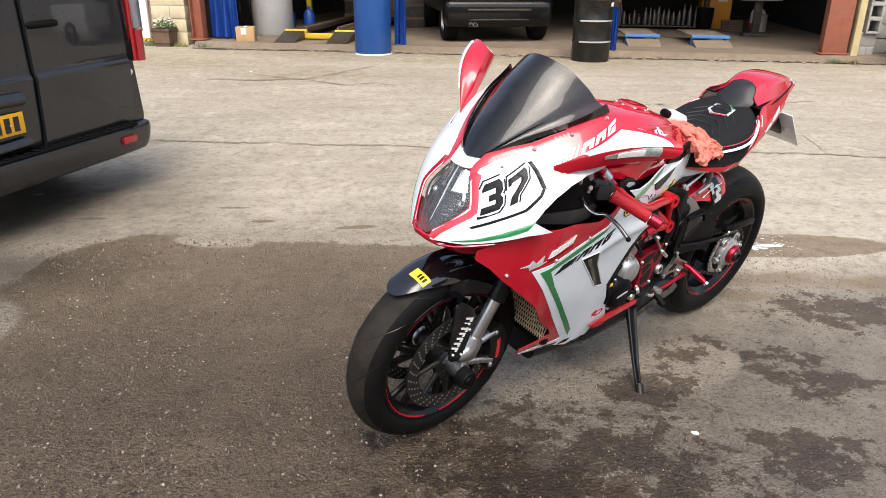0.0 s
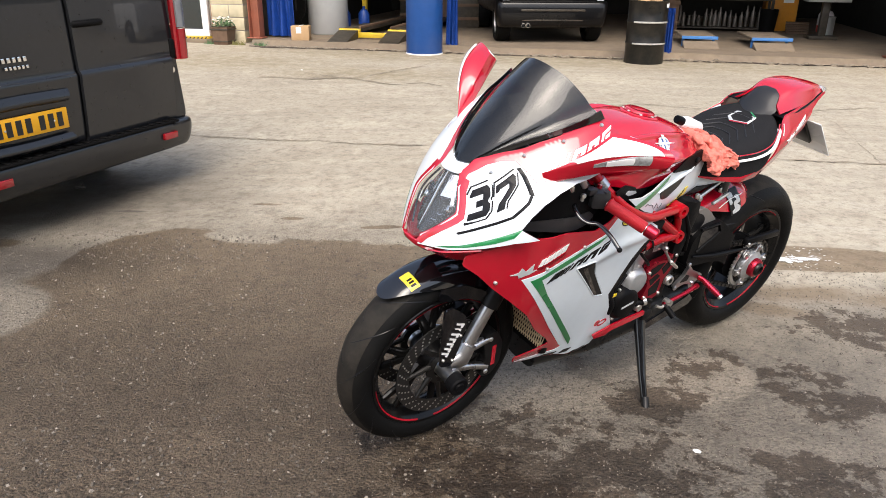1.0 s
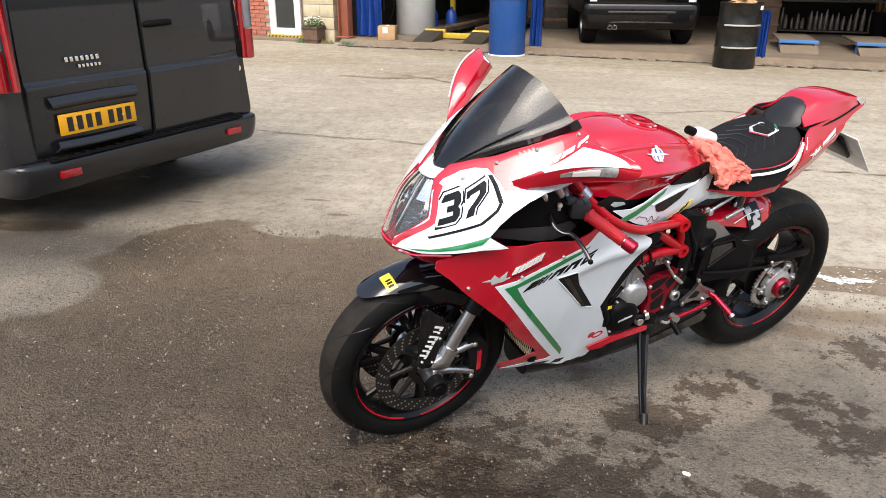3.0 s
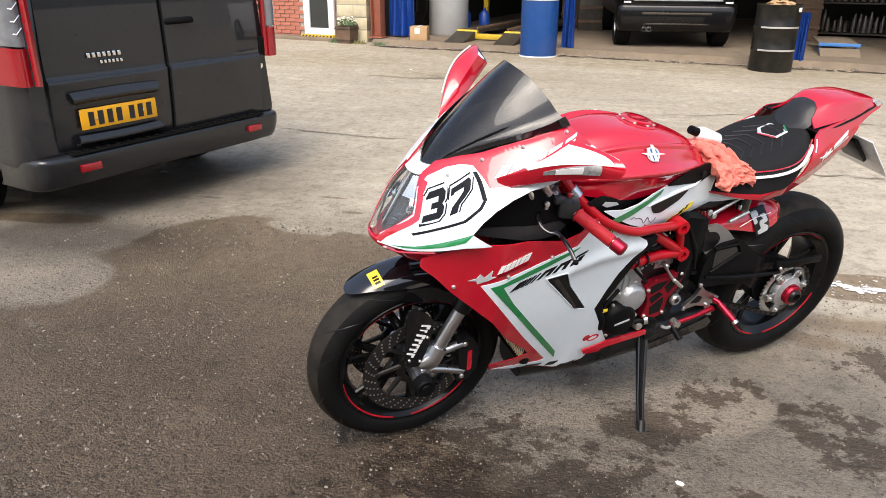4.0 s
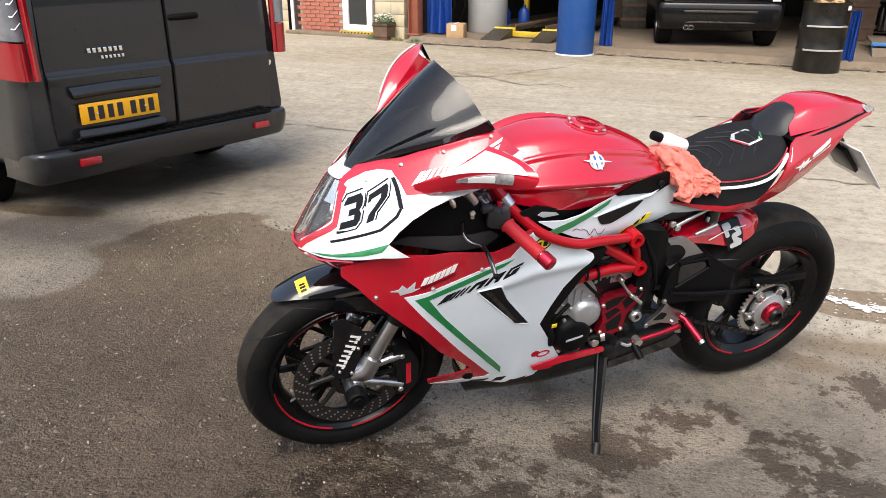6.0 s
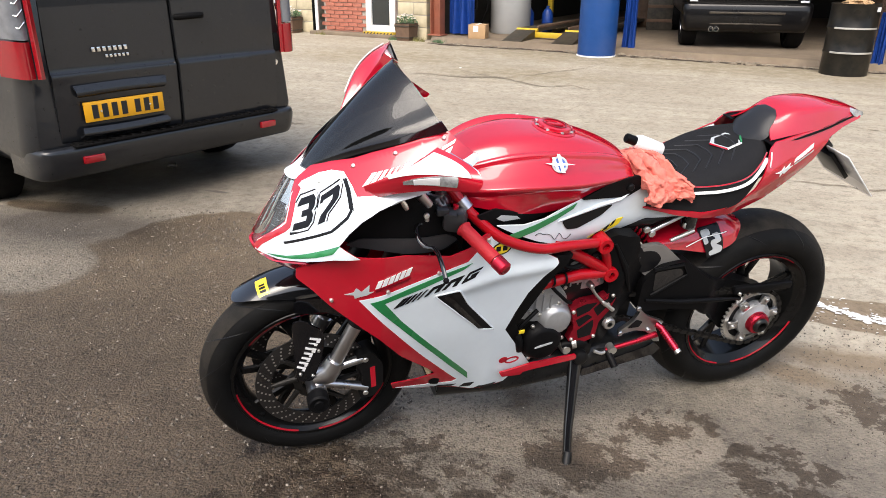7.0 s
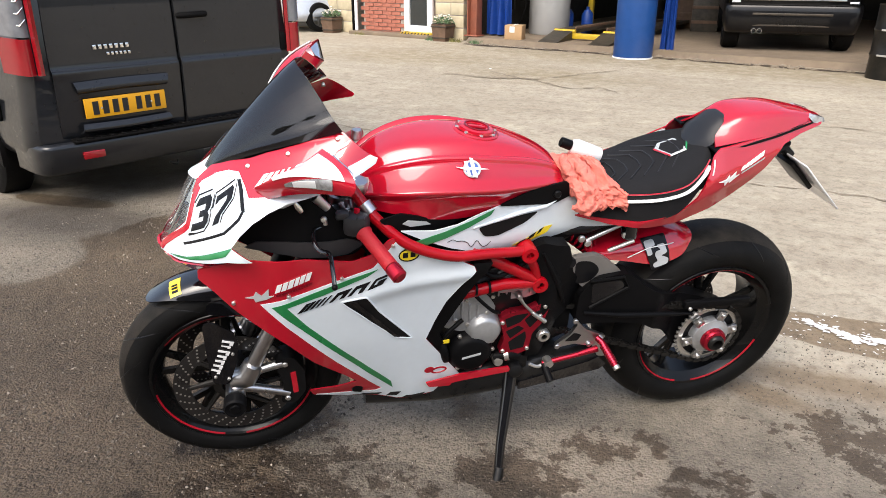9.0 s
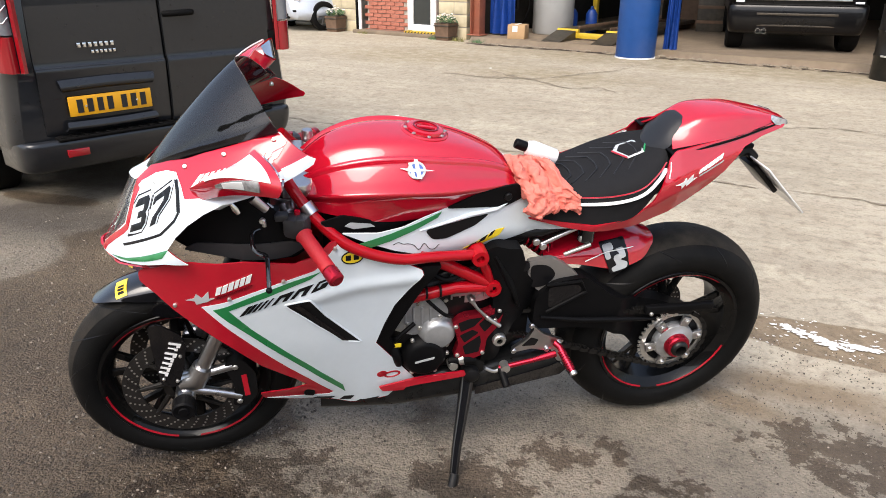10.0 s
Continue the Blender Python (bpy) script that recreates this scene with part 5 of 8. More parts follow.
def bars_logo(o, u, v, yf, mat_, parent, side=1):
    """A wordmark as slanted bars and plain blocks."""
    A = affine(o, u, v)
    for k in range(5):
        x0, w = k * 0.068, 0.054 - 0.008 * k
        decal("logo_bar", [A(q) for q in ((x0, 0), (x0 + w, 0), (x0 + w + 0.06, 1), (x0 + 0.06, 1))], yf, mat_, parent, side=side, lift=0.0036, cell=0.009)
    for k, x0 in enumerate((0.36, 0.57, 0.80)):
        w = 0.17
        q = [(x0, 0), (x0 + 0.045, 0), (x0 + 0.085, 0.62), (x0 + w - 0.03, 0.62), (x0 + w - 0.05, 0), (x0 + w, 0), (x0 + w + 0.05, 1), (x0 + 0.055, 1)]
        if k == 2:
            q = [(x0, 0), (x0 + w, 0), (x0 + w + 0.03, 0.55), (x0 + w - 0.06, 0.55), (x0 + w - 0.075, 0.25), (x0 + 0.055, 0.25), (x0 + 0.075, 0.75), (x0 + w + 0.04, 0.75), (x0 + w + 0.05, 1), (x0 + 0.05, 1)]
        decal("logo_block", [A(p) for p in q], yf, mat_, parent, side=side, lift=0.0036, cell=0.009)


def word_bars(o, u, v, yf, mat_, parent, widths, gap=0.25, side=1, lean=0.25):
    """Lettering that is not spelled out: a row of small leaning blocks."""
    A = affine(o, u, v)
    tot = sum(widths) + gap * len(widths)
    x = 0.0
    for w in widths:
        a, b = x / tot, (x + w) / tot
        s = lean / tot
        decal("letter_bar", [A(q) for q in ((a, 0), (b, 0), (b + s, 1), (a + s, 1))], yf, mat_, parent, side=side, lift=0.0026)
        x += w + gap


def full(row, c=0.0):
    """A whole row from its near half; c moves the middle line."""
    return [(x, 2 * c - y, z) for x, y, z in row[:0:-1]] + [(row[0][0], c, row[0][2])] + list(row[1:])


def bolt(p, parent, r=0.006, d=(0, 1, 0), mat_=None, name="bolt"):
    bm = tube(B_(), [Vector(p) - Vector(d) * 0.004, Vector(p) + Vector(d) * 0.002, Vector(p) + Vector(d) * 0.004], [r, r, r * 0.75], 10)
    return part(name, bm, mat_ or M_bolt, parent)


# ---- wheels ----
def motorcycle_wheel(x, r, w, rear):
    c = (x, 0, r)
    if rear:
        half = [(0.222, 0.078), (0.238, 0.092), (0.262, 0.0965), (0.285, 0.088), (0.305, 0.066), (0.319, 0.036), (0.325, 0.0)]
    else:
        half = [(0.222, 0.048), (0.236, 0.058), (0.255, 0.0605), (0.272, 0.054), (0.287, 0.038), (0.297, 0.018), (0.300, 0.0)]
    prof = half + [(a, -b) for a, b in half[-2::-1]]
    prof = [(p.x, p.y) for p in spline([(a, b, 0) for a, b in prof], 3)]
    ty = part("tyre", lathe(B_(), prof, 96, "Y", c), M_tyre, bike, "black sports tyre with curved grooves")
    crown = [(a + 0.0006, b) for a, b in prof if abs(b) < (0.047 if not rear else 0.072)]
    part("tread", lathe(B_(), crown + [(a - 0.0012, b) for a, b in crown[::-1]], 96, "Y", c, close=True), M_tread, ty, "dusty worn tread")
    # grooves
    bm = B_()
    n = 14 if not rear else 11
    for k in range(n):
        for s in (1, -1):
            a0 = 2 * math.pi * (k + (0.5 if s < 0 else 0)) / n
            pts = []
            for i in range(7):
                t = i / 6
                j = t * (len(half) - 2.6)
                q = int(j)
                f = j - q
                hb = half[::-1]
                rr = hb[q][0] * (1 - f) + hb[q + 1][0] * f
                yy = hb[q][1] * (1 - f) + hb[q + 1][1] * f
                a = a0 + 0.42 * t ** 1.4
                rr, yy = rr - 0.0006 * (1 - t), yy - 0.0006 * t
                pts.append((x + rr * math.cos(a), s * yy, r + rr * math.sin(a)))
            tube(bm, spline(pts, 3), 0.0022, 6)
    tagged(part("tread_groove", bm, M_decalblk, ty), kind="stuff")
    hw = half[0][1]
    rim = lathe(B_(), [(0.226, hw), (0.222, hw + 0.004), (0.214, hw + 0.003), (0.206, hw - 0.008), (0.192, hw - 0.02), (0.186, 0.0), (0.192, -hw + 0.02), (0.206, -hw + 0.008), (0.214, -hw - 0.003), (0.222, -hw - 0.004), (0.226, -hw), (0.20, 0)], 72, "Y", c, close=True)
    rm = part("rim", rim, M_rim, bike, "gloss black wheel rim with red pinstripe")
    for a0, a1 in ((200, 268), (284, 352), (40, 125)):
        part("pinstripe", lathe(B_(), [(0.2100, hw + 0.0005), (0.2125, hw + 0.0040), (0.2138, hw + 0.0042), (0.2110, hw + 0.0005)], 24, "Y", c, close=True, a0=a0, a1=a1), M_pin, rm)
    spokes = 5 if rear else 6
    for k in range(spokes):
        a = 2 * math.pi * k / spokes + 0.3
        for d in (-0.17, 0.17):
            p0 = Vector((0.045 * math.cos(a), 0.0, 0.045 * math.sin(a)))
            pm = Vector((0.10 * math.cos(a + d * 0.35), 0.012, 0.10 * math.sin(a + d * 0.35)))
            p1 = Vector((0.192 * math.cos(a + d), hw * 0.35, 0.192 * math.sin(a + d)))
            part("spoke", tube(B_(), [p0 + Vector(c), pm + Vector(c), p1 + Vector(c)], [0.016, 0.010, 0.008], 8, ell=1.5), M_rim, rm)
    part("hub", lathe(B_(), [(0, 0.06), (0.03, 0.06), (0.042, 0.045), (0.05, 0.02), (0.05, -0.02), (0.042, -0.045), (0.03, -0.06), (0, -0.06)], 32, "Y", c), M_bkmetal, rm)
    return rm, ty


front_rim, front_tyre = motorcycle_wheel(1.39, 0.30, 0.12, False)
rear_rim, _ = motorcycle_wheel(0.006, 0.325, 0.19, True)


def brake_disc(c, r0, r1, parent, y):
    d = part("brake_disc", lathe(B_(), [(r0, y - 0.0025), (r1, y - 0.0025), (r1, y + 0.0025), (r0, y + 0.0025)], 64, "Y", c, close=True), M_disc, parent, "drilled steel brake disc")
    bm = B_()
    for k in range(120):
        a = 2 * math.pi * k / 120
        rr = r0 + (r1 - r0) * (0.2, 0.42, 0.64, 0.84)[k % 4]
        for s in (1, -1):
            tube(bm, [(c[0] + rr * math.cos(a), y + s * 0.0022, c[2] + rr * math.sin(a)), (c[0] + rr * math.cos(a), y + s * 0.0029, c[2] + rr * math.sin(a))], 0.0030, 8)
    tagged(part("drilling", bm, M_bolt, d), kind="stuff")
    for k in range(8):
        a = 2 * math.pi * k / 8
        tip = Vector((c[0] + r0 * 1.02 * math.cos(a), y, c[2] + r0 * 1.02 * math.sin(a)))
        part("bobbin", tube(B_(), [tip + Vector((0, -0.005, 0)), tip + Vector((0, 0.006, 0))], 0.0065, 12), M_disc, d)
        m = Vector((c[0] + 0.05 * math.cos(a + 0.3), y, c[2] + 0.05 * math.sin(a + 0.3)))
        part("carrier_arm", tube(B_(), [m, tip], [0.009, 0.006], 8), M_bronze, d)
    part("carrier", lathe(B_(), [(0.036, y - 0.006), (0.058, y - 0.004), (0.058, y + 0.004), (0.036, y + 0.006)], 32, "Y", c, close=True), M_bronze, d)
    return d


FC = (1.39, 0, 0.30)
RC = (0.006, 0, 0.325)
brake_disc(FC, 0.118, 0.16, front_rim, 0.072)
brake_disc(FC, 0.118, 0.16, front_rim, -0.072)
brake_disc(RC, 0.06, 0.11, rear_rim, -0.06)

# ---- front fork ----
for s in (1, -1):
    top, bot = Vector((1.075, s * 0.098, 0.905)), Vector((1.355, s * 0.10, 0.345))
    d = (bot - top).normalized()
    leg = part("fork_leg", tube(B_(), [top, top + d * 0.455, top + d * 0.457], [0.027, 0.027, 0.022], 24), M_bkmetal, bike, "upside-down front fork leg")
    part("fork_slider", tube(B_(), [top + d * 0.34, bot], 0.0195, 24), M_alloy, leg)
    foot = Vector((1.39, s * 0.092, 0.30))
    bm = tube(B_(), [bot - d * 0.045, bot - d * 0.02, bot, foot + Vector((0.0, 0, 0.03))], [0.026, 0.029, 0.031, 0.03], 20)
    tube(bm, [(1.39, s * 0.065, 0.295), (1.39, s * 0.128, 0.295)], 0.027, 20)
    part("fork_foot", bm, M_alloy, leg, "cast alloy fork foot")
    # brackets to the caliper
    for a, b in (((1.375, 0.345), (1.262, 0.375)), ((1.372, 0.31), (1.25, 0.268))):
        part("caliper_bracket", tube(B_(), [(a[0], s * 0.100, a[1]), ((a[0] + b[0]) / 2, s * 0.104, (a[1] + b[1]) / 2 + 0.006), (b[0], s * 0.098, b[1])], [0.014, 0.012, 0.013], 10), M_alloy, leg)
    # caliper
    cal = part("brake_caliper", sheet([(1.285, 0.385), (1.235, 0.40), (1.205, 0.35), (1.205, 0.275), (1.235, 0.235), (1.275, 0.24), (1.262, 0.31)], lambda x, z: 0.108, 0.06, r=0.014, cell=0.05, side=s), M_bkmetal, bike, "radial front brake caliper")
    part("caliper_badge", sheet([(1.243, 0.345), (1.229, 0.348), (1.225, 0.275), (1.239, 0.272)], lambda x, z: 0.109, 0.003, side=s), M_red, cal)
    for z in (0.375, 0.255):
        bolt((1.255, s * 0.108, z), cal, 0.008, (0, s, 0))
    part("axle_slider", lathe(B_(), [(0, 0.165), (0.012, 0.165), (0.014, 0.16), (0.026, 0.163), (0.03, 0.158), (0.03, 0.128), (0.022, 0.125), (0, 0.125)], 28, "Y", (1.392, 0, 0.288)), M_bkmatt, bike, "black axle crash bobbin", m=pose(0, 0, 0) if s > 0 else Matrix.Scale(-1, 4, (0, 1, 0)))
    # fork guard
    gy = lambda x, z: 0.119 - 1.5 * (x - 1.41) ** 2
    gd = part("fork_guard", sheet([(1.446, 0.540 if s > 0 else 0.505), (1.420, 0.545 if s > 0 else 0.505), (1.372, 0.505), (1.364, 0.470), (1.378, 0.40), (1.400, 0.340), (1.440, 0.345), (1.446, 0.437)], gy, 0.006, r=0.012, side=s), M_bkgloss, bike, "black fork guard with white lettering bars")
    if s > 0:
        # seven slanted bars stand for the lettering
        for k in range(7):
            c = Vector((1.388, 0.484)).lerp(Vector((1.431, 0.388)), k / 6.5)
            w, h = (0.030 if k in (0, 2) else 0.024), (0.0125 if k != 1 else 0.007)
            u, v = Vector((-0.93, -0.36)), Vector((0.40, -0.91))
            decal("letter_bar", [tuple(c + u * a + v * b_) for a, b_ in ((-w / 2, 0), (w / 2, 0), (w / 2, h), (0.2 * w, h), (0.2 * w, h * 0.45), (-w / 2, h * 0.45))], gy, M_decalwhite, gd)
        for x, z in ((1.40, 0.36), (1.432, 0.37), (1.382, 0.44)):
            bolt((x, gy(x, z) + 0.001, z), gd, 0.0045, (0, 1, 0))

# front mudguard
def guard_at(a, y, lift=0.0):
    """A place on the mudguard: angle about the axle, and across."""
    q = min(1.0, abs(y) / 0.073)
    r_ = 0.3235 - 0.010 * q ** 2 - 0.048 * q ** 5 + lift
    a = radians(a)
    return (FC[0] + r_ * math.cos(a), y, FC[2] + r_ * math.sin(a))


rows = []
for j in range(-8, 9):
    q = abs(j / 8)
    y = 0.073 * (j / 8) * (1.35 - 0.35 * q)
    y = max(-0.073, min(0.073, y))
    a0 = 53 + 21 * q ** 2.2
    rows.append([guard_at(a0 + (132 - a0) * k / 9, y * (1 - 0.12 * (1 - k / 9) ** 4)) for k in range(10)])
bm = skin(rows, 3, 2, 0.004)
fender = part("front_mudguard", bm, M_bkgloss, bike, "gloss black front mudguard with a yellow sticker")
for s in (1, -1):
    yf = lambda x, z: 0.072 + 0.03 * max(0, (1.42 - x)) / 0.15
    part("mudguard_side", sheet([(1.43, 0.576), (1.36, 0.580), (1.30, 0.552), (1.25, 0.512), (1.30, 0.518), (1.36, 0.538), (1.40, 0.530), (1.44, 0.540)], yf, 0.008, r=0.012, side=s), M_bkgloss, fender)
part("sticker", skin([[guard_at(a, y, 0.0015) for y in (-0.004, 0.012, 0.028, 0.044, 0.052)] for a in (66, 68.5, 71.5)], 3, 3, 0.001), M_decalyel, fender, "yellow sticker with dark lettering bars")
for k in range(3):
    part("letter_bar", skin([[guard_at(a, y, 0.0028) for y in (0.020 + 0.010 * k, 0.026 + 0.010 * k)] for a in (67.4, 70.2)], 2, 2, 0.001), M_decalblk, fender)
# the front wheel and fork stand a little towards the far side and ahead
for ob in bike.children:
    if ob is front_rim or ob is front_tyre or ob.name.split(".")[0] in ("fork_leg", "brake_caliper", "axle_slider", "fork_guard", "front_mudguard"):
        ob.matrix_basis = Matrix.Translation((0.010, -0.028, 0.0)) @ ob.matrix_basis
# yokes
for z, t, nm in ((0.905, 0.03, "top_yoke"), (0.745, 0.035, "bottom_yoke")):
    x = 1.075 + (0.905 - z) * 0.5
    bm = plate(B_(), soften([(x + 0.035, -0.13), (x + 0.035, 0.13), (x - 0.03, 0.13), (x - 0.055, 0.05), (x - 0.055, -0.05), (x - 0.03, -0.13)], 0.02), t, "XY", z, 0.004)
    part(nm, bm, M_bkmetal if z < 0.8 else M_alloy, bike)
part("steering_nut", lathe(B_(), [(0, 0.93), (0.014, 0.93), (0.016, 0.92), (0.016, 0.9), (0, 0.9)], 6, "Z", (1.05, 0, 0)), M_bolt, bike)

# ---- upper fairing ----
N3 = ((1.4420, 0.8188), (-0.0385, 0.0275), (-0.0210, 0.0627))
N7 = ((1.3960, 0.8485), (-0.0420, 0.0350), (-0.0222, 0.0600))


def number_decals(p):
    """The racing number: a line round the panel, and the figures."""
    decal("number_outline", strip([(1.462, 0.785), (1.416, 0.817), (1.364, 0.852), (1.330, 0.888), (1.3196, 0.905)], 0.0042), Y_up, M_decalblk, p, cell=0.012, lift=0.0022)
    decal("number_outline", strip([(1.3196, 0.905), (1.3197, 0.922), (1.320, 0.938), (1.323, 0.953)], 0.0085), Y_up, M_decalblk, p, cell=0.012, lift=0.0022)
    decal("number_outline", strip([(1.323, 0.954), (1.350, 0.948), (1.380, 0.932), (1.405, 0.914)], 0.0040), Y_up, M_decalgrey, p, cell=0.012, lift=0.0024)
    fig3 = [(0.02, 0.84), (0.16, 1), (0.86, 1), (1, 0.86), (1, 0.62), (0.88, 0.5), (1, 0.38), (1, 0.16), (0.86, 0), (0, 0), (0, 0.24), (0.66, 0.24), (0.66, 0.40), (0.34, 0.40), (0.34, 0.60), (0.66, 0.60), (0.66, 0.78), (0.02, 0.78)]
    fig7 = [(0, 0.98), (0, 0.74), (0.14, 0.74), (0.18, 0.80), (0.66, 0.80), (0.66, 0.66), (0.18, 0.30), (0.14, 0.02), (0.50, 0.0), (0.52, 0.26), (1, 0.58), (1, 0.88), (0.88, 1)]
    A3, A7 = affine(*N3), affine(*N7)
    for A, f, nm in ((A3, fig3, "3"), (A7, fig7, "7")):
            decal("figure", [A(q) for q in f], Y_up, M_decalblk, p, cell=0.010, label="black figure " + nm, lift=0.0030)
    decal("figure_line", strip([A3((-0.10, -0.02)), A3((-0.10, -0.12)), A3((0.90, -0.12)), A3((1.12, 0.10)), A3((1.12, 0.42)), A3((1.04, 0.5)), A3((1.12, 0.6)), A3((1.12, 0.92)), A3((0.92, 1.12)), A3((0.08, 1.12)), A3((-0.12, 0.92))], 0.0016), Y_up, M_decalblk, p, cell=0.010)
    decal("figure_line", strip([A7((-0.10, 0.66)), A7((-0.10, 1.12)), A7((0.94, 1.12)), A7((1.12, 0.92)), A7((1.12, 0.54)), A7((0.64, 0.22)), A7((0.62, -0.04))], 0.0016), Y_up, M_decalblk, p, cell=0.010)
    for A in (A3, A7):
        decal("figure_shadow", [A(q) for q in ((1.03, 0.06), (1.08, 0.10), (1.08, 0.36), (1.03, 0.36))], Y_up, M_decalgrey, p, cell=0.010)


UP = [(1.525, 0.733), (1.495, 0.737), (1.475, 0.741), (1.42, 0.764), (1.364, 0.79), (1.31, 0.803), (1.352, 0.826), (1.330, 0.858), (1.302, 0.888), (1.265, 0.917), (1.225, 0.940), (1.171, 0.957), (1.10, 0.980), (1.035, 1.002), (1.03, 1.012), (1.047, 1.022), (1.10, 1.064), (1.16, 1.046), (1.214, 1.026), (1.26, 1.007), (1.298, 0.988), (1.345, 0.968), (1.385, 0.946), (1.421, 0.911), (1.434, 0.884), (1.454, 0.828), (1.492, 0.785), (1.518, 0.757)]
RED = [(1.420, 0.909), (1.385, 0.938), (1.345, 0.962), (1.298, 0.988), (1.26, 1.007), (1.214, 1.026), (1.16, 1.046), (1.10, 1.064), (1.047, 1.022), (1.12, 1.0), (1.2, 0.972), (1.258, 0.945), (1.305, 0.930), (1.311, 0.946), (1.322, 0.9625), (1.345, 0.9565), (1.3715, 0.9425), (1.408, 0.915)]
upper = {}
for s in (1, -1):
    p = part("upper_fairing", sheet(UP, Y_up, 0.004, r=0.004, cell=0.011, side=s), M_red, bike, "white upper fairing with red band and racing number")
    upper[s] = p
    decal("white_field", UP[:15] + RED[8:] + UP[24:], Y_up, M_white, p, side=s, cell=0.011, lift=0.0014)
    # red edge round the headlamp
    decal("red_edge", strip([(1.416, 0.905), (1.430, 0.880), (1.441, 0.848), (1.449, 0.825), (1.460, 0.812), (1.486, 0.786), (1.512, 0.757), (1.524, 0.738)], 0.0085), Y_up, M_red, p, side=s, cell=0.02)
    decal("green_stripe", [(1.500, 0.740), (1.46, 0.758), (1.42, 0.783), (1.383, 0.807), (1.350, 0.828), (1.366, 0.804), (1.40, 0.783), (1.45, 0.757), (1.48, 0.745)], Y_up, M_green, p, side=s, cell=0.02)
    if s > 0:
        number_decals(p)
    else:
        decal("white_band", [(1.416, 0.908), (1.385, 0.934), (1.345, 0.958), (1.298, 0.983), (1.26, 1.002), (1.214, 1.020), (1.16, 1.040), (1.11, 1.054), (1.075, 1.026), (1.12, 1.008), (1.2, 0.980), (1.258, 0.953), (1.305, 0.938), (1.345, 0.9505), (1.408, 0.913)], Y_up, M_white, p, side=s, cell=0.011, lift=0.0022)
    bars_logo((1.292, 0.950), (-0.190, 0.078), (-0.012, 0.022), Y_up, M_decalwhite, p, side=s)
    for x, z in ((1.372, 0.930), (1.302, 0.977), (1.216, 1.017), (1.112, 1.052)):
        bolt((x, s * (Y_up(x, z) + 0.001), z), p, 0.005, (0, s * 0.7, 0.7))
    # dark intake behind it
    part("intake_panel", sheet([(1.352, 0.815), (1.33, 0.86), (1.30, 0.89), (1.22, 0.935), (1.165, 0.95), (1.13, 0.90), (1.085, 0.84), (1.03, 0.80), (1.085, 0.765), (1.2, 0.775), (1.31, 0.79)], lambda x, z: 0.190 - 0.35 * max(0, x - 1.2) ** 1 - 0.25 * max(0, 1.15 - x), 0.004, r=0.01, side=s), M_bkmatt, bike, "matt black inner fairing panel")

# nose cap in the middle, under the headlamp
part("nose_bridge", skin([full([(1.530, 0.0, 0.745), (1.527, 0.008, 0.742), (1.520, 0.02, 0.740)], -0.01), full([(1.526, 0.0, 0.732), (1.522, 0.012, 0.729), (1.510, 0.034, 0.727)], -0.01), full([(1.508, 0.0, 0.718), (1.50, 0.03, 0.716), (1.485, 0.06, 0.722)], -0.01)], 4, 4, 0.006), M_red, bike)
# headlamp: one narrow lens, widest low down
NC = -0.010


def lamp_row(z, xm, xe, ye):
    return full([(xm, 0, z), (xm - 0.28 * (xm - xe), ye * 0.45, z), (xm - 0.68 * (xm - xe), ye * 0.80, z), (xe, ye, z)], NC)


HL = [lamp_row(*r_) for r_ in ((0.744, 1.527, 1.522, 0.012), (0.768, 1.515, 1.506, 0.031), (0.800, 1.499, 1.478, 0.056), (0.824, 1.487, 1.455, 0.073), (0.856, 1.470, 1.443, 0.059), (0.888, 1.452, 1.431, 0.040), (0.908, 1.440, 1.423, 0.024))]
hl = part("headlamp", skin([[(x - 0.034, NC + (y - NC) * 0.93, z) for x, y, z in r_] for r_ in HL], 4, 4, 0.004), M_bkgloss, bike, "narrow clear headlamp with chrome and dark reflectors")
part("lens", skin(HL, 4, 4, 0.002), M_lens, hl)
part("centre_rib", tube(B_(), [(1.500, NC, 0.765), (1.474, NC, 0.815), (1.448, NC, 0.868), (1.428, NC, 0.902)], [0.002, 0.004, 0.004, 0.002], 8), M_chrome, hl)
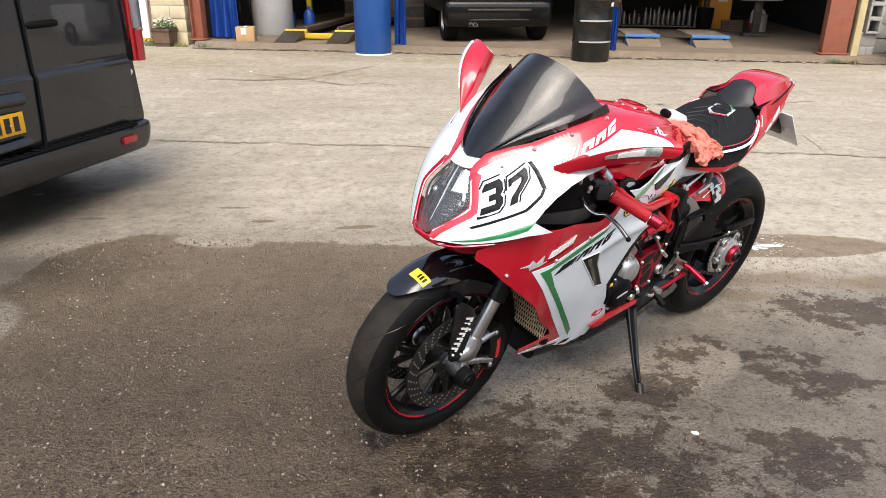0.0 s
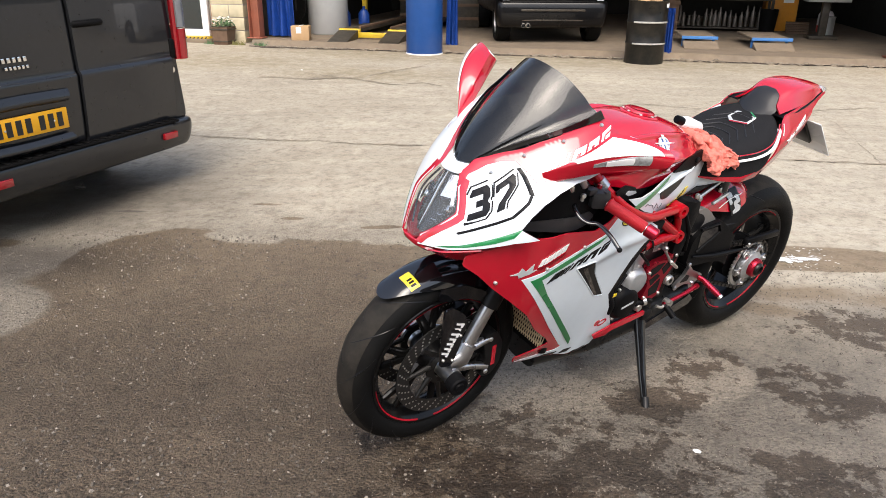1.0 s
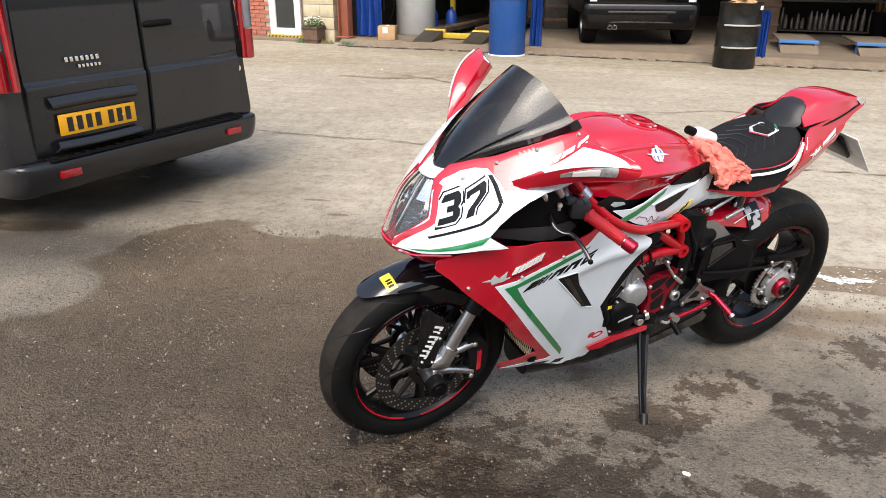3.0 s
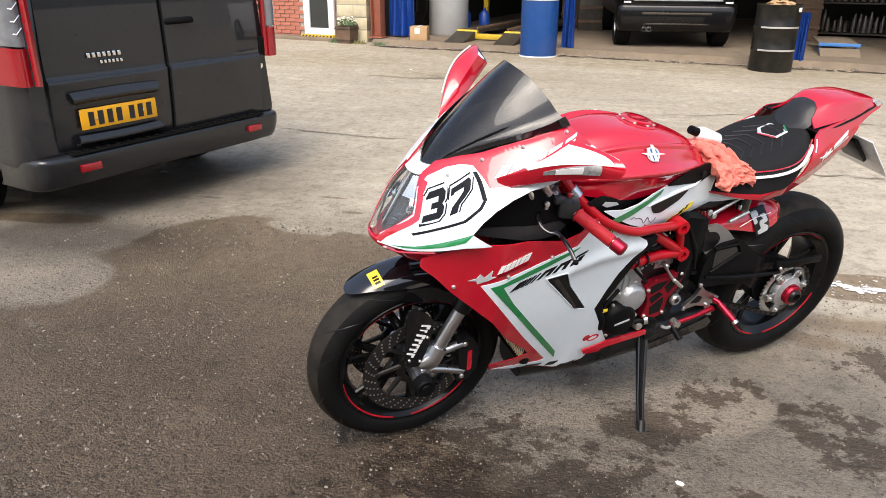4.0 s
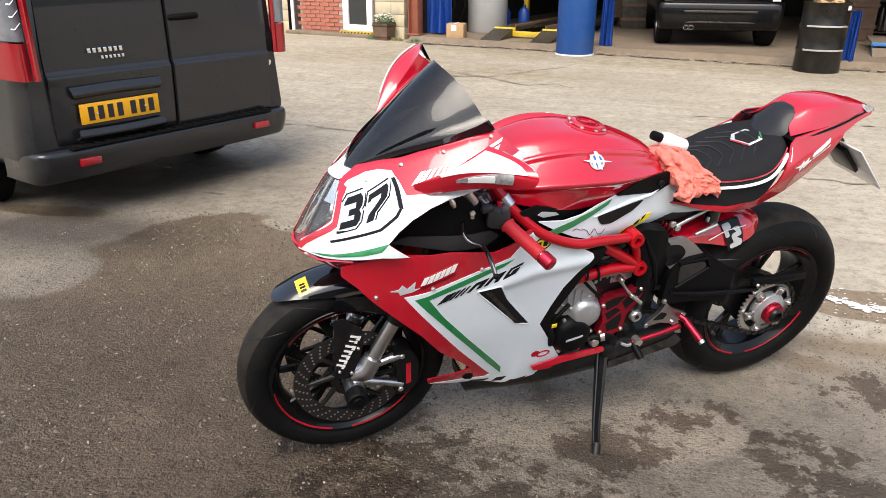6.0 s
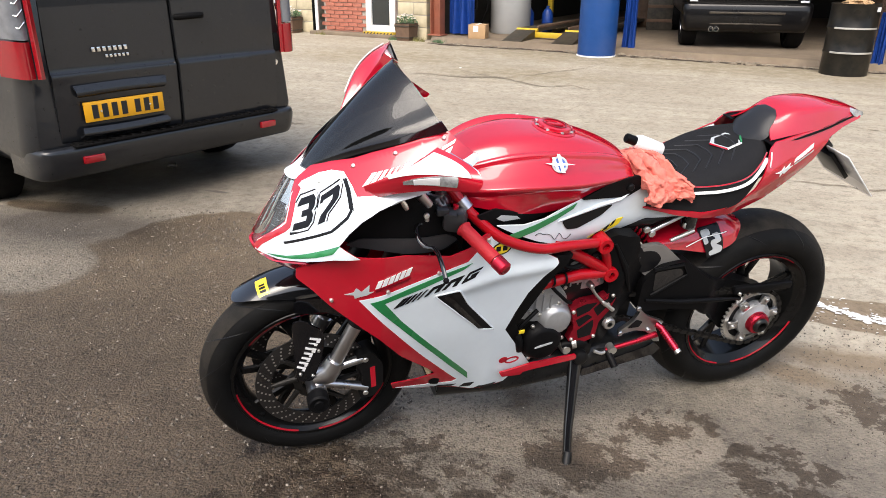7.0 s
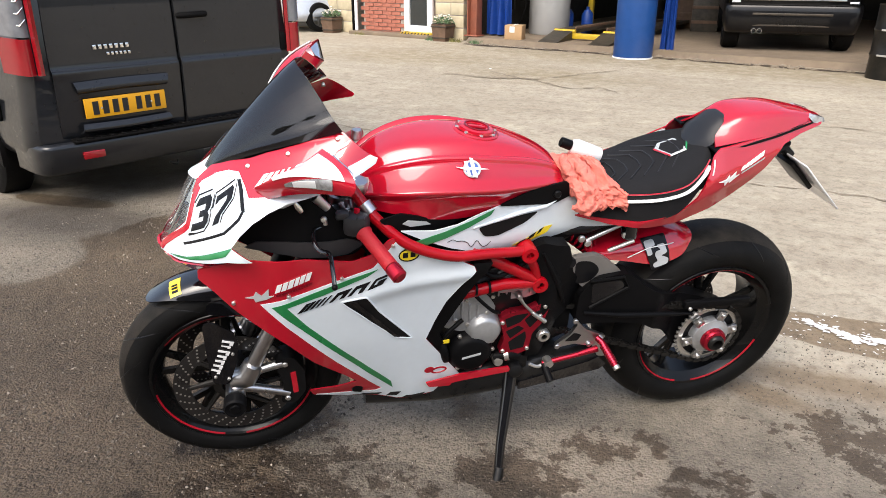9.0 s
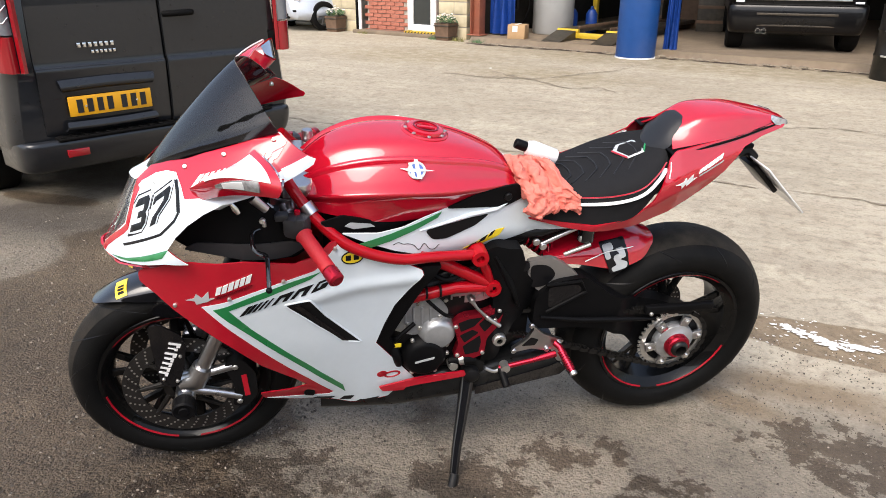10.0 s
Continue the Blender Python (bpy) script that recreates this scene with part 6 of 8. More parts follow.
for s in (1, -1):
    def lq(x, y, z):
        return (x, NC + s * (y - NC), z)
    part("lower_reflector", skin([[lq(1.494, 0.004, 0.766), lq(1.486, 0.016, 0.772)], [lq(1.472, 0.003, 0.806), lq(1.450, 0.040, 0.812)], [lq(1.459, 0.003, 0.836), lq(1.437, 0.048, 0.836)]], 3, 3, 0.004), M_bkgloss, hl, "dark lower reflector")
    part("projector", lathe(B_(), [(0, 0.004), (0.006, 0.003), (0.009, 0.0), (0.011, -0.003), (0.013, -0.004)], 24, "X", lq(1.454, 0.040, 0.818)), M_chrome, hl, "round projector lens")
    part("upper_reflector", skin([[lq(1.456, 0.004, 0.845), lq(1.432, 0.044, 0.846)], [lq(1.440, 0.004, 0.874), lq(1.420, 0.034, 0.874)], [lq(1.428, 0.003, 0.898), lq(1.414, 0.018, 0.898)]], 3, 3, 0.003), M_chrome, hl, "chrome upper reflector")
    for k in range(4):
        part("reflector_fin", tube(B_(), [lq(1.480 - 0.011 * k, 0.008, 0.786 + 0.014 * k), lq(1.474 - 0.011 * k, 0.024 + 0.005 * k, 0.789 + 0.014 * k)], 0.0014, 6), M_chrome, hl)
    part("reflector_wall", skin([[lq(1.470, 0.044, 0.806), lq(1.452, 0.054, 0.806)], [lq(1.458, 0.048, 0.826), lq(1.440, 0.058, 0.826)], [lq(1.446, 0.038, 0.852), lq(1.432, 0.046, 0.852)]], 3, 3, 0.002), M_chrome, hl)
    part("reflector_step", tube(B_(), [lq(1.458, 0.006, 0.841), lq(1.436, 0.046, 0.843)], 0.0035, 8), M_bkgloss, hl)
    part("lamp_frame", tube(B_(), spline([lq(1.505, 0.014, 0.762), lq(1.472, 0.050, 0.801), lq(1.451, 0.065, 0.825), lq(1.440, 0.052, 0.856), lq(1.424, 0.030, 0.893)], 4), 0.0028, 8), M_bkgloss, hl)
# windscreen
SC = []
for xe, ye, ze, xc, zc in ((1.402, 0.004, 0.914, 1.403, 0.915), (1.366, 0.048, 0.948, 1.370, 0.962), (1.30, 0.090, 0.989, 1.318, 1.024), (1.214, 0.134, 1.028, 1.252, 1.096), (1.150, 0.153, 1.050, 1.205, 1.142), (1.104, 0.162, 1.068, 1.176, 1.166)):
    SC.append(full([(xc + 0.006, 0, zc - 0.003), (xc + (xe - xc) * 0.20, ye * 0.36, zc + (ze - zc) * 0.20), (xc + (xe - xc) * 0.56, ye * 0.66, zc + (ze - zc) * 0.55), (xc + (xe - xc) * 0.80, ye * 0.825 - 0.002, zc + (ze - zc) * 0.80 - 0.003), (xe, ye, ze)], -0.012))
ws = part("windscreen", skin(SC, 6, 6, 0.003), M_screen, bike, "smoked see-through double-bubble windscreen")
# dark opaque skirt along the lower edge of the screen
for s in (1, -1):
    k = 0.0 if s > 0 else -0.024
    rows = []
    for xe, ye, ze, xc, zc, w in ((1.402, 0.004, 0.914, 1.403, 0.915, 0.3), (1.366, 0.048, 0.948, 1.370, 0.962, 0.75), (1.30, 0.090, 0.989, 1.318, 1.024, 0.30), (1.214, 0.134, 1.028, 1.252, 1.096, 0.16), (1.150, 0.153, 1.050, 1.205, 1.142, 0.16), (1.100, 0.164, 1.066, 1.176, 1.166, 0.22)):
        rows.append([(xe + 0.001, s * (ye + 0.003) + k, ze), (xe + (xc - xe) * w * 0.5, s * (ye * (1 - 0.06 * w) + 0.003) + k, ze + (zc - ze) * w * 0.5), (xe + (xc - xe) * w, s * (ye * (1 - 0.13 * w) + 0.003) + k, ze + (zc - ze) * w)])
    part("screen_skirt", skin(rows, 3, 5, 0.002), M_bkgloss, ws, "black lower skirt of the screen")
# white nose top under the screen
part("nose_top", skin([full([(1.440, 0, 0.909), (1.434, 0.012, 0.9085), (1.423, 0.024, 0.908)], NC), full([(1.418, 0, 0.9175), (1.414, 0.014, 0.917), (1.406, 0.032, 0.916)], NC), full([(1.385, 0.0, 0.926), (1.383, 0.02, 0.928), (1.380, 0.044, 0.934)], NC)], 4, 4, 0.004), M_white, bike)
# instrument cowl
part("instrument_panel", box(B_(), (1.165, 0, 0.985), (0.03, 0.16, 0.09), 0.012, Matrix.Translation((1.165, 0, 0.985)) @ Matrix.Rotation(radians(-35), 4, "Y") @ Matrix.Translation((-1.165, 0, -0.985))), M_bkmatt, bike)
part("inner_cowl", skin([full([(1.395, 0, 0.895), (1.38, 0.05, 0.9)]), full([(1.30, 0, 0.93), (1.28, 0.09, 0.965)]), full([(1.18, 0, 0.935), (1.16, 0.14, 1.02)])], 4, 4, 0.004), M_bkmatt, bike)


# ---- mirrors ----
def mirror(s):
    """A wedge-shaped pod: its outer face runs from a narrow root to a wide rear opening."""
    up = Vector((0, 0, 0)) if s > 0 else Vector((0.0, -0.020, 0.046))      # the far pod is turned up a little
    root_t, root_b = Vector((1.290, 0.178, 0.952)), Vector((1.280, 0.184, 0.926))
    top_r, low_r = Vector((1.150, 0.245, 1.066)), Vector((1.110, 0.384, 1.028))
    mid_r = Vector((1.106, 0.374, 1.066))
    inn_r = Vector((1.100, 0.285, 1.030))

    top_r, low_r, mid_r, inn_r = top_r + up, low_r + up, mid_r + up, inn_r + up
    if s < 0:
        top_r += Vector((-0.004, 0.026, 0.0))
        inn_r += Vector((0.0, 0.012, 0.0))

    def face(t, v):
        """Outer face: t from root to rear, v from the upper to the lower edge."""
        a = root_t.lerp(top_r, t) + Vector((0.0, 0.008, -0.004)) * math.sin(math.pi * t)
        b = root_b.lerp(low_r, t) + Vector((0.004, 0.006, 0.014)) * math.sin(math.pi * t)
        m = root_t.lerp(mid_r, t ** 0.85) + Vector((0.022, 0.010, 0.024)) * math.sin(math.pi * t)
        p = a * (1 - v) ** 2 + (m * 2 - (a + b) * 0.5) * (2 * v * (1 - v)) + b * v * v
        return p

    def back(t, v):
        b, a = face(t, 1.0), face(t, 0.0)
        m = root_b.lerp(inn_r, t)
        return b * (1 - v) ** 2 + (m * 2 - (a + b) * 0.5) * (2 * v * (1 - v)) + a * v * v

    def side(p):
        return (p.x, p.y * s, p.z)

    ts = [k / 18 for k in range(19)]
    secs = [[side(face(t, k / 17)) for k in range(18)] + [side(back(t, k / 6)) for k in range(1, 6)] for t in ts]
    mr = part("mirror", loft(B_(), secs), M_red, bike, "red and white mirror pod with built-in indicator", angle=50)

    def patch(t0, t1, v0, v1, lift, taper=0.0):
        rows = []
        for i in range(6):
            u = i / 5
            row = []
            for j in range(6):
                w = j / 5
                t = t0 + (t1 - t0) * u
                mid = (v0 + v1) / 2
                v = mid + (v0 + (v1 - v0) * w - mid) * (1 - taper * (1 - u) ** 1.5)
                n = (face(t + 0.02, v) - face(t - 0.02, v)).cross(face(t, v + 0.02) - face(t, v - 0.02)).normalized()
                if n.dot(face(t, v) - (face(t, 0.5) + back(t, 0.5)) / 2) < 0:
                    n = -n
                row.append(side(face(t, v) + n * lift))
            rows.append(row)
        return rows

    part("white_flash", skin(patch(0.24, 0.92, 0.03 if s > 0 else 0.44, 0.66, 0.0022, 0.4), 3, 3, 0.003), M_decalwhite, mr)
    ind = part("indicator", skin(patch(0.36, 0.82, 0.66, 0.90, 0.0030, 0.7), 3, 3, 0.005), M_indicator, mr, "clear indicator lens")
    part("bulb_cell", skin(patch(0.46, 0.68, 0.71, 0.86, 0.0044, 0.3), 2, 2, 0.002), M_decalwhite, ind)
    g = [[face(0.999, 0.08), face(0.999, 0.5), face(0.999, 0.92)], [face(0.999, 0.1).lerp(back(0.999, 0.9), 0.5), (face(0.999, 0.5) + back(0.999, 0.5)) / 2, face(0.999, 0.9).lerp(back(0.999, 0.1), 0.5)], [back(0.999, 0.85), back(0.999, 0.5), back(0.999, 0.15)]]
    c = sum((p for r_ in g for p in r_), Vector()) / 9
    nrm = (g[0][2] - g[0][0]).cross(g[2][0] - g[0][0]).normalized()
    if nrm.x > 0:
        nrm = -nrm
    part("mirror_glass", skin([[side(c + (p - c) * 0.86 + nrm * 0.003) for p in r_] for r_ in g], 3, 3, 0.002), M_mirror, mr, "mirror glass")
    part("mirror_stay", tube(B_(), [(1.21, s * 0.215, 0.945), (1.235, s * 0.20, 0.93), (1.26, s * 0.18, 0.92)], [0.012, 0.016, 0.014], 12), M_white, mr)


mirror(1)
mirror(-1)

# ---- lower fairing ----
LOW = [(1.440, 0.722), (1.442, 0.695), (1.408, 0.671), (1.37, 0.632), (1.318, 0.588), (1.252, 0.528), (1.190, 0.446), (1.112, 0.374), (1.082, 0.338), (1.130, 0.322), (1.206, 0.318), (1.196, 0.288), (1.102, 0.255), (1.022, 0.253), (0.97, 0.236), (0.846, 0.247), (0.79, 0.305), (0.852, 0.402), (0.905, 0.486), (0.885, 0.55), (0.86, 0.61), (0.79, 0.700), (0.795, 0.712), (0.861, 0.750), (0.94, 0.800), (0.985, 0.826), (1.01, 0.822), (1.042, 0.790), (1.092, 0.772), (1.2, 0.789), (1.312, 0.787), (1.372, 0.765), (1.41, 0.745)]
WHITE = [(1.305, 0.661), (1.146, 0.716), (1.046, 0.750), (0.985, 0.826), (0.94, 0.800), (0.861, 0.750), (0.796, 0.712), (0.792, 0.700), (0.86, 0.61), (0.885, 0.55), (0.905, 0.486), (0.852, 0.402), (0.792, 0.308), (0.80, 0.290), (0.848, 0.251), (0.97, 0.240), (1.022, 0.257), (1.102, 0.259), (1.190, 0.290), (1.100, 0.279), (1.028, 0.284), (1.014, 0.296), (1.032, 0.315), (1.132, 0.436), (1.2465, 0.586)]
VENT = [(1.122, 0.657), (1.062, 0.672), (1.030, 0.613), (0.9405, 0.500), (0.987, 0.512), (1.066, 0.597)]
for s in (1, -1):
    lf = part("lower_fairing", sheet(LOW, Y_low, 0.004, r=0.006, cell=0.014, side=s), M_red, bike, "red, white and green lower side fairing")
    decal("white_field", WHITE, Y_low, M_white, lf, side=s, cell=0.014, lift=0.0014)
    decal("green_stripe", [(1.280, 0.655), (1.185, 0.693), (1.095, 0.726), (1.035, 0.745), (1.060, 0.727), (1.160, 0.685), (1.246, 0.654), (1.202, 0.588), (1.117, 0.483), (1.024, 0.370), (0.990, 0.327), (0.984, 0.296), (1.036, 0.358), (1.130, 0.474), (1.217, 0.580)], Y_low, M_green, lf, side=s, lift=0.0028, cell=0.014)
    vt = decal("side_vent", VENT, Y_low, M_decalblk, lf, r=0.004, side=s, lift=0.0024, label="dark side air vent")
    lip = soften(VENT, 0.006)
    part("vent_lip", tube(B_(), [(x, s * (Y_low(x, z) + 0.002), z) for x, z in lip + lip[:1]], 0.0024, 8), M_white, vt, "raised white lip of the vent")
    part("vent_blade", sheet([(1.100, 0.652), (1.086, 0.656), (0.975, 0.512), (0.990, 0.516)], lambda x, z: Y_low(x, z) + 0.0042, 0.002, side=s), M_bkgloss, vt)
    bars_logo((1.224, 0.634), (-0.205, 0.070), (-0.010, 0.024), Y_low, M_decalblk, lf, side=s)
    word_bars((1.270, 0.700), (-0.082, 0.034), (-0.004, 0.022), Y_low, M_decalwhite, lf, (1, 1, 1, 0.8, 0.9, 1), side=s)
    word_bars((1.270, 0.690), (-0.082, 0.030), (-0.002, 0.007), Y_low, M_redano, lf, (1, 1, 1, 1, 1, 1, 1, 0.6, 1, 1, 1, 1, 1), side=s)
    decal("winged_mark", [(1.338, 0.676), (1.318, 0.686), (1.312, 0.700), (1.300, 0.690), (1.283, 0.712), (1.284, 0.690), (1.272, 0.693), (1.290, 0.680), (1.300, 0.676), (1.315, 0.668), (1.318, 0.678)], Y_low, M_decalgrey, lf, side=s)
    decal("red_emblem", [(0.886 + 0.014 * math.cos(a), 0.354 + 0.012 * math.sin(a)) for a in [k * 0.449 for k in range(14)]], Y_low, M_red, lf, side=s)
    decal("emblem_ring", strip([(0.858 + 0.020 * math.cos(a), 0.346 + 0.011 * math.sin(a)) for a in [k * 0.449 for k in range(15)]], 0.006), Y_low, M_red, lf, side=s, cell=0.01)
    for x, z in ((1.366, 0.652), (1.240, 0.690), (1.118, 0.728), (1.0, 0.805)):
        bolt((x, s * (Y_low(x, z) + 0.002), z), lf, 0.005, (0, s, 0))
    decal("round_badge", [(0.962 + 0.024 * math.cos(a), 0.775 + 0.017 * math.sin(a)) for a in [k * 0.349 for k in range(18)]], Y_low, M_decalyel, lf, side=s, lift=0.003, label="yellow oval sticker with black bars")
    decal("badge_ring", strip([(0.962 + 0.024 * math.cos(a), 0.775 + 0.017 * math.sin(a)) for a in [k * 0.349 for k in range(19)]], 0.003), Y_low, M_decalblk, lf, side=s, lift=0.0038)
    for k in (-1, 1):
        decal("letter_bar", [(0.962 + k * 0.009 + 0.006, 0.768), (0.962 + k * 0.009 - 0.006, 0.768), (0.962 + k * 0.009 - 0.006, 0.782), (0.962 + k * 0.009 + 0.006, 0.782)], Y_low, M_decalblk, lf, side=s, lift=0.0038)
    part("fairing_lip", sheet([(0.910, 0.486), (0.892, 0.56), (0.866, 0.62), (0.797, 0.716), (0.745, 0.712), (0.802, 0.620), (0.838, 0.55), (0.868, 0.488), (0.83, 0.40), (0.775, 0.31), (0.80, 0.305), (0.86, 0.40)], lambda x, z: Y_low(x, z) - 0.006, 0.02, r=0.004, side=s), M_bkmatt, bike, "black inner edge of the fairing")
    # underside panel and the red floor strip
    part("belly_strip", sheet([(0.895, 0.310), (0.845, 0.318), (0.796, 0.327), (0.658, 0.333), (0.652, 0.315), (0.800, 0.303), (0.822, 0.299), (0.826, 0.287), (0.884, 0.292)], lambda x, z: 0.150 - 0.25 * max(0, 0.3 - z), 0.006, r=0.004, side=s), M_red, bike, "red edge of the belly pan")
    for x0, z0, w, h in ((1.072, 0.258, 0.050, 0.010), (1.000, 0.252, 0.030, 0.018), (0.955, 0.242, 0.055, 0.010)):
        decal("letter_bar", [(x0, z0), (x0 - w, z0 + 0.002), (x0 - w - 0.010, z0 + h + 0.002), (x0 - 0.012, z0 + h)], Y_low, M_decalblk, lf, side=s, lift=0.0026)

# chin under the nose
part("chin", skin([full([(1.512, 0, 0.722), (1.50, 0.05, 0.724), (1.478, 0.092, 0.735), (1.42, 0.150, 0.757)]), full([(1.455, 0, 0.690), (1.448, 0.05, 0.690), (1.432, 0.085, 0.700), (1.39, 0.135, 0.735)]), full([(1.41, 0, 0.680), (1.40, 0.05, 0.680), (1.38, 0.10, 0.69), (1.34, 0.15, 0.74)])], 5, 5, 0.004), M_red, bike)
# belly pan: a dark trough with a silencer
secs = []
for x, hw, z0, z1 in ((1.05, 0.07, 0.165, 0.30), (0.85, 0.125, 0.195, 0.31), (0.6, 0.135, 0.22, 0.32), (0.36, 0.115, 0.245, 0.325)):
    secs.append(rounded(hw, z0, z1, 0.035, x, 4))
part("belly_pan", loft(B_(), secs), M_carbon, bike, "dark carbon belly pan")
part("belly_edge", sheet([(0.62, 0.232), (0.36, 0.252), (0.34, 0.27), (0.37, 0.30), (0.40, 0.29), (0.62, 0.26)], lambda x, z: 0.14 - 0.08 * max(0, 0.6 - x), 0.004, r=0.004), M_bkgloss, bike)
# radiator with guard
rd = part("radiator", box(B_(), (1.045, 0, 0.43), (0.03, 0.25, 0.30), 0.006, Matrix.Translation((1.045, 0, 0.43)) @ Matrix.Rotation(radians(-14), 4, "Y") @ Matrix.Translation((-1.045, 0, -0.43))), M_bkmatt, bike, "radiator behind a fine guard mesh")
bm = B_()
mr = Matrix.Translation((1.045, 0, 0.43)) @ Matrix.Rotation(radians(-14), 4, "Y")
for k in range(26):
    for q in (1, -1):
        y0 = -0.13 + 0.26 * k / 25
        tube(bm, [mr @ Vector((0.02, y0 * 0.93, -0.13)), mr @ Vector((0.02, 0.93 * max(-0.13, min(0.13, y0 + q * 0.09)), 0.13))], 0.002, 4, cap=False)
tagged(part("guard_mesh", bm, M_radiator, rd), kind="stuff")

# ---- tank ----
TANK = []
# station, crown height, flat half width, shoulder half width and height, belly half width and height, lower edge
for x, zc, wf, ws, zs, wb, zb, wl, zl in (
        (1.066, 0.918, 0.045, 0.075, 0.906, 0.106, 0.885, 0.100, 0.852),
        (1.00, 0.962, 0.062, 0.104, 0.944, 0.160, 0.905, 0.154, 0.858),
        (0.92, 0.984, 0.076, 0.122, 0.966, 0.186, 0.915, 0.170, 0.845),
        (0.83, 0.987, 0.080, 0.126, 0.969, 0.186, 0.912, 0.150, 0.828),
        (0.73, 0.973, 0.074, 0.116, 0.954, 0.164, 0.898, 0.138, 0.836),
        (0.64, 0.948, 0.058, 0.092, 0.932, 0.130, 0.885, 0.118, 0.848),
        (0.57, 0.914, 0.042, 0.068, 0.902, 0.099, 0.874, 0.096, 0.852),
        (0.535, 0.868, 0.028, 0.050, 0.862, 0.079, 0.853, 0.084, 0.846)):
    k = (zs - zb)
    hol = 0.011 * min(1.0, max(0.0, (x - 0.62) / 0.25))
    TANK.append([(x, 0, zc + 0.001), (x, wf * 0.82, zc - 0.003), (x, wf * 0.60 + ws * 0.40, zs + 0.002 - hol), (x, ws - 0.016, zs + 0.001 - 0.3 * hol), (x, ws - 0.002, zs + 0.003), (x, ws + 0.003, zs - 0.008), (x, ws + 0.010, zs - 0.30 * k), (x, wb * 0.86, zb + 0.34 * k), (x, wb - 0.004, zb + 0.10 * k), (x, wb, zb), (x, wb - 0.010, zb - 0.016), (x, wb * 0.5 + wl * 0.5 - 0.006, zl + 0.45 * (zb - zl)), (x, wl, zl)])
tank = part("fuel_tank", skin([full(r_) for r_ in TANK], 5, 8, 0.004), M_red, bike, "gloss red sculpted fuel tank", angle=50)
cols_ = [spline(r_, 5) for r_ in TANK]


def tank_at(x, k):
    """A place on the tank's skin: along x, and k from 0 at the crown to 1 at the lower edge."""
    i = k * (len(cols_[0]) - 1)
    a, f = int(min(i, len(cols_[0]) - 2)), 0
    f = i - a
    pts = [c[a] * (1 - f) + c[a + 1] * f for c in cols_]
    for p, q in zip(pts, pts[1:]):
        if q.x <= x <= p.x:
            t = (p.x - x) / (p.x - q.x)
            return p * (1 - t) + q * t
    return pts[-1]


for s in (1, -1):
    # winged emblem
    c = tank_at(0.806, 0.52)
    n = Vector((0, 0.75, 0.66)) if s > 0 else Vector((0, -0.75, 0.66))
    em = Matrix.Translation((c.x, c.y * s, c.z)) @ n.to_track_quat("Z", "X").to_matrix().to_4x4()
    def flat(pts, h):
        return plate(B_(), pts, 0.0012, "XY", h)
    e = part("emblem", flat([(0.020 * math.cos(a), 0.020 * math.sin(a)) for a in [k * 0.3142 for k in range(20)]], 0.010), M_decalblue, tank, "round blue and silver tank emblem", m=em)
    part("gear_ring", lathe(B_(), [(0.016, 0.0105), (0.021, 0.0105), (0.021, 0.012), (0.016, 0.012)], 24, "Z", close=True), M_decalgrey, e)
    part("wing", flat([(-0.004, -0.040), (0.002, -0.012), (0.006, 0.038), (-0.003, 0.014)], 0.0125), M_decalwhite, e)
    part("wing", flat([(-0.022, -0.010), (0.024, -0.004), (0.026, 0.004), (-0.020, 0.000)], 0.0138), M_decalwhite, e)
    part("wing", flat([(-0.018, 0.004), (0.018, 0.011), (0.018, 0.018), (-0.018, 0.011)], 0.0132), M_decalwhite, e)
    # black trim under the tank with a silver bar
    tr = part("tank_trim", sheet([(1.03, 0.865), (0.98, 0.872), (0.90, 0.842), (0.84, 0.826), (0.80, 0.832), (0.86, 0.812), (0.94, 0.812), (1.0, 0.835)], lambda x, z: Y_side(x, z) - 0.024, 0.006, r=0.006, side=s), M_bkmatt, bike, "black trim below the tank")
    decal("badge", [(0.975, 0.846), (0.962, 0.852), (0.915, 0.838), (0.905, 0.829), (0.955, 0.834)], lambda x, z: Y_side(x, z) - 0.024, M_decalgrey, tr, side=s)
for s in (1, -1):
    part("crest_sticker", skin([[tuple(Vector((p.x, p.y * s, p.z)) + Vector((0.0012, 0.0012 * s, 0.0012))) for p in (tank_at(x, k) for k in (0.40, 0.46, 0.52, 0.57))] for x in (1.018, 1.005, 0.992, 0.978)], 2, 2, 0.001), M_decalgrey, tank, "pale crest sticker")
# filler cap
cp = part("filler_cap", lathe(B_(), [(0, 0.004), (0.022, 0.004), (0.024, 0.010), (0.040, 0.012), (0.044, 0.010), (0.046, 0.004), (0.054, 0.003), (0.058, 0.0), (0.058, -0.006)], 40, "Z"), M_red, tank, "red anodised filler cap", m=pose(0.760, 0, 0.983, 0, -9, 0))
for r_ in (0.030, 0.0505):
    part("cap_groove", lathe(B_(), [(r_ - 0.0018, 0.0), (r_ - 0.0018, 0.0135 if r_ < 0.04 else 0.005), (r_ + 0.0018, 0.0135 if r_ < 0.04 else 0.005), (r_ + 0.0018, 0.0)], 40, "Z", close=True), M_redano, cp)
part("cap_lock", lathe(B_(), [(0, 0.0065), (0.018, 0.0065), (0.020, 0.004), (0.020, 0.0)], 24, "Z"), M_decalblk, cp)
part("cap_bridge", box(B_(), (0, 0, 0.009), (0.044, 0.012, 0.008), 0.003), M_red, cp)
for k in range(8):
    a = k * math.pi / 4
    part("cap_bolt", lathe(B_(), [(0, 0.0135), (0.004, 0.013), (0.005, 0.010)], 10, "Z", (0.049 * math.cos(a), 0.049 * math.sin(a), -0.006)), M_bolt, cp)
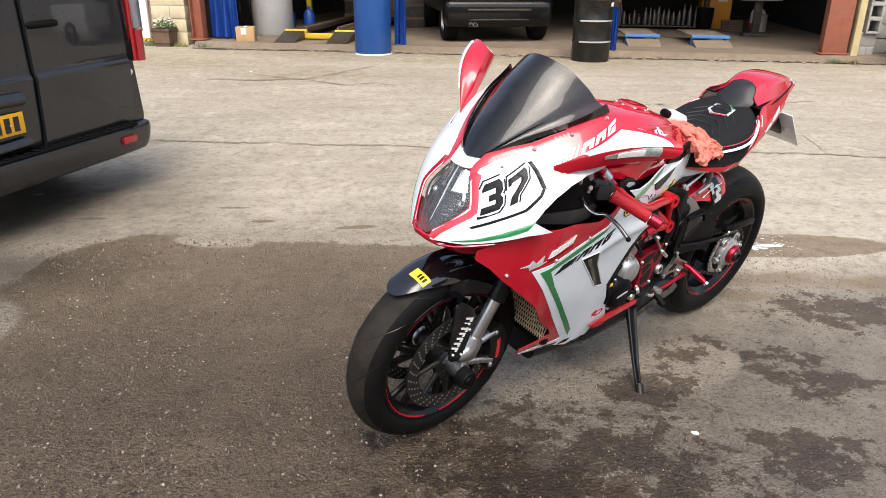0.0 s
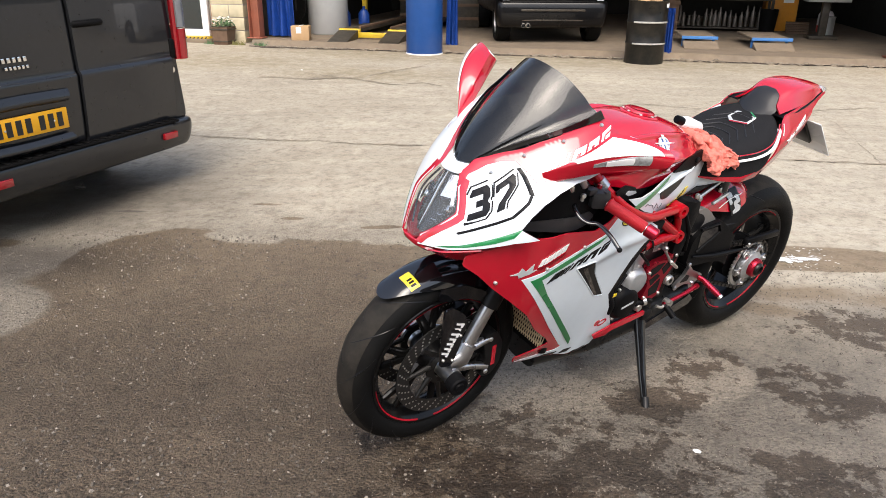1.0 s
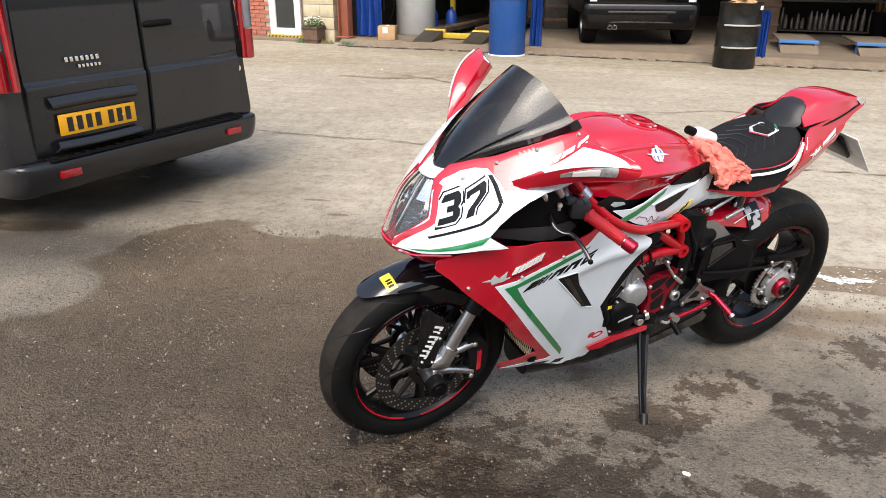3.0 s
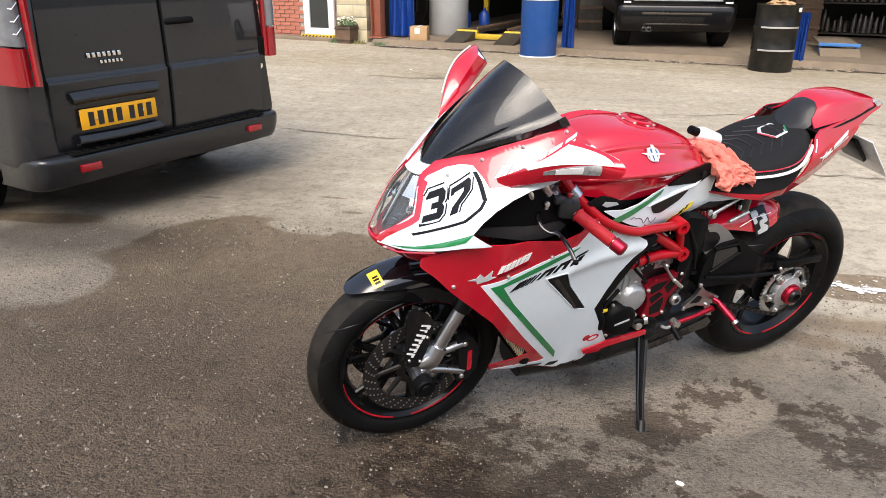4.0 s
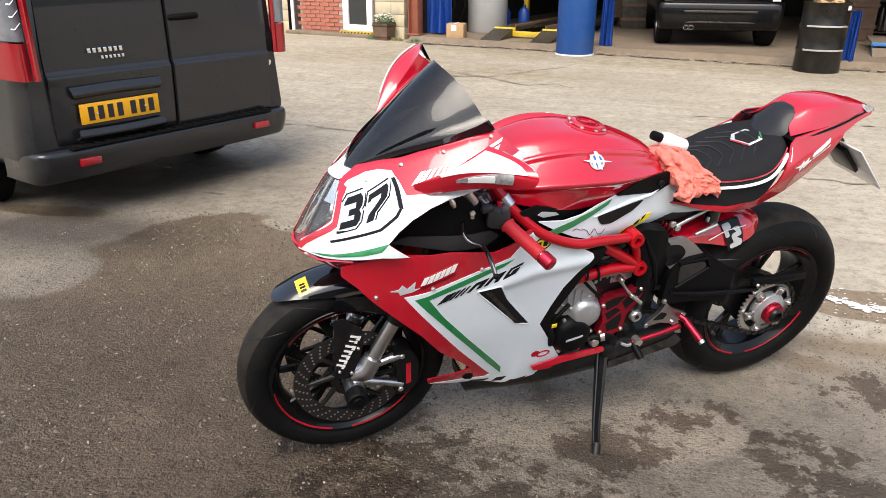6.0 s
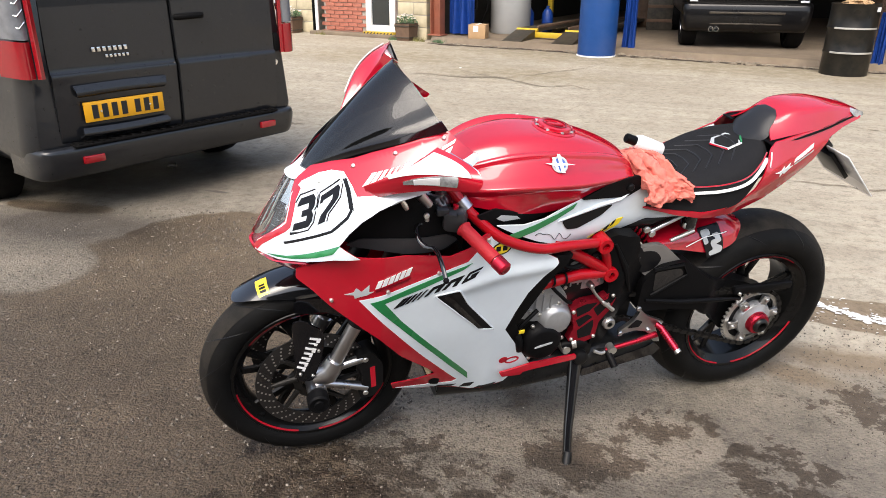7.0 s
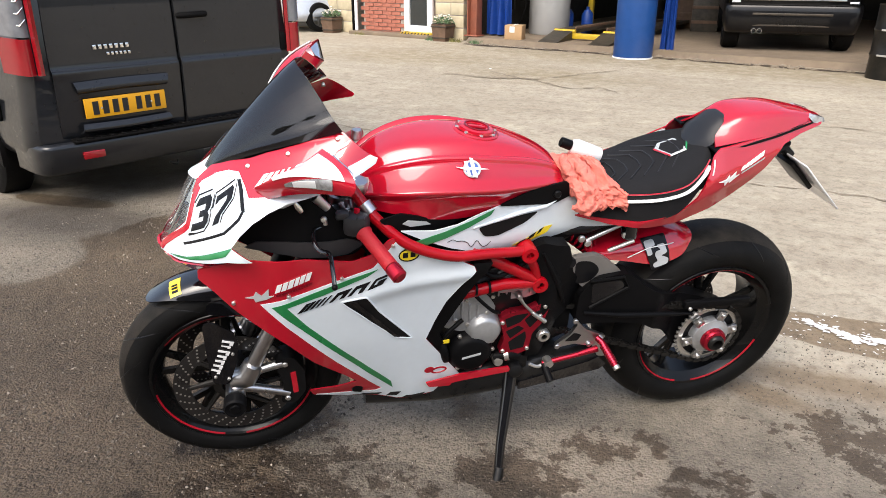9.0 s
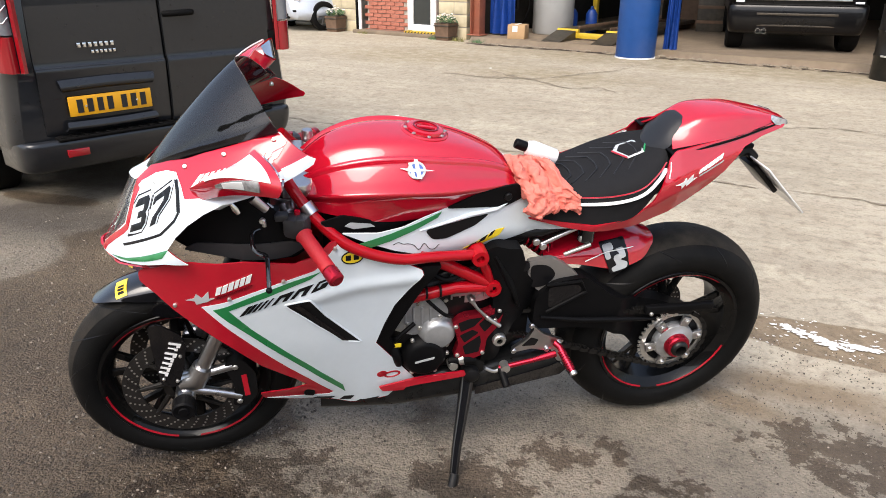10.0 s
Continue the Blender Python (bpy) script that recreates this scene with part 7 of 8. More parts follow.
part("tank_pad", skin([[(0.655, y, 0.956 - 3 * y * y) for y in (-0.02, 0, 0.02)], [(0.60, y, 0.934 - 3 * y * y) for y in (-0.045, 0, 0.045)], [(0.55, y, 0.894 - 3 * y * y) for y in (-0.03, 0, 0.03)]], 4, 4, 0.003), M_carbon, tank)

# ---- white side panel ----
SIDE = [(0.985, 0.842), (0.90, 0.822), (0.84, 0.824), (0.79, 0.838), (0.735, 0.850), (0.65, 0.853), (0.585, 0.842), (0.524, 0.868), (0.494, 0.822), (0.452, 0.782), (0.394, 0.760), (0.30, 0.752), (0.30, 0.742), (0.405, 0.735), (0.507, 0.725), (0.575, 0.714), (0.62, 0.692), (0.674, 0.706), (0.742, 0.716), (0.859, 0.765), (0.926, 0.803)]
for s in (1, -1):
    sp = part("side_panel", sheet(SIDE, Y_side, 0.004, r=0.006, cell=0.024, side=s), M_white, bike, "white side panel with green stripe")
    decal("green_stripe", [(0.945, 0.806), (0.87, 0.815), (0.806, 0.828), (0.745, 0.846), (0.755, 0.832), (0.812, 0.811), (0.87, 0.796), (0.918, 0.790)], Y_side, M_green, sp, side=s)
    decal("dark_insert", [(0.786, 0.803), (0.672, 0.812), (0.618, 0.812), (0.656, 0.788), (0.73, 0.769), (0.767, 0.775)], Y_side, M_decalblk, sp, r=0.01, side=s)
    part("insert_lip", tube(B_(), [(x, s * (Y_side(x, z) + 0.002), z) for x, z in ((0.80, 0.806), (0.672, 0.820), (0.600, 0.822), (0.57, 0.832))], [0.002, 0.006, 0.006, 0.002], 8), M_white, sp)
    kp = part("knee_panel", sheet([(0.735, 0.852), (0.648, 0.878), (0.545, 0.880), (0.510, 0.845), (0.575, 0.824), (0.644, 0.836)], lambda x, z: Y_side(x, z) + 0.004, 0.006, r=0.01, side=s), M_bkmatt, bike, "black knee panel")
    bolt((0.572, s * (Y_side(0.572, 0.85) + 0.008), 0.852), kp, 0.010, (0, s, 0), M_bkmetal)
    decal("yellow_sticker", [(0.682, 0.722), (0.592, 0.762), (0.572, 0.762), (0.585, 0.745), (0.655, 0.716)], Y_side, M_decalyel, sp, side=s, label="yellow sticker")
    word_bars((0.672, 0.720), (-0.075, 0.034), (-0.004, 0.010), lambda x, z: Y_side(x, z) + 0.0012, M_decalblk, sp, (1, 1, 0.6), gap=0.5, side=s)
    # signature as a thin scribble line
    pts = [(0.865 - 0.013 * k, 0.783 - 0.004 * k + 0.010 * math.sin(k * 2.3) + (0.014 if k == 2 else 0)) for k in range(10)]
    part("signature", tube(B_(), spline([(x, s * (Y_side(x, z) + 0.001), z) for x, z in pts], 4), 0.0008, 5), M_decalblk, sp)

# ---- seat ----
SEAT = [
    [(0.515, 0, 0.842), (0.515, 0.05, 0.838), (0.512, 0.075, 0.822), (0.51, 0.082, 0.772)],
    [(0.43, 0, 0.846), (0.43, 0.075, 0.842), (0.43, 0.108, 0.824), (0.43, 0.116, 0.766)],
    [(0.34, 0, 0.862), (0.34, 0.095, 0.858), (0.34, 0.135, 0.836), (0.34, 0.143, 0.766)],
    [(0.25, 0, 0.890), (0.25, 0.105, 0.886), (0.25, 0.148, 0.860), (0.25, 0.152, 0.788)],
    [(0.185, 0, 0.916), (0.185, 0.09, 0.912), (0.188, 0.132, 0.885), (0.19, 0.134, 0.840)],
    [(0.145, 0, 0.936), (0.145, 0.06, 0.932), (0.148, 0.098, 0.905), (0.15, 0.10, 0.870)],
]
seat = part("seat", skin([full(r_) for r_ in SEAT], 5, 6, 0.012), M_seat, bike, "black quilted suede rider seat with white piping")


def seat_z(x, y):
    zc = lerp_table(x, (0.145, 0.185, 0.25, 0.34, 0.43, 0.515), (0.936, 0.916, 0.890, 0.862, 0.846, 0.842))
    return zc - 0.5 * y * y


for k in range(6):
    a = 0.20 + 0.035 * k
    w = 0.085 - 0.004 * k
    part("quilt_seam", tube(B_(), [(a + 0.05, -w, seat_z(a + 0.05, w)), (a + 0.005, -0.035, seat_z(a, 0.035)), (a, 0, seat_z(a, 0)), (a + 0.005, 0.035, seat_z(a, 0.035)), (a + 0.05, w, seat_z(a + 0.05, w))], 0.0022, 6), M_vinyl, seat)
for s in (1, -1):
    for off, mat_, nm in ((0.0, M_decalwhite, "white_piping"), (0.016, M_red, "red_piping")):
        pts = [(0.47, 0.098, 0.818), (0.38, 0.128, 0.822), (0.30, 0.149, 0.832), (0.235, 0.152, 0.850), (0.19, 0.136, 0.880), (0.165, 0.118, 0.902)]
        part(nm, tube(B_(), spline([(x, s * (y - off * 0.3), z + off) for x, y, z in pts], 5), 0.0075 if off == 0 else 0.002, 8, ell=0.5 if off == 0 else 1), mat_, seat)
lg = part("seat_logo", plate(B_(), [(0.245, -0.012), (0.23, 0.03), (0.195, 0.028), (0.178, 0.0), (0.195, -0.028), (0.228, -0.03)], 0.002, "XY", 0), M_decalgrey, seat, "silver seat emblem", m=pose(0, 0, 0.0) @ Matrix.Translation((0, 0, 0.985)) @ Matrix.Rotation(radians(19), 4, "Y") @ Matrix.Translation((0.012, 0, -0.006)) @ Matrix.Translation((0.21, 0, 0)) @ Matrix.Diagonal((1.3, 1.35, 1, 1)) @ Matrix.Translation((-0.21, 0, 0)))
part("logo_field", plate(B_(), [(0.236, -0.008), (0.225, 0.024), (0.198, 0.022), (0.184, 0.0), (0.198, -0.022), (0.224, -0.024)], 0.0016, "XY", 0.0014), M_seat, lg)
for a, b_, mt in (((0.245, -0.012), (0.230, 0.030), M_red), ((0.230, 0.030), (0.195, 0.028), M_decalwhite), ((0.195, 0.028), (0.178, 0.0), M_green)):
    part("emblem_edge", tube(B_(), [(*a, 0.002), (*b_, 0.002)], 0.0022, 6), mt, lg)

# ---- tail ----
TAILS = [(0.515, 0.776), (0.46, 0.772), (0.42, 0.770), (0.34, 0.769), (0.25, 0.786), (0.198, 0.828), (0.172, 0.885), (0.158, 0.928), (0.140, 0.946), (0.05, 0.956), (-0.04, 0.966), (-0.11, 0.977), (-0.175, 0.984), (-0.200, 0.980), (-0.195, 0.969), (-0.12, 0.956), (-0.062, 0.938), (-0.032, 0.905), (0.02, 0.850), (0.08, 0.808), (0.135, 0.778), (0.225, 0.755), (0.31, 0.748), (0.42, 0.756), (0.50, 0.77)]
for s in (1, -1):
    ts = part("tail_side", sheet(TAILS, Y_tail, 0.005, r=0.006, cell=0.014, side=s), M_red, bike, "red tail side panel with white lettering bars")
    word_bars((0.080, 0.890), (-0.074, 0.031), (-0.002, 0.010), Y_tail, M_decalwhite, ts, (1, 1, 1, 0.8, 0.9, 1), side=s)
    word_bars((0.076, 0.882), (-0.070, 0.029), (-0.001, 0.004), Y_tail, M_decalgrey, ts, (1, 1, 1, 1, 1, 1, 1, 0.6, 1, 1, 1, 1), side=s)
    decal("winged_mark", [(0.146, 0.868), (0.124, 0.874), (0.118, 0.886), (0.112, 0.877), (0.096, 0.892), (0.096, 0.878), (0.082, 0.882), (0.100, 0.870), (0.112, 0.862), (0.116, 0.868), (0.126, 0.856), (0.128, 0.866)], Y_tail, M_decalwhite, ts, side=s)
    # pale highlight along the panel's front edge, laid on as a white strip
    decal("edge_highlight", strip([(0.158, 0.922), (0.159, 0.905), (0.164, 0.886)], 0.0024), Y_tail, M_decalwhite, ts, side=s)
    part("tail_lamp", sheet([(-0.150, 0.990), (-0.160, 0.998), (-0.205, 0.985), (-0.209, 0.974), (-0.19, 0.972), (-0.165, 0.978)], lambda x, z: 0.056 + 0.25 * (x + 0.15) - 0.5 * max(0, z - 0.98), 0.012, r=0.003, side=s), M_indicator, bike, "clear tail lamp")
COWL = [
    [(0.096, 0, 0.990), (0.098, 0.036, 0.989), (0.112, 0.050, 0.978), (0.132, 0.062, 0.958), (0.142, 0.088, 0.938)],
    [(0.05, 0, 1.010), (0.05, 0.048, 1.007), (0.05, 0.061, 1.000), (0.05, 0.070, 0.985), (0.05, 0.087, 0.954)],
    [(-0.04, 0, 1.015), (-0.04, 0.047, 1.011), (-0.04, 0.058, 1.004), (-0.04, 0.065, 0.990), (-0.04, 0.077, 0.964)],
    [(-0.11, 0, 1.005), (-0.11, 0.037, 1.002), (-0.11, 0.046, 0.997), (-0.11, 0.052, 0.988), (-0.11, 0.060, 0.975)],
    [(-0.165, 0, 0.993), (-0.165, 0.024, 0.991), (-0.165, 0.033, 0.988), (-0.165, 0.038, 0.985), (-0.165, 0.043, 0.981)],
    [(-0.205, 0, 0.980), (-0.205, 0.014, 0.979), (-0.205, 0.022, 0.978), (-0.205, 0.028, 0.976), (-0.205, 0.032, 0.974)],
]
cw = part("seat_cowl", skin([full(r_) for r_ in COWL], 5, 6, 0.005), M_red, bike, "red seat cowl over the tail", angle=50)
part("bump_pad", skin([full([(0.166, 0, 0.916), (0.164, 0.026, 0.915), (0.157, 0.044, 0.912)]), full([(0.146, 0, 0.942), (0.144, 0.038, 0.940), (0.132, 0.066, 0.936)]), full([(0.130, 0, 0.964), (0.128, 0.030, 0.962), (0.118, 0.052, 0.958)]), full([(0.108, 0, 0.984), (0.106, 0.026, 0.983), (0.102, 0.042, 0.978)]), full([(0.088, 0, 0.992), (0.089, 0.020, 0.991), (0.094, 0.032, 0.987)])], 5, 5, 0.010), M_vinyl, cw, "black back pad")
for s in (1, -1):
    rows = [[(x, s * a, z - 0.001), (x, s * (a + b) / 2, z - 0.001), (x, s * b, z - 0.002)] for x, a, b, z in ((0.15, 0.072, 0.112, 0.938), (0.05, 0.080, 0.104, 0.953), (-0.04, 0.070, 0.086, 0.963), (-0.11, 0.052, 0.068, 0.974), (-0.17, 0.036, 0.050, 0.981))]
    part("tail_ledge", skin(rows, 3, 4, 0.004), M_bkmatt, cw)
for s in (1, -1):
    part("cowl_seam", tube(B_(), [(0.135, s * 0.087, 0.939), (0.05, s * 0.089, 0.953), (-0.04, s * 0.079, 0.963), (-0.11, s * 0.062, 0.974), (-0.165, s * 0.045, 0.980)], 0.0018, 6), M_bkmatt, cw)
part("tail_underside", loft(B_(), [rounded(0.085, 0.78, 0.90, 0.03, 0.2, 3), rounded(0.075, 0.83, 0.93, 0.03, 0.05, 3), rounded(0.055, 0.905, 0.955, 0.02, -0.05, 3), rounded(0.028, 0.955, 0.972, 0.008, -0.16, 3)]), M_bkmatt, bike)
# plate holder
ph = part("plate_holder", tube(B_(), [(-0.03, 0, 0.885), (-0.09, 0, 0.875), (-0.14, 0, 0.885), (-0.17, 0, 0.86)], [0.03, 0.022, 0.016, 0.014], 8), M_bkmetal, bike, "black tail tidy with number plate")
mp = Matrix.Translation((-0.225, 0, 0.800)) @ Matrix.Rotation(radians(47), 4, "Y")
part("number_plate", box(B_(), (0, 0, 0), (0.005, 0.20, 0.21), 0.002, mp), M_decalwhite, ph, "pale number plate seen from behind its edge")
part("plate_bracket", box(B_(), (0.012, 0, 0.03), (0.014, 0.09, 0.12), 0.003, mp), M_bkmetal, ph)
part("plate_lamp", box(B_(), (-0.125, 0, 0.905), (0.035, 0.05, 0.014), 0.004), M_bkmatt, ph)
for s in (1, -1):
    bolt((-0.10, s * 0.024, 0.876), ph, 0.005, (0, s, 0))

# ---- frame ----
for s in (1, -1):
    fr = part("frame_rail", tube(B_(), spline([(1.10, s * 0.120, 0.945), (1.075, s * 0.145, 0.908), (1.03, s * 0.183, 0.855), (0.962, s * 0.212, 0.802), (0.86, s * 0.205, 0.756), (0.76, s * 0.180, 0.737), (0.645, s * 0.150, 0.714)], 6), 0.0132, 16), M_frame, bike, "red tubular frame rail")
    tubes = (((0.80, 0.158, 0.737), (0.70, 0.148, 0.675), (0.603, 0.138, 0.612)), ((0.603, 0.14, 0.608), (0.70, 0.148, 0.618), (0.83, 0.14, 0.59)), ((0.765, 0.155, 0.730), (0.785, 0.148, 0.66), (0.80, 0.14, 0.60)), ((0.645, 0.15, 0.708), (0.62, 0.145, 0.66), (0.605, 0.14, 0.615)))
    for k, q in enumerate(tubes):
        part("frame_tube", tube(B_(), [(x, s * y, z) for x, y, z in q], 0.0155 if k < 2 else 0.012, 14), M_frame, fr)
    for x, z, y in ((0.645, 0.712, 0.16), (0.60, 0.605, 0.145)):
        part("frame_boss", lathe(B_(), [(0.010, y + 0.012), (0.021, y + 0.012), (0.023, y), (0.023, y - 0.04), (0.010, y - 0.04)], 24, "Y", (x, 0, z), close=True), M_frame, fr, m=Matrix() if s > 0 else Matrix.Scale(-1, 4, (0, 1, 0)))
    part("rail_sleeve", tube(B_(), [(1.058, s * 0.159, 0.888), (1.043, s * 0.172, 0.870)], 0.0175, 16), M_alloy, fr)
    for x in (0.775, 0.74):
        part("cable_tie", lathe(B_(), [(0.0158, -0.003), (0.018, -0.003), (0.018, 0.003), (0.0158, 0.003)], 14, "X", (x, s * 0.148, 0.612), close=True), M_bkmatt, fr)

# ---- engine ----
en = part("engine", loft(B_(), [rounded(0.13, 0.33, 0.50, 0.04, 0.90, 4), rounded(0.125, 0.31, 0.62, 0.05, 0.80, 4), rounded(0.12, 0.31, 0.66, 0.05, 0.68, 4), rounded(0.105, 0.33, 0.60, 0.05, 0.56, 4), rounded(0.09, 0.36, 0.52, 0.04, 0.47, 4)]), M_bkmetal, bike, "three-cylinder engine with grey and black covers")
part("airbox", loft(B_(), [rounded(0.10, 0.60, 0.86, 0.05, 1.02, 4), rounded(0.125, 0.60, 0.84, 0.05, 0.86, 4), rounded(0.11, 0.62, 0.84, 0.05, 0.7, 4), rounded(0.08, 0.68, 0.82, 0.04, 0.5, 4)]), M_bkmatt, bike)
for s in (1, -1):
    SC_ = Matrix() if s > 0 else Matrix.Scale(-1, 4, (0, 1, 0))
    part("cylinder_cover", sheet([(0.87, 0.555), (0.79, 0.585), (0.735, 0.575), (0.705, 0.53), (0.73, 0.475), (0.80, 0.46), (0.865, 0.49)], lambda x, z: 0.128, 0.03, r=0.015, side=s), M_grey_cast, en)
    gc = part("alternator_cover", lathe(B_(), [(0, 0.150), (0.034, 0.150), (0.040, 0.147), (0.048, 0.135), (0.054, 0.12), (0.054, 0.10), (0, 0.10)], 36, "Y", (0.735, 0, 0.462)), M_grey_cast, en, m=SC_)
    for k in range(5):
        a = k * 1.257 + 0.4
        bolt((0.735 + 0.053 * math.cos(a), s * 0.128, 0.462 + 0.053 * math.sin(a)), gc, 0.0065, (0, s, 0)) if s > 0 else None
    cc = part("clutch_cover", lathe(B_(), [(0, 0.158), (0.044, 0.158), (0.05, 0.155), (0.06, 0.142), (0.066, 0.125), (0.066, 0.10), (0, 0.10)], 40, "Y", (0.772, 0, 0.395)), M_bkmatt, en, m=SC_)
    part("cover_badge", plate(B_(), [(0.80, 0.388), (0.748, 0.398), (0.747, 0.404), (0.799, 0.394)], 0.002, "XZ", 0.159), M_decalgrey, cc)
    for k in range(6):
        a = k * 1.047
        bolt((0.772 + 0.064 * math.cos(a), s * 0.137, 0.395 + 0.064 * math.sin(a)), cc, 0.006, (0, s, 0)) if s > 0 else None
    if s > 0:
        rc = part("sprocket_cover", sheet([(0.700, 0.505), (0.672, 0.520), (0.615, 0.525), (0.573, 0.545), (0.562, 0.52), (0.572, 0.48), (0.602, 0.44), (0.606, 0.385), (0.640, 0.372), (0.692, 0.385), (0.680, 0.43), (0.690, 0.47)], lambda x, z: 0.146, 0.022, r=0.008), M_redano, en, "red anodised slotted sprocket cover")
        for q in ([(0.684, 0.500), (0.655, 0.510), (0.618, 0.512), (0.640, 0.485), (0.676, 0.470)], [(0.628, 0.490), (0.606, 0.512), (0.582, 0.520), (0.586, 0.492), (0.610, 0.462)], [(0.678, 0.458), (0.644, 0.474), (0.626, 0.462), (0.664, 0.432)], [(0.668, 0.420), (0.622, 0.452), (0.618, 0.430), (0.622, 0.396), (0.660, 0.390)]):
            part("slot", sheet(q, lambda x, z: 0.147, 0.01, r=0.004), M_decalblk, rc)
        for x, z in ((0.690, 0.49), (0.575, 0.53), (0.612, 0.392), (0.682, 0.392), (0.585, 0.50)):
            bolt((x, 0.148, z), rc, 0.006, (0, 1, 0))
        part("breather_hose", tube(B_(), spline([(0.86, 0.13, 0.46), (0.85, 0.15, 0.42), (0.84, 0.14, 0.38)], 5), 0.012, 10), M_bkmatt, en)
        part("drain_plug", lathe(B_(), [(0, 0.15), (0.012, 0.15), (0.015, 0.14), (0.015, 0.12)], 16, "Y", (0.69, 0, 0.352)), M_bolt, en)
        uc = part("upper_casting", sheet([(0.735, 0.605), (0.70, 0.625), (0.62, 0.625), (0.585, 0.600), (0.578, 0.56), (0.62, 0.545), (0.70, 0.545), (0.735, 0.565)], lambda x, z: 0.118, 0.06, r=0.014), M_grey_cast, en, "grey cast cylinder head side")
        for x, z in ((0.722, 0.595), (0.668, 0.612), (0.60, 0.595), (0.64, 0.555), (0.715, 0.56), (0.79, 0.565), (0.84, 0.53), (0.815, 0.50)):
            bolt((x, 0.131 if x > 0.74 else 0.120, z), uc, 0.0065, (0, 1, 0))
        for k in range(5):
            part("casting_rib", box(B_(), (0.70 - 0.022 * k, 0.119, 0.585 + 0.004 * (k % 2)), (0.005, 0.008, 0.05), 0.002), M_grey_cast, uc)
            part("cover_rib", box(B_(), (0.845 - 0.022 * k, 0.129, 0.535 - 0.004 * k), (0.006, 0.008, 0.055), 0.002), M_grey_cast, uc)
        for pts, r_ in (([(0.76, 0.14, 0.66), (0.72, 0.15, 0.645), (0.67, 0.14, 0.66), (0.62, 0.13, 0.68)], 0.007), ([(0.86, 0.13, 0.60), (0.82, 0.145, 0.63), (0.79, 0.13, 0.68)], 0.009), ([(0.70, 0.14, 0.52), (0.73, 0.155, 0.545), (0.78, 0.145, 0.60), (0.80, 0.13, 0.66)], 0.005), ([(0.86, 0.135, 0.43), (0.845, 0.15, 0.475), (0.80, 0.14, 0.51)], 0.006), ([(0.70, 0.13, 0.36), (0.66, 0.14, 0.37), (0.63, 0.135, 0.36)], 0.014)):
            part("hose", tube(B_(), spline(pts, 5), r_, 10), M_bkmatt, en)
        part("hose_clip", tube(B_(), [(0.672, 0.137, 0.367), (0.660, 0.140, 0.370)], 0.0165, 14), M_bolt, en)
        part("yellow_tag", box(B_(), (0.845, 0.152, 0.452), (0.018, 0.003, 0.012), 0.001), M_decalyel, en)
        part("starter", box(B_(), (0.66, 0.10, 0.60), (0.10, 0.05, 0.07), 0.015), M_grey_cast, en)
        part("selector_arm", tube(B_(), [(0.655, 0.150, 0.575), (0.640, 0.156, 0.552), (0.612, 0.156, 0.520)], [0.006, 0.004, 0.005], 12), M_alloy, en)
        part("selector_rod", tube(B_(), [(0.612, 0.16, 0.52), (0.575, 0.162, 0.49)], 0.006, 10), M_bolt, en)
        part("selector_knob", lathe(B_(), [(0, 0.163), (0.006, 0.162), (0.009, 0.156), (0.009, 0.14)], 16, "Y", (0.655, 0, 0.578)), M_alloy, en)

# ---- pivot plates, swingarm, rear ----
for s in (1, -1):
    pv = part("pivot_plate", sheet([(0.640, 0.705), (0.60, 0.728), (0.530, 0.716), (0.512, 0.66), (0.500, 0.620), (0.465, 0.576), (0.458, 0.515), (0.500, 0.478), (0.525, 0.460), (0.541, 0.422), (0.566, 0.345), (0.610, 0.345), (0.604, 0.42), (0.592, 0.47), (0.594, 0.55), (0.598, 0.61), (0.618, 0.66)], lambda x, z: 0.152 - 0.22 * abs(x - 0.56) - 0.30 * max(0, 0.56 - x - 0.4 * (z - 0.56)), 0.045, r=0.008, side=s), M_bkmatt, bike, "matt black frame pivot plate")
    part("pivot_crease", tube(B_(), [(0.60, s * 0.146, 0.70), (0.556, s * 0.150, 0.62), (0.520, s * 0.140, 0.53)], [0.004, 0.010, 0.004], 8), M_bkmatt, pv)
    part("pivot_bolt", lathe(B_(), [(0.008, 0.152), (0.016, 0.152), (0.019, 0.148), (0.019, 0.13)], 20, "Y", (0.566, 0, 0.427)), M_bolt, pv, m=Matrix() if s > 0 else Matrix.Scale(-1, 4, (0, 1, 0)))
    part("plate_hole", lathe(B_(), [(0, 0.140), (0.013, 0.140), (0.015, 0.136), (0.015, 0.13)], 20, "Y", (0.515, 0, 0.655)), M_decalblk, pv, m=Matrix() if s > 0 else Matrix.Scale(-1, 4, (0, 1, 0)))
sw = part("swingarm", sheet([(0.47, 0.545), (0.42, 0.590), (0.335, 0.598), (0.305, 0.575), (0.25, 0.53), (0.15, 0.480), (0.05, 0.45), (-0.06, 0.40), (-0.075, 0.33), (-0.04, 0.265), (0.02, 0.252), (0.10, 0.275), (0.17, 0.36), (0.26, 0.415), (0.34, 0.43), (0.47, 0.44)], lambda x, z: 0.128 - 0.050 * min(1.0, max(0.0, (0.22 - x) / 0.09)), 0.05, r=0.02), M_bkmatt, bike, "single-sided black swingarm", angle=50)
part("swingarm_recess", sheet([(0.438, 0.575), (0.352, 0.578), (0.338, 0.553), (0.43, 0.505)], lambda x, z: 0.1295, 0.006, r=0.012), M_bkgloss, sw)
part("recess_lip", tube(B_(), [(x, 0.130, z) for x, z in ((0.445, 0.584), (0.348, 0.588), (0.328, 0.552), (0.435, 0.495))], 0.005, 8), M_bkmatt, sw)
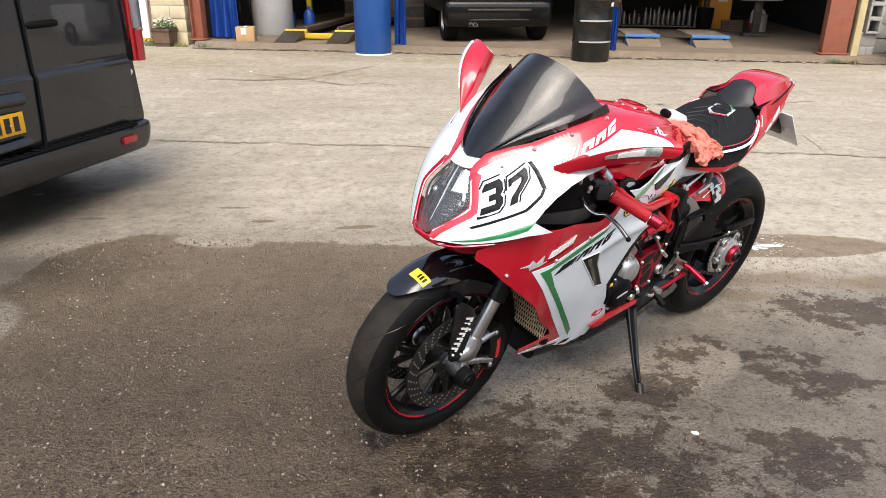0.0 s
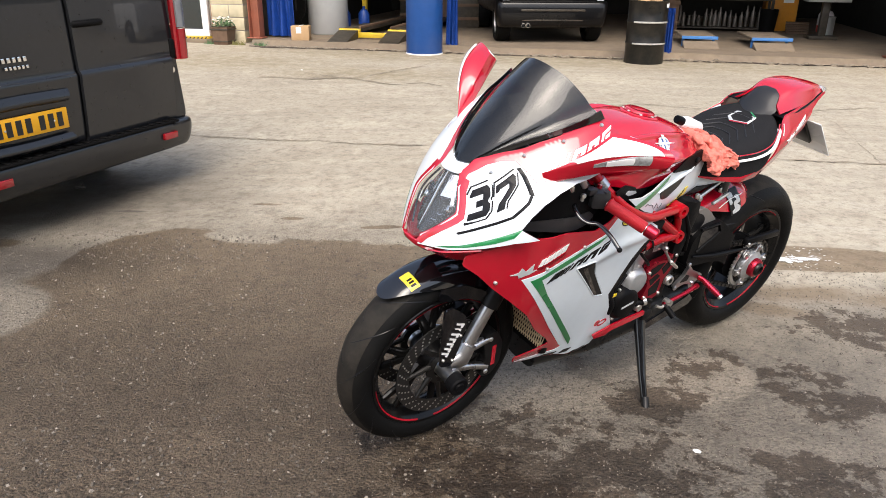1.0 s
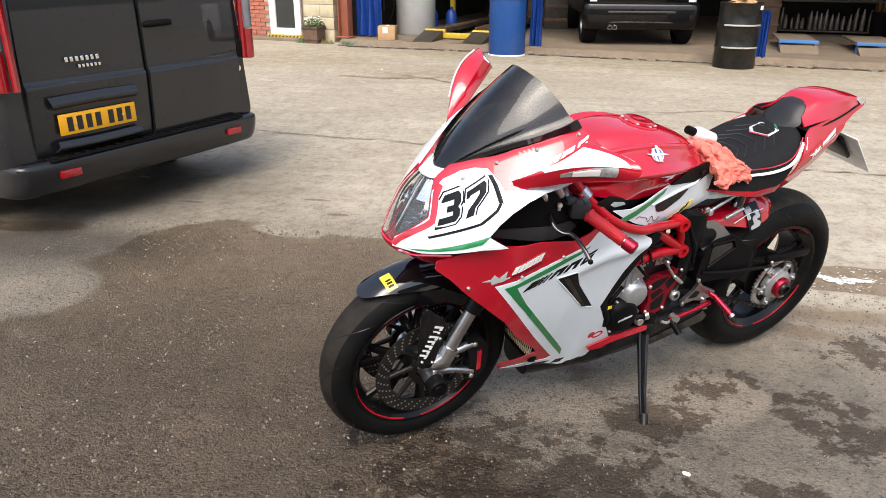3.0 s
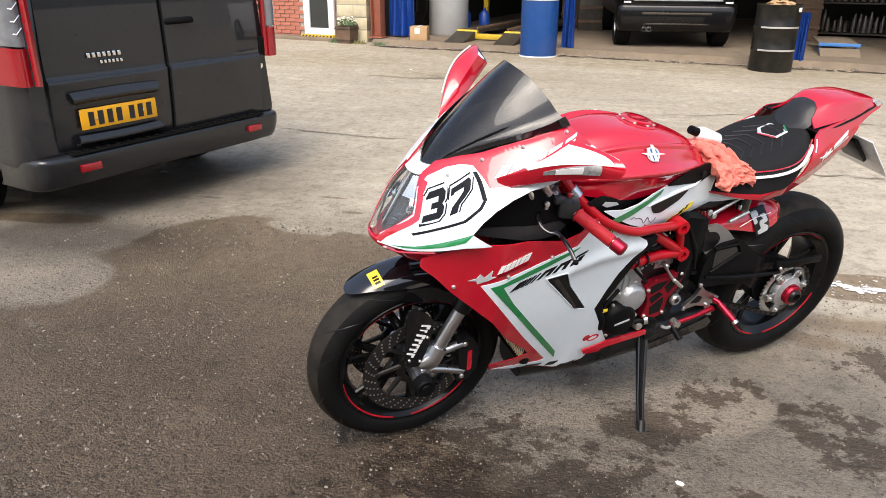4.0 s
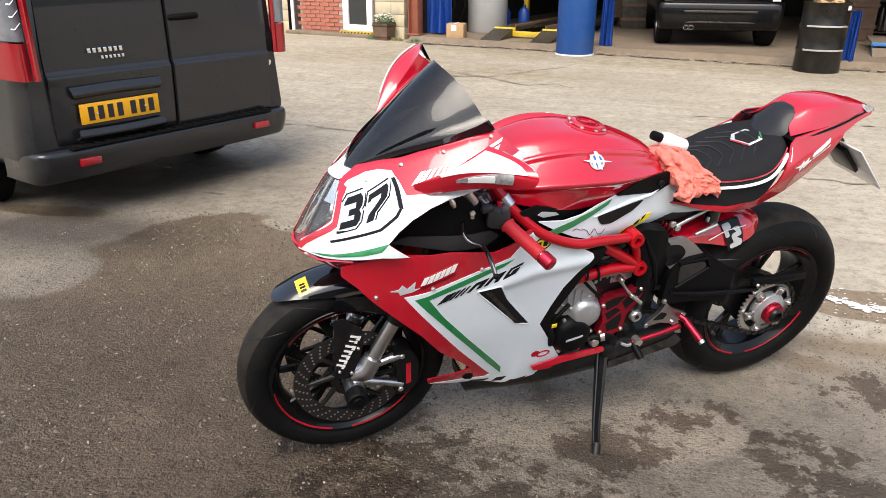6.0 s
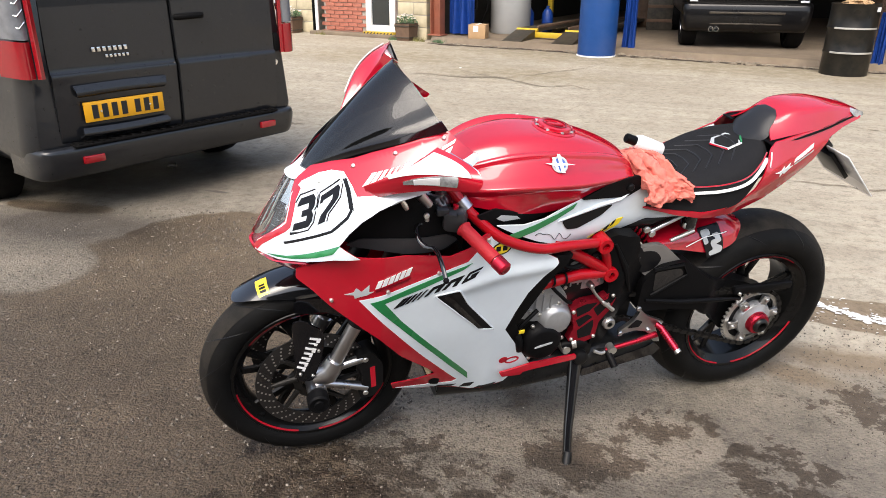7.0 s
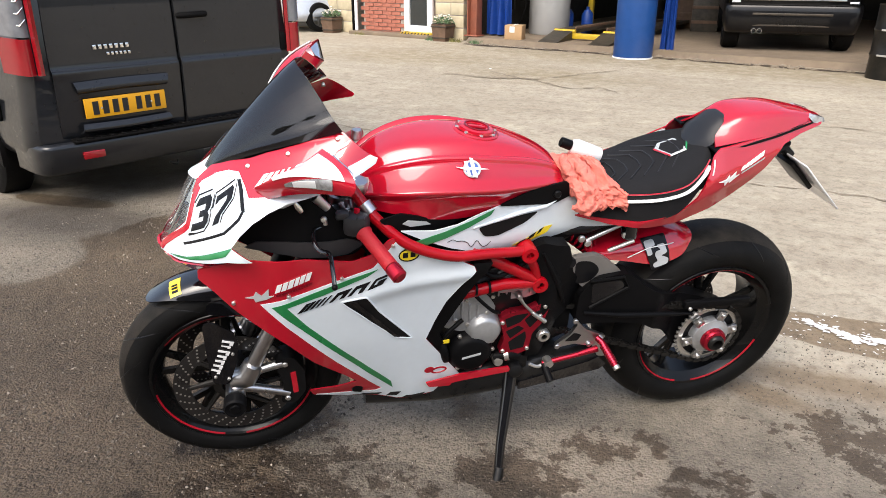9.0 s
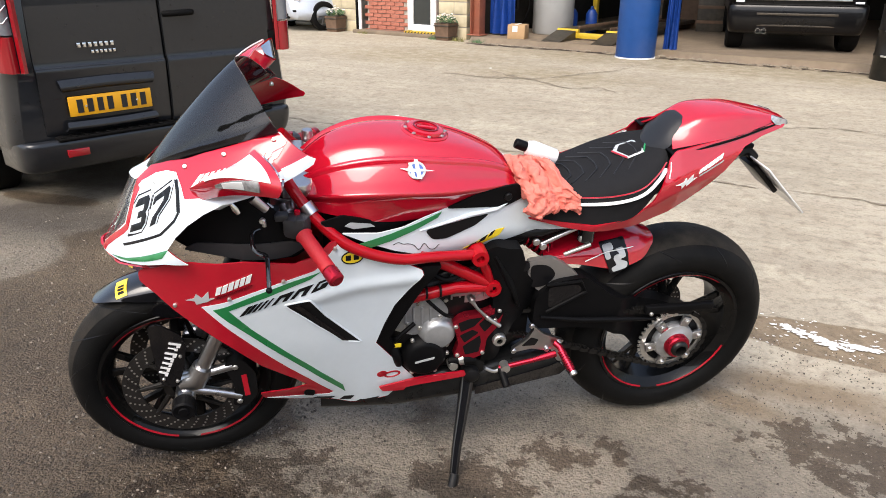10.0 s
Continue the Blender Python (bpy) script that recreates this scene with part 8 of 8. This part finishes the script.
part("swingarm_brace", tube(B_(), [(0.45, 0.13, 0.48), (0.33, 0.136, 0.46), (0.2, 0.134, 0.445), (0.10, 0.128, 0.43)], [0.005, 0.008, 0.008, 0.004], 10), M_bkmatt, sw)
part("shock_bracket", sheet([(0.496, 0.652), (0.43, 0.656), (0.395, 0.636), (0.358, 0.602), (0.320, 0.570), (0.40, 0.556), (0.455, 0.552), (0.492, 0.590)], lambda x, z: 0.112, 0.02, r=0.012), M_titan, sw, "raw metal swingarm bracket")
part("bracket_hole", sheet([(0.490, 0.642), (0.440, 0.638), (0.412, 0.606), (0.438, 0.572), (0.482, 0.566)], lambda x, z: 0.113, 0.008, r=0.018), M_decalblk, sw)
# chain guard
cgd = part("chain_guard", box(B_(), (0.03, 0.128, 0.462), (0.215, 0.02, 0.026), 0.006, Matrix.Translation((0.03, 0.128, 0.462)) @ Matrix.Rotation(radians(-2), 4, "Y") @ Matrix.Translation((-0.03, -0.128, -0.462))), M_bkmatt, bike, "black chain guard")
bolt((0.12, 0.140, 0.457), cgd, 0.006, (0, 1, 0))
# sprocket, carrier and chain
SPK = (0.008, 0, 0.325)
bm = lathe(B_(), [(0.085, 0.098), (0.100, 0.098), (0.100, 0.104), (0.085, 0.104)], 60, "Y", SPK, close=True)
for k in range(41):
    a = 2 * math.pi * k / 41
    box(bm, (0.102, 0.101, 0), (0.012, 0.005, 0.007), 0, Matrix.Translation(SPK) @ Matrix.Rotation(a, 4, "Y"))
spk = part("sprocket", bm, M_bolt, bike, "rear sprocket on an alloy carrier")
part("cush_drive", lathe(B_(), [(0.02, 0.094), (0.086, 0.094), (0.086, 0.097), (0.02, 0.097)], 48, "Y", SPK, close=True), M_bkmetal, spk)
part("sprocket_carrier", lathe(B_(), [(0.02, 0.135), (0.034, 0.133), (0.04, 0.126), (0.058, 0.120), (0.062, 0.112), (0.062, 0.097), (0.02, 0.097)], 40, "Y", SPK, close=True), M_grey_cast, spk)
for k in range(6):
    a = 2 * math.pi * k / 6 + 0.2
    part("carrier_lug", box(B_(), (0.068, 0.112, 0), (0.044, 0.014, 0.030), 0.005, Matrix.Translation(SPK) @ Matrix.Rotation(a, 4, "Y")), M_alloy, spk)
    bolt((SPK[0] + 0.078 * math.cos(a), 0.122, SPK[2] - 0.078 * math.sin(a)), spk, 0.007, (0, 1, 0))
part("axle_nut_ring", lathe(B_(), [(0.026, 0.150), (0.034, 0.148), (0.038, 0.140), (0.038, 0.128), (0.026, 0.128)], 36, "Y", SPK, close=True), M_redano, spk, "red anodised axle ring")
part("axle_nut", lathe(B_(), [(0.017, 0.162), (0.022, 0.160), (0.026, 0.155), (0.026, 0.13), (0.017, 0.13)], 12, "Y", SPK, close=True), M_bronze, spk)
bm = B_()
fc, r0, r1 = Vector((0.545, 0.101, 0.462)), 0.036, 0.103
rc_ = Vector((SPK[0], 0.101, SPK[2]))
d = fc - rc_
ang = math.atan2(d.z, d.x)
off = math.acos((r1 - r0) / d.length)
path = []
a = ang + off
while a < ang + 2 * math.pi - off:
    path.append(rc_ + Vector((r1 * math.cos(a), 0, r1 * math.sin(a))))
    a += 0.0159 / r1
for sgn, seq in ((-1, 1), (1, -1)):
    pa = rc_ + Vector((r1 * math.cos(ang + sgn * off), 0, r1 * math.sin(ang + sgn * off)))
    pb = fc + Vector((r0 * math.cos(ang + sgn * off), 0, r0 * math.sin(ang + sgn * off)))
    n = int((pb - pa).length / 0.0159)
    path2 = [pa + (pb - pa) * (k / n) for k in range(n + 1)]
    path = path + path2 if sgn < 0 else path2[::-1] + path
for k, (p, q) in enumerate(zip(path, path[1:])):
    u = (q - p).normalized()
    m = Matrix.Translation((p + q) / 2) @ Matrix.Rotation(-math.atan2(u.z, u.x), 4, "Y")
    w = 0.0105 if k % 2 else 0.007
    for sy in (-1, 1):
        box(bm, (0, sy * w, 0), (0.0205, 0.0022, 0.0115), 0, m)
    tube(bm, [m @ Vector((0.008, -w, 0)), m @ Vector((0.008, w, 0))], 0.0045, 6)
tagged(part("chain", bm, M_bronze, bike, "oiled drive chain"), kind="stuff")
# rear hugger
yf = lambda x, z: 0.095 - 0.22 * max(0, z - 0.60) - 0.10 * max(0, 0.22 - x)
hg = part("rear_hugger", skin([full([(0.440, 0, 0.648), (0.44, 0.04, 0.646), (0.44, 0.075, 0.640), (0.435, 0.086, 0.628)]), full([(0.36, 0, 0.668), (0.355, 0.045, 0.663), (0.345, 0.082, 0.646), (0.335, 0.094, 0.615)]), full([(0.26, 0, 0.690), (0.255, 0.05, 0.682), (0.245, 0.088, 0.645), (0.240, 0.102, 0.600)]), full([(0.17, 0, 0.680), (0.168, 0.045, 0.674), (0.165, 0.078, 0.648), (0.162, 0.092, 0.615)]), full([(0.105, 0, 0.655), (0.105, 0.02, 0.654), (0.108, 0.04, 0.650), (0.115, 0.055, 0.640)])], 5, 5, 0.005), M_red, bike, "red rear wheel hugger with a silver monogram")
hy = lambda x, z: lerp_table(z, (0.56, 0.60, 0.64, 0.68), (0.104, 0.098, 0.086, 0.048)) - 0.15 * max(0, 0.22 - x)
for q, mt, lf_ in (([(0.288, 0.668), (0.212, 0.676), (0.200, 0.606), (0.255, 0.586)], M_decalblk, 0.010), ([(0.280, 0.662), (0.250, 0.666), (0.246, 0.652), (0.262, 0.650), (0.256, 0.632), (0.271, 0.628)], M_decalgrey, 0.0118), ([(0.244, 0.652), (0.218, 0.656), (0.212, 0.634), (0.232, 0.628), (0.206, 0.618), (0.208, 0.604), (0.250, 0.594), (0.254, 0.606), (0.238, 0.612), (0.250, 0.630), (0.246, 0.640), (0.230, 0.642)], M_decalgrey, 0.0118)):
    decal("monogram", q, hy, mt, hg, r=0.006, lift=lf_)
part("white_line", tube(B_(), [(0.33, 0.098, 0.628), (0.27, 0.093, 0.650), (0.2, 0.084, 0.652), (0.14, 0.06, 0.648)], 0.0015, 6), M_decalwhite, hg)
# shock absorber and linkage under the seat
sh = part("rear_shock", tube(B_(), [(0.50, 0.03, 0.70), (0.40, 0.03, 0.62)], 0.022, 16), M_bkmetal, bike, "rear shock absorber")
bm = B_()
tube(bm, spline([(0.50 - 0.10 * k / 40, 0.03 + 0.03 * math.cos(k * 1.05), 0.70 - 0.08 * k / 40 + 0.03 * math.sin(k * 1.05)) for k in range(41)], 2), 0.004, 6)
part("spring", bm, M_red, sh)
sf = part("subframe", tube(B_(), [(0.56, 0.07, 0.72), (0.46, 0.075, 0.72), (0.33, 0.07, 0.755), (0.2, 0.06, 0.80)], 0.014, 12), M_bkmetal, bike, "black rear subframe")
part("subframe_box", loft(B_(), [rounded(0.06, 0.66, 0.75, 0.02, 0.52, 3), rounded(0.065, 0.69, 0.765, 0.02, 0.38, 3), rounded(0.05, 0.73, 0.79, 0.02, 0.24, 3)]), M_bkmatt, sf)
part("link_rod", tube(B_(), [(0.46, 0.09, 0.690), (0.36, 0.09, 0.735)], 0.007, 10), M_alloy, sf)
for x, z in ((0.475, 0.70), (0.455, 0.685), (0.355, 0.738), (0.35, 0.70)):
    bolt((x, 0.095, z), sf, 0.010, (0, 1, 0))
part("brake_reservoir", lathe(B_(), [(0, 0.05), (0.02, 0.05), (0.022, 0.04), (0.022, 0.0), (0, 0)], 16, "Z", (0.335, 0.085, 0.69)), M_bkgloss, sf)
part("reservoir_link", tube(B_(), [(0.40, 0.11, 0.665), (0.33, 0.11, 0.69)], 0.006, 10), M_bolt, sf)

# ---- rearset ----
rs = part("footrest_plate", sheet([(0.478, 0.470), (0.468, 0.452), (0.485, 0.420), (0.527, 0.388), (0.520, 0.378), (0.470, 0.385), (0.425, 0.372), (0.395, 0.382), (0.375, 0.400), (0.392, 0.408), (0.440, 0.432)], lambda x, z: 0.146, 0.012, r=0.006), M_alloy, bike, "machined alloy footrest plate")
part("plate_window", sheet([(0.475, 0.425), (0.500, 0.398), (0.462, 0.396), (0.452, 0.415)], lambda x, z: 0.147, 0.006, r=0.004), M_decalblk, rs)
for x, z in ((0.478, 0.466), (0.522, 0.384), (0.392, 0.394), (0.425, 0.378)):
    bolt((x, 0.148, z), rs, 0.008, (0, 1, 0), M_alloy)
pg = part("footpeg", tube(B_(), [(0.405, 0.150, 0.400), (0.395, 0.165, 0.395), (0.378, 0.235, 0.362)], [0.009, 0.009, 0.009], 14), M_redano, bike, "knurled red footpeg")
for k in range(8):
    t = 0.2 + 0.09 * k
    a, b = Vector((0.397, 0.163, 0.396)), Vector((0.378, 0.235, 0.362))
    p = a + (b - a) * t
    part("knurl", tube(B_(), [p - (b - a).normalized() * 0.0025, p + (b - a).normalized() * 0.0025], 0.0115, 12), M_redano, pg)
part("peg_end", tube(B_(), [(0.3785, 0.233, 0.363), (0.3765, 0.241, 0.359)], 0.010, 12), M_bolt, pg)
sl = part("gear_lever", tube(B_(), [(0.40, 0.155, 0.365), (0.47, 0.158, 0.352), (0.56, 0.150, 0.330)], [0.010, 0.007, 0.008], 10), M_redano, bike, "red gear lever")
part("lever_peg", tube(B_(), [(0.555, 0.150, 0.328), (0.548, 0.195, 0.300)], 0.011, 12), M_bkmatt, sl)
part("lever_clamp", lathe(B_(), [(0, 0.166), (0.013, 0.166), (0.013, 0.14), (0, 0.14)], 14, "Y", (0.545, 0, 0.336)), M_bolt, sl)
part("heel_guard", sheet([(0.405, 0.36), (0.385, 0.372), (0.350, 0.300), (0.375, 0.305)], lambda x, z: 0.12, 0.004, r=0.006), M_alloy, rs)

# ---- side stand ----
st = part("side_stand", tube(B_(), [(0.640, 0.120, 0.300), (0.652, 0.150, 0.250), (0.690, 0.235, 0.130), (0.708, 0.285, 0.060)], [0.022, 0.019, 0.014, 0.012], 14, ell=0.8), M_bkgloss, bike, "black side stand, folded out")
part("stand_foot", tube(B_(), [(0.703, 0.278, 0.075), (0.716, 0.305, 0.040), (0.735, 0.312, 0.034)], [0.013, 0.015, 0.006], 12), M_bronze, st)
part("stand_pivot", lathe(B_(), [(0, 0.155), (0.014, 0.155), (0.022, 0.15), (0.024, 0.14), (0.024, 0.10), (0, 0.10)], 20, "Y", (0.636, 0, 0.310)), M_bkmetal, st)
part("stand_bracket", box(B_(), (0.63, 0.115, 0.325), (0.07, 0.03, 0.05), 0.008), M_bkmetal, st)
bm = B_()
tube(bm, spline([(0.60 + 0.0, 0.15, 0.335), (0.575, 0.155, 0.325), (0.55, 0.15, 0.33)], 4), 0.005, 8)
part("stand_spring", bm, M_bolt, st)

# ---- handlebars ----
def bmesh_ball(c, r):
    bm = B_()
    bmesh.ops.create_icosphere(bm, subdivisions=2, radius=r, matrix=Matrix.Translation(c))
    return bm


for s in (1, -1):
    inn, out = Vector((1.090, s * 0.165, 0.862 if s > 0 else 0.890)), Vector((1.010, s * 0.335, 0.806 if s > 0 else 0.846))
    dr = (out - inn).normalized()
    hb = part("handlebar", tube(B_(), [inn - dr * 0.04, out - dr * 0.02], 0.011, 14), M_alloy, bike, "clip-on handlebar with red grip")
    part("bar_clamp", lathe(B_(), [(0.0265, -0.022), (0.036, -0.022), (0.036, 0.022), (0.0265, 0.022)], 24, "Z", (1.098, s * 0.099, 0.868), close=True), M_alloy, hb)
    g = part("grip", tube(B_(), [inn + dr * 0.055, inn + dr * 0.06, inn + dr * 0.066, out - dr * 0.028, out - dr * 0.026], [0.014, 0.020, 0.0165, 0.0165, 0.015], 20), M_grip, hb, "red rubber grip")
    part("bar_end", tube(B_(), [out - dr * 0.024, out - dr * 0.022, out + dr * 0.006, out + dr * 0.010], [0.013, 0.0175, 0.0175, 0.013], 20), M_redano, hb, "red anodised bar end")
    part("switch_block", box(B_(), (0, 0, 0), (0.056, 0.048, 0.052), 0.014, Matrix.Translation(inn + dr * 0.028) @ Matrix.Rotation(radians(-25 * s), 4, "Z")), M_switch, hb)
    part("red_button", tube(B_(), [inn + dr * 0.02 + Vector((-0.005, 0, 0.022)), inn + dr * 0.02 + Vector((-0.006, 0, 0.032))], 0.007, 10), M_red, hb)
    lv = part("lever", tube(B_(), spline([Vector(p) for p in ((1.138, s * 0.175, 0.851), (1.173, s * 0.195, 0.851), (1.175, s * 0.225, 0.834), (1.164, s * 0.245, 0.826), (1.147, s * 0.265, 0.828), (1.145, s * 0.305, 0.818), (1.145, s * 0.345, 0.797))], 3), 0.0055, 10, ell=0.7), M_bkgloss, hb, "black brake or clutch lever")
    part("lever_perch", box(B_(), (0, 0, 0), (0.05, 0.03, 0.024), 0.006, Matrix.Translation(inn + Vector((0.03, 0, -0.002)))), M_bkmetal, hb)
    part("adjuster", tube(B_(), [inn + Vector((0.062, s * 0.005, -0.004)), inn + Vector((0.075, s * 0.01, -0.004))], 0.009, 12), M_alloy, hb)
    part("cable", tube(B_(), spline([inn + Vector((0.06, 0, 0.0)), inn + Vector((0.10, -s * 0.03, -0.03)), Vector((1.19, s * 0.10, 0.80)), Vector((1.12, s * 0.07, 0.74))], 6), 0.004, 8), M_bkmatt, hb)
    # switch gear and perch details
    for dx, dy, dz, w, mat_ in ((0.020, 0.02, 0.016, (0.03, 0.024, 0.018), M_switch), (-0.018, 0.034, 0.004, (0.02, 0.03, 0.03), M_switch), (0.034, -0.012, 0.012, (0.022, 0.03, 0.02), M_bkmetal), (0.012, -0.03, -0.018, (0.03, 0.02, 0.022), M_bkmatt)):
        part("switch_body", box(B_(), inn + Vector((dx, s * dy, dz)), w, 0.005), mat_, hb)
    part("bar_stem", tube(B_(), [inn + Vector((0.002, -s * 0.055, 0.022)), inn + Vector((0.0, -s * 0.012, 0.006))], 0.0125, 14), M_alloy, hb)
    part("perch_bolt", tube(B_(), [inn + Vector((0.05, s * 0.012, 0.010)), inn + Vector((0.05, s * 0.012, 0.020))], 0.006, 10), M_bolt, hb)
    part("perch_bolt", tube(B_(), [inn + Vector((0.058, s * 0.03, 0.0)), inn + Vector((0.058, s * 0.03, 0.010))], 0.005, 10), M_bolt, hb)
    part("lever_ball", bmesh_ball((1.145, s * 0.345, 0.797), 0.007), M_bkmatt, lv)
    part("hose", tube(B_(), spline([inn + Vector((0.03, -s * 0.01, 0.01)), inn + Vector((0.08, -s * 0.04, 0.03)), Vector((1.22, s * 0.09, 0.88)), Vector((1.24, s * 0.05, 0.80))], 6), 0.0055, 8), M_bkmatt, hb)
    part("hose_union", tube(B_(), [inn + Vector((0.036, -s * 0.012, 0.014)), inn + Vector((0.052, -s * 0.022, 0.022))], 0.008, 10), M_bolt, hb)
part("mirror_bracket", tube(B_(), [(1.168, 0.190, 0.931), (1.141, 0.185, 0.898)], [0.012, 0.010], 12), M_alloy, bike, "bright clip-on stem")
part("cable_adjuster", tube(B_(), [(1.212, 0.200, 0.929), (1.204, 0.200, 0.913), (1.198, 0.200, 0.901)], [0.004, 0.008, 0.006], 10), M_chrome, bike, "bright cable adjuster")
bolt((1.151, 0.200, 0.878), bike, 0.007, (0.3, 1, 0.2))
part("inner_ledge", sheet([(1.330, 0.792), (1.300, 0.812), (1.20, 0.820), (1.09, 0.812), (1.06, 0.790), (1.10, 0.772), (1.20, 0.780)], lambda x, z: 0.196 - 0.35 * max(0, x - 1.2) - 0.25 * max(0, 1.15 - x), 0.004, r=0.01), M_switch, bike, "dark grey ledge inside the fairing")
part("reservoir", lathe(B_(), [(0, 0.026), (0.012, 0.026), (0.014, 0.022), (0.014, 0.0), (0, 0)], 20, "Z", (1.035, -0.14, 0.915)), M_alloy, bike, "brake fluid reservoir")
part("reservoir_hose", tube(B_(), spline([(1.03, -0.14, 0.93), (1.05, -0.15, 0.90), (1.08, -0.16, 0.88)], 4), 0.005, 8), M_bkmatt, bike)
for k in range(5):
    y = 0.06 + 0.025 * k
    part("wiring", tube(B_(), spline([(1.22, y * 0.8, 0.88), (1.15, y, 0.84 - 0.01 * k), (1.08, y + 0.01, 0.80), (1.04, y, 0.74)], 5), 0.004 + 0.001 * (k % 2), 8), M_bkmatt, bike)
    bolt((1.20 - 0.03 * k, 0.17 - 0.01 * k, 0.83 + 0.012 * (k % 3)), bike, 0.005, (0, 1, 0))

# ---- cloth and bottle on the seat ----
def build_cloth():
    rows = []
    for i in range(15):
        u = i / 14
        row = []
        for j in range(19):
            v = j / 18
            x = 0.540 - 0.128 * u * (0.85 + 0.3 * v) + 0.010 * math.sin(v * 5 + 1)
            if v < 0.5:
                k = v / 0.5
                y = -0.085 + 0.185 * k
                z = seat_z(min(x, 0.5), y) + 0.012 + 0.030 * math.sin(k * 2.6) * (0.4 + 0.6 * math.sin(u * 3.1))
            else:
                k = (v - 0.5) / 0.5
                y = 0.100 + 0.030 * math.sin(k * 1.6) + 0.012 * math.sin(u * 7)
                z = 0.852 - 0.050 * k * (0.72 + 0.38 * u + 0.2 * math.sin(u * 6.0)) + 0.012 * (1 - k)
            q = Vector((u * 5.5, v * 3.4, 2.0))
            r_ = 1 - 2 * abs(noise.noise(q))
            r2 = 1 - 2 * abs(noise.noise(q * 2.1 + Vector((9, 0, 0))))
            lift_ = 0.016 * r_ + 0.008 * r2
            row.append((x + 0.010 * noise.noise(q + Vector((4, 4, 0))), y + lift_ * (0.4 if v < 0.5 else 0.9), z + lift_ * (1.0 if v < 0.5 else 0.3)))
        rows.append(row)
    bm = skin(rows, 4, 4, 0.010)
    for v in bm.verts:
        v.co += Vector((noise.noise(v.co * 160), noise.noise(v.co * 160 + Vector((5, 0, 0))), noise.noise(v.co * 160 + Vector((0, 5, 0))))) * 0.0032
    t = thing("microfibre_cloth", BIKE, "crumpled coral microfibre cloth draped over the seat front", "cloth")
    part("cloth", bm, M_cloth, t, angle=85)
    for pts, rad in (([(0.530, 0.02, 0.905), (0.532, 0.075, 0.893), (0.520, 0.112, 0.858), (0.512, 0.122, 0.838), (0.506, 0.122, 0.822)], 0.015), ([(0.505, 0.05, 0.902), (0.495, 0.095, 0.885), (0.474, 0.116, 0.852), (0.458, 0.126, 0.825), (0.446, 0.126, 0.808)], 0.014)):
        bm = tube(B_(), spline(pts, 10), [rad * (0.4 + 0.6 * math.sin(math.pi * min(1, (k + 3) / 44))) for k in range(41)], 16)
        for v in bm.verts:
            v.co += Vector((noise.noise(v.co * 55), noise.noise(v.co * 55 + Vector((5, 0, 0))), noise.noise(v.co * 55 + Vector((0, 5, 0))))) * 0.010
            v.co += Vector((noise.noise(v.co * 190), noise.noise(v.co * 190 + Vector((5, 0, 0))), noise.noise(v.co * 190 + Vector((0, 5, 0))))) * 0.003
        part("fold", bm, M_cloth, t, angle=85)
    b = thing("spray_bottle", BIKE @ Matrix.Translation((0.470, -0.034, 0.905)) @ (Vector((0.90, -0.12, 0.34)).to_track_quat("Z", "X").to_matrix().to_4x4()), "small white bottle with a black cap lying on the cloth", "bottle")
    part("body", lathe(B_(), [(0, -0.07), (0.02, -0.07), (0.0225, -0.066), (0.0225, 0.0), (0.018, 0.012), (0.010, 0.016), (0, 0.016)], 24, "Z"), M_decalwhite, b)
    part("cap", lathe(B_(), [(0, 0.046), (0.012, 0.046), (0.0135, 0.043), (0.0135, 0.016), (0, 0.016)], 20, "Z"), M_bkmatt, b)


build_cloth()

# small white scraps and pale spills on the ground
rnd = random.Random(33)
for x, y, s in ((0.87, 2.04, 0.014), (-0.12, 2.62, 0.012), (-2.9, 9.8, 0.03)):
    bm = plate(B_(), [(s * (0.7 + 0.5 * rnd.random()) * math.cos(a), s * 0.6 * math.sin(a)) for a in (0, 1.1, 2.2, 3.3, 4.4, 5.4)], 0.003, "XY", 0.003)
    tagged(part("paper_scrap", bm, M_paper, m=pose(x, y, ground_z(x, y), 0, 0, rnd.uniform(0, 180))), "small scrap of white paper on the ground", "scrap", "paper scraps")
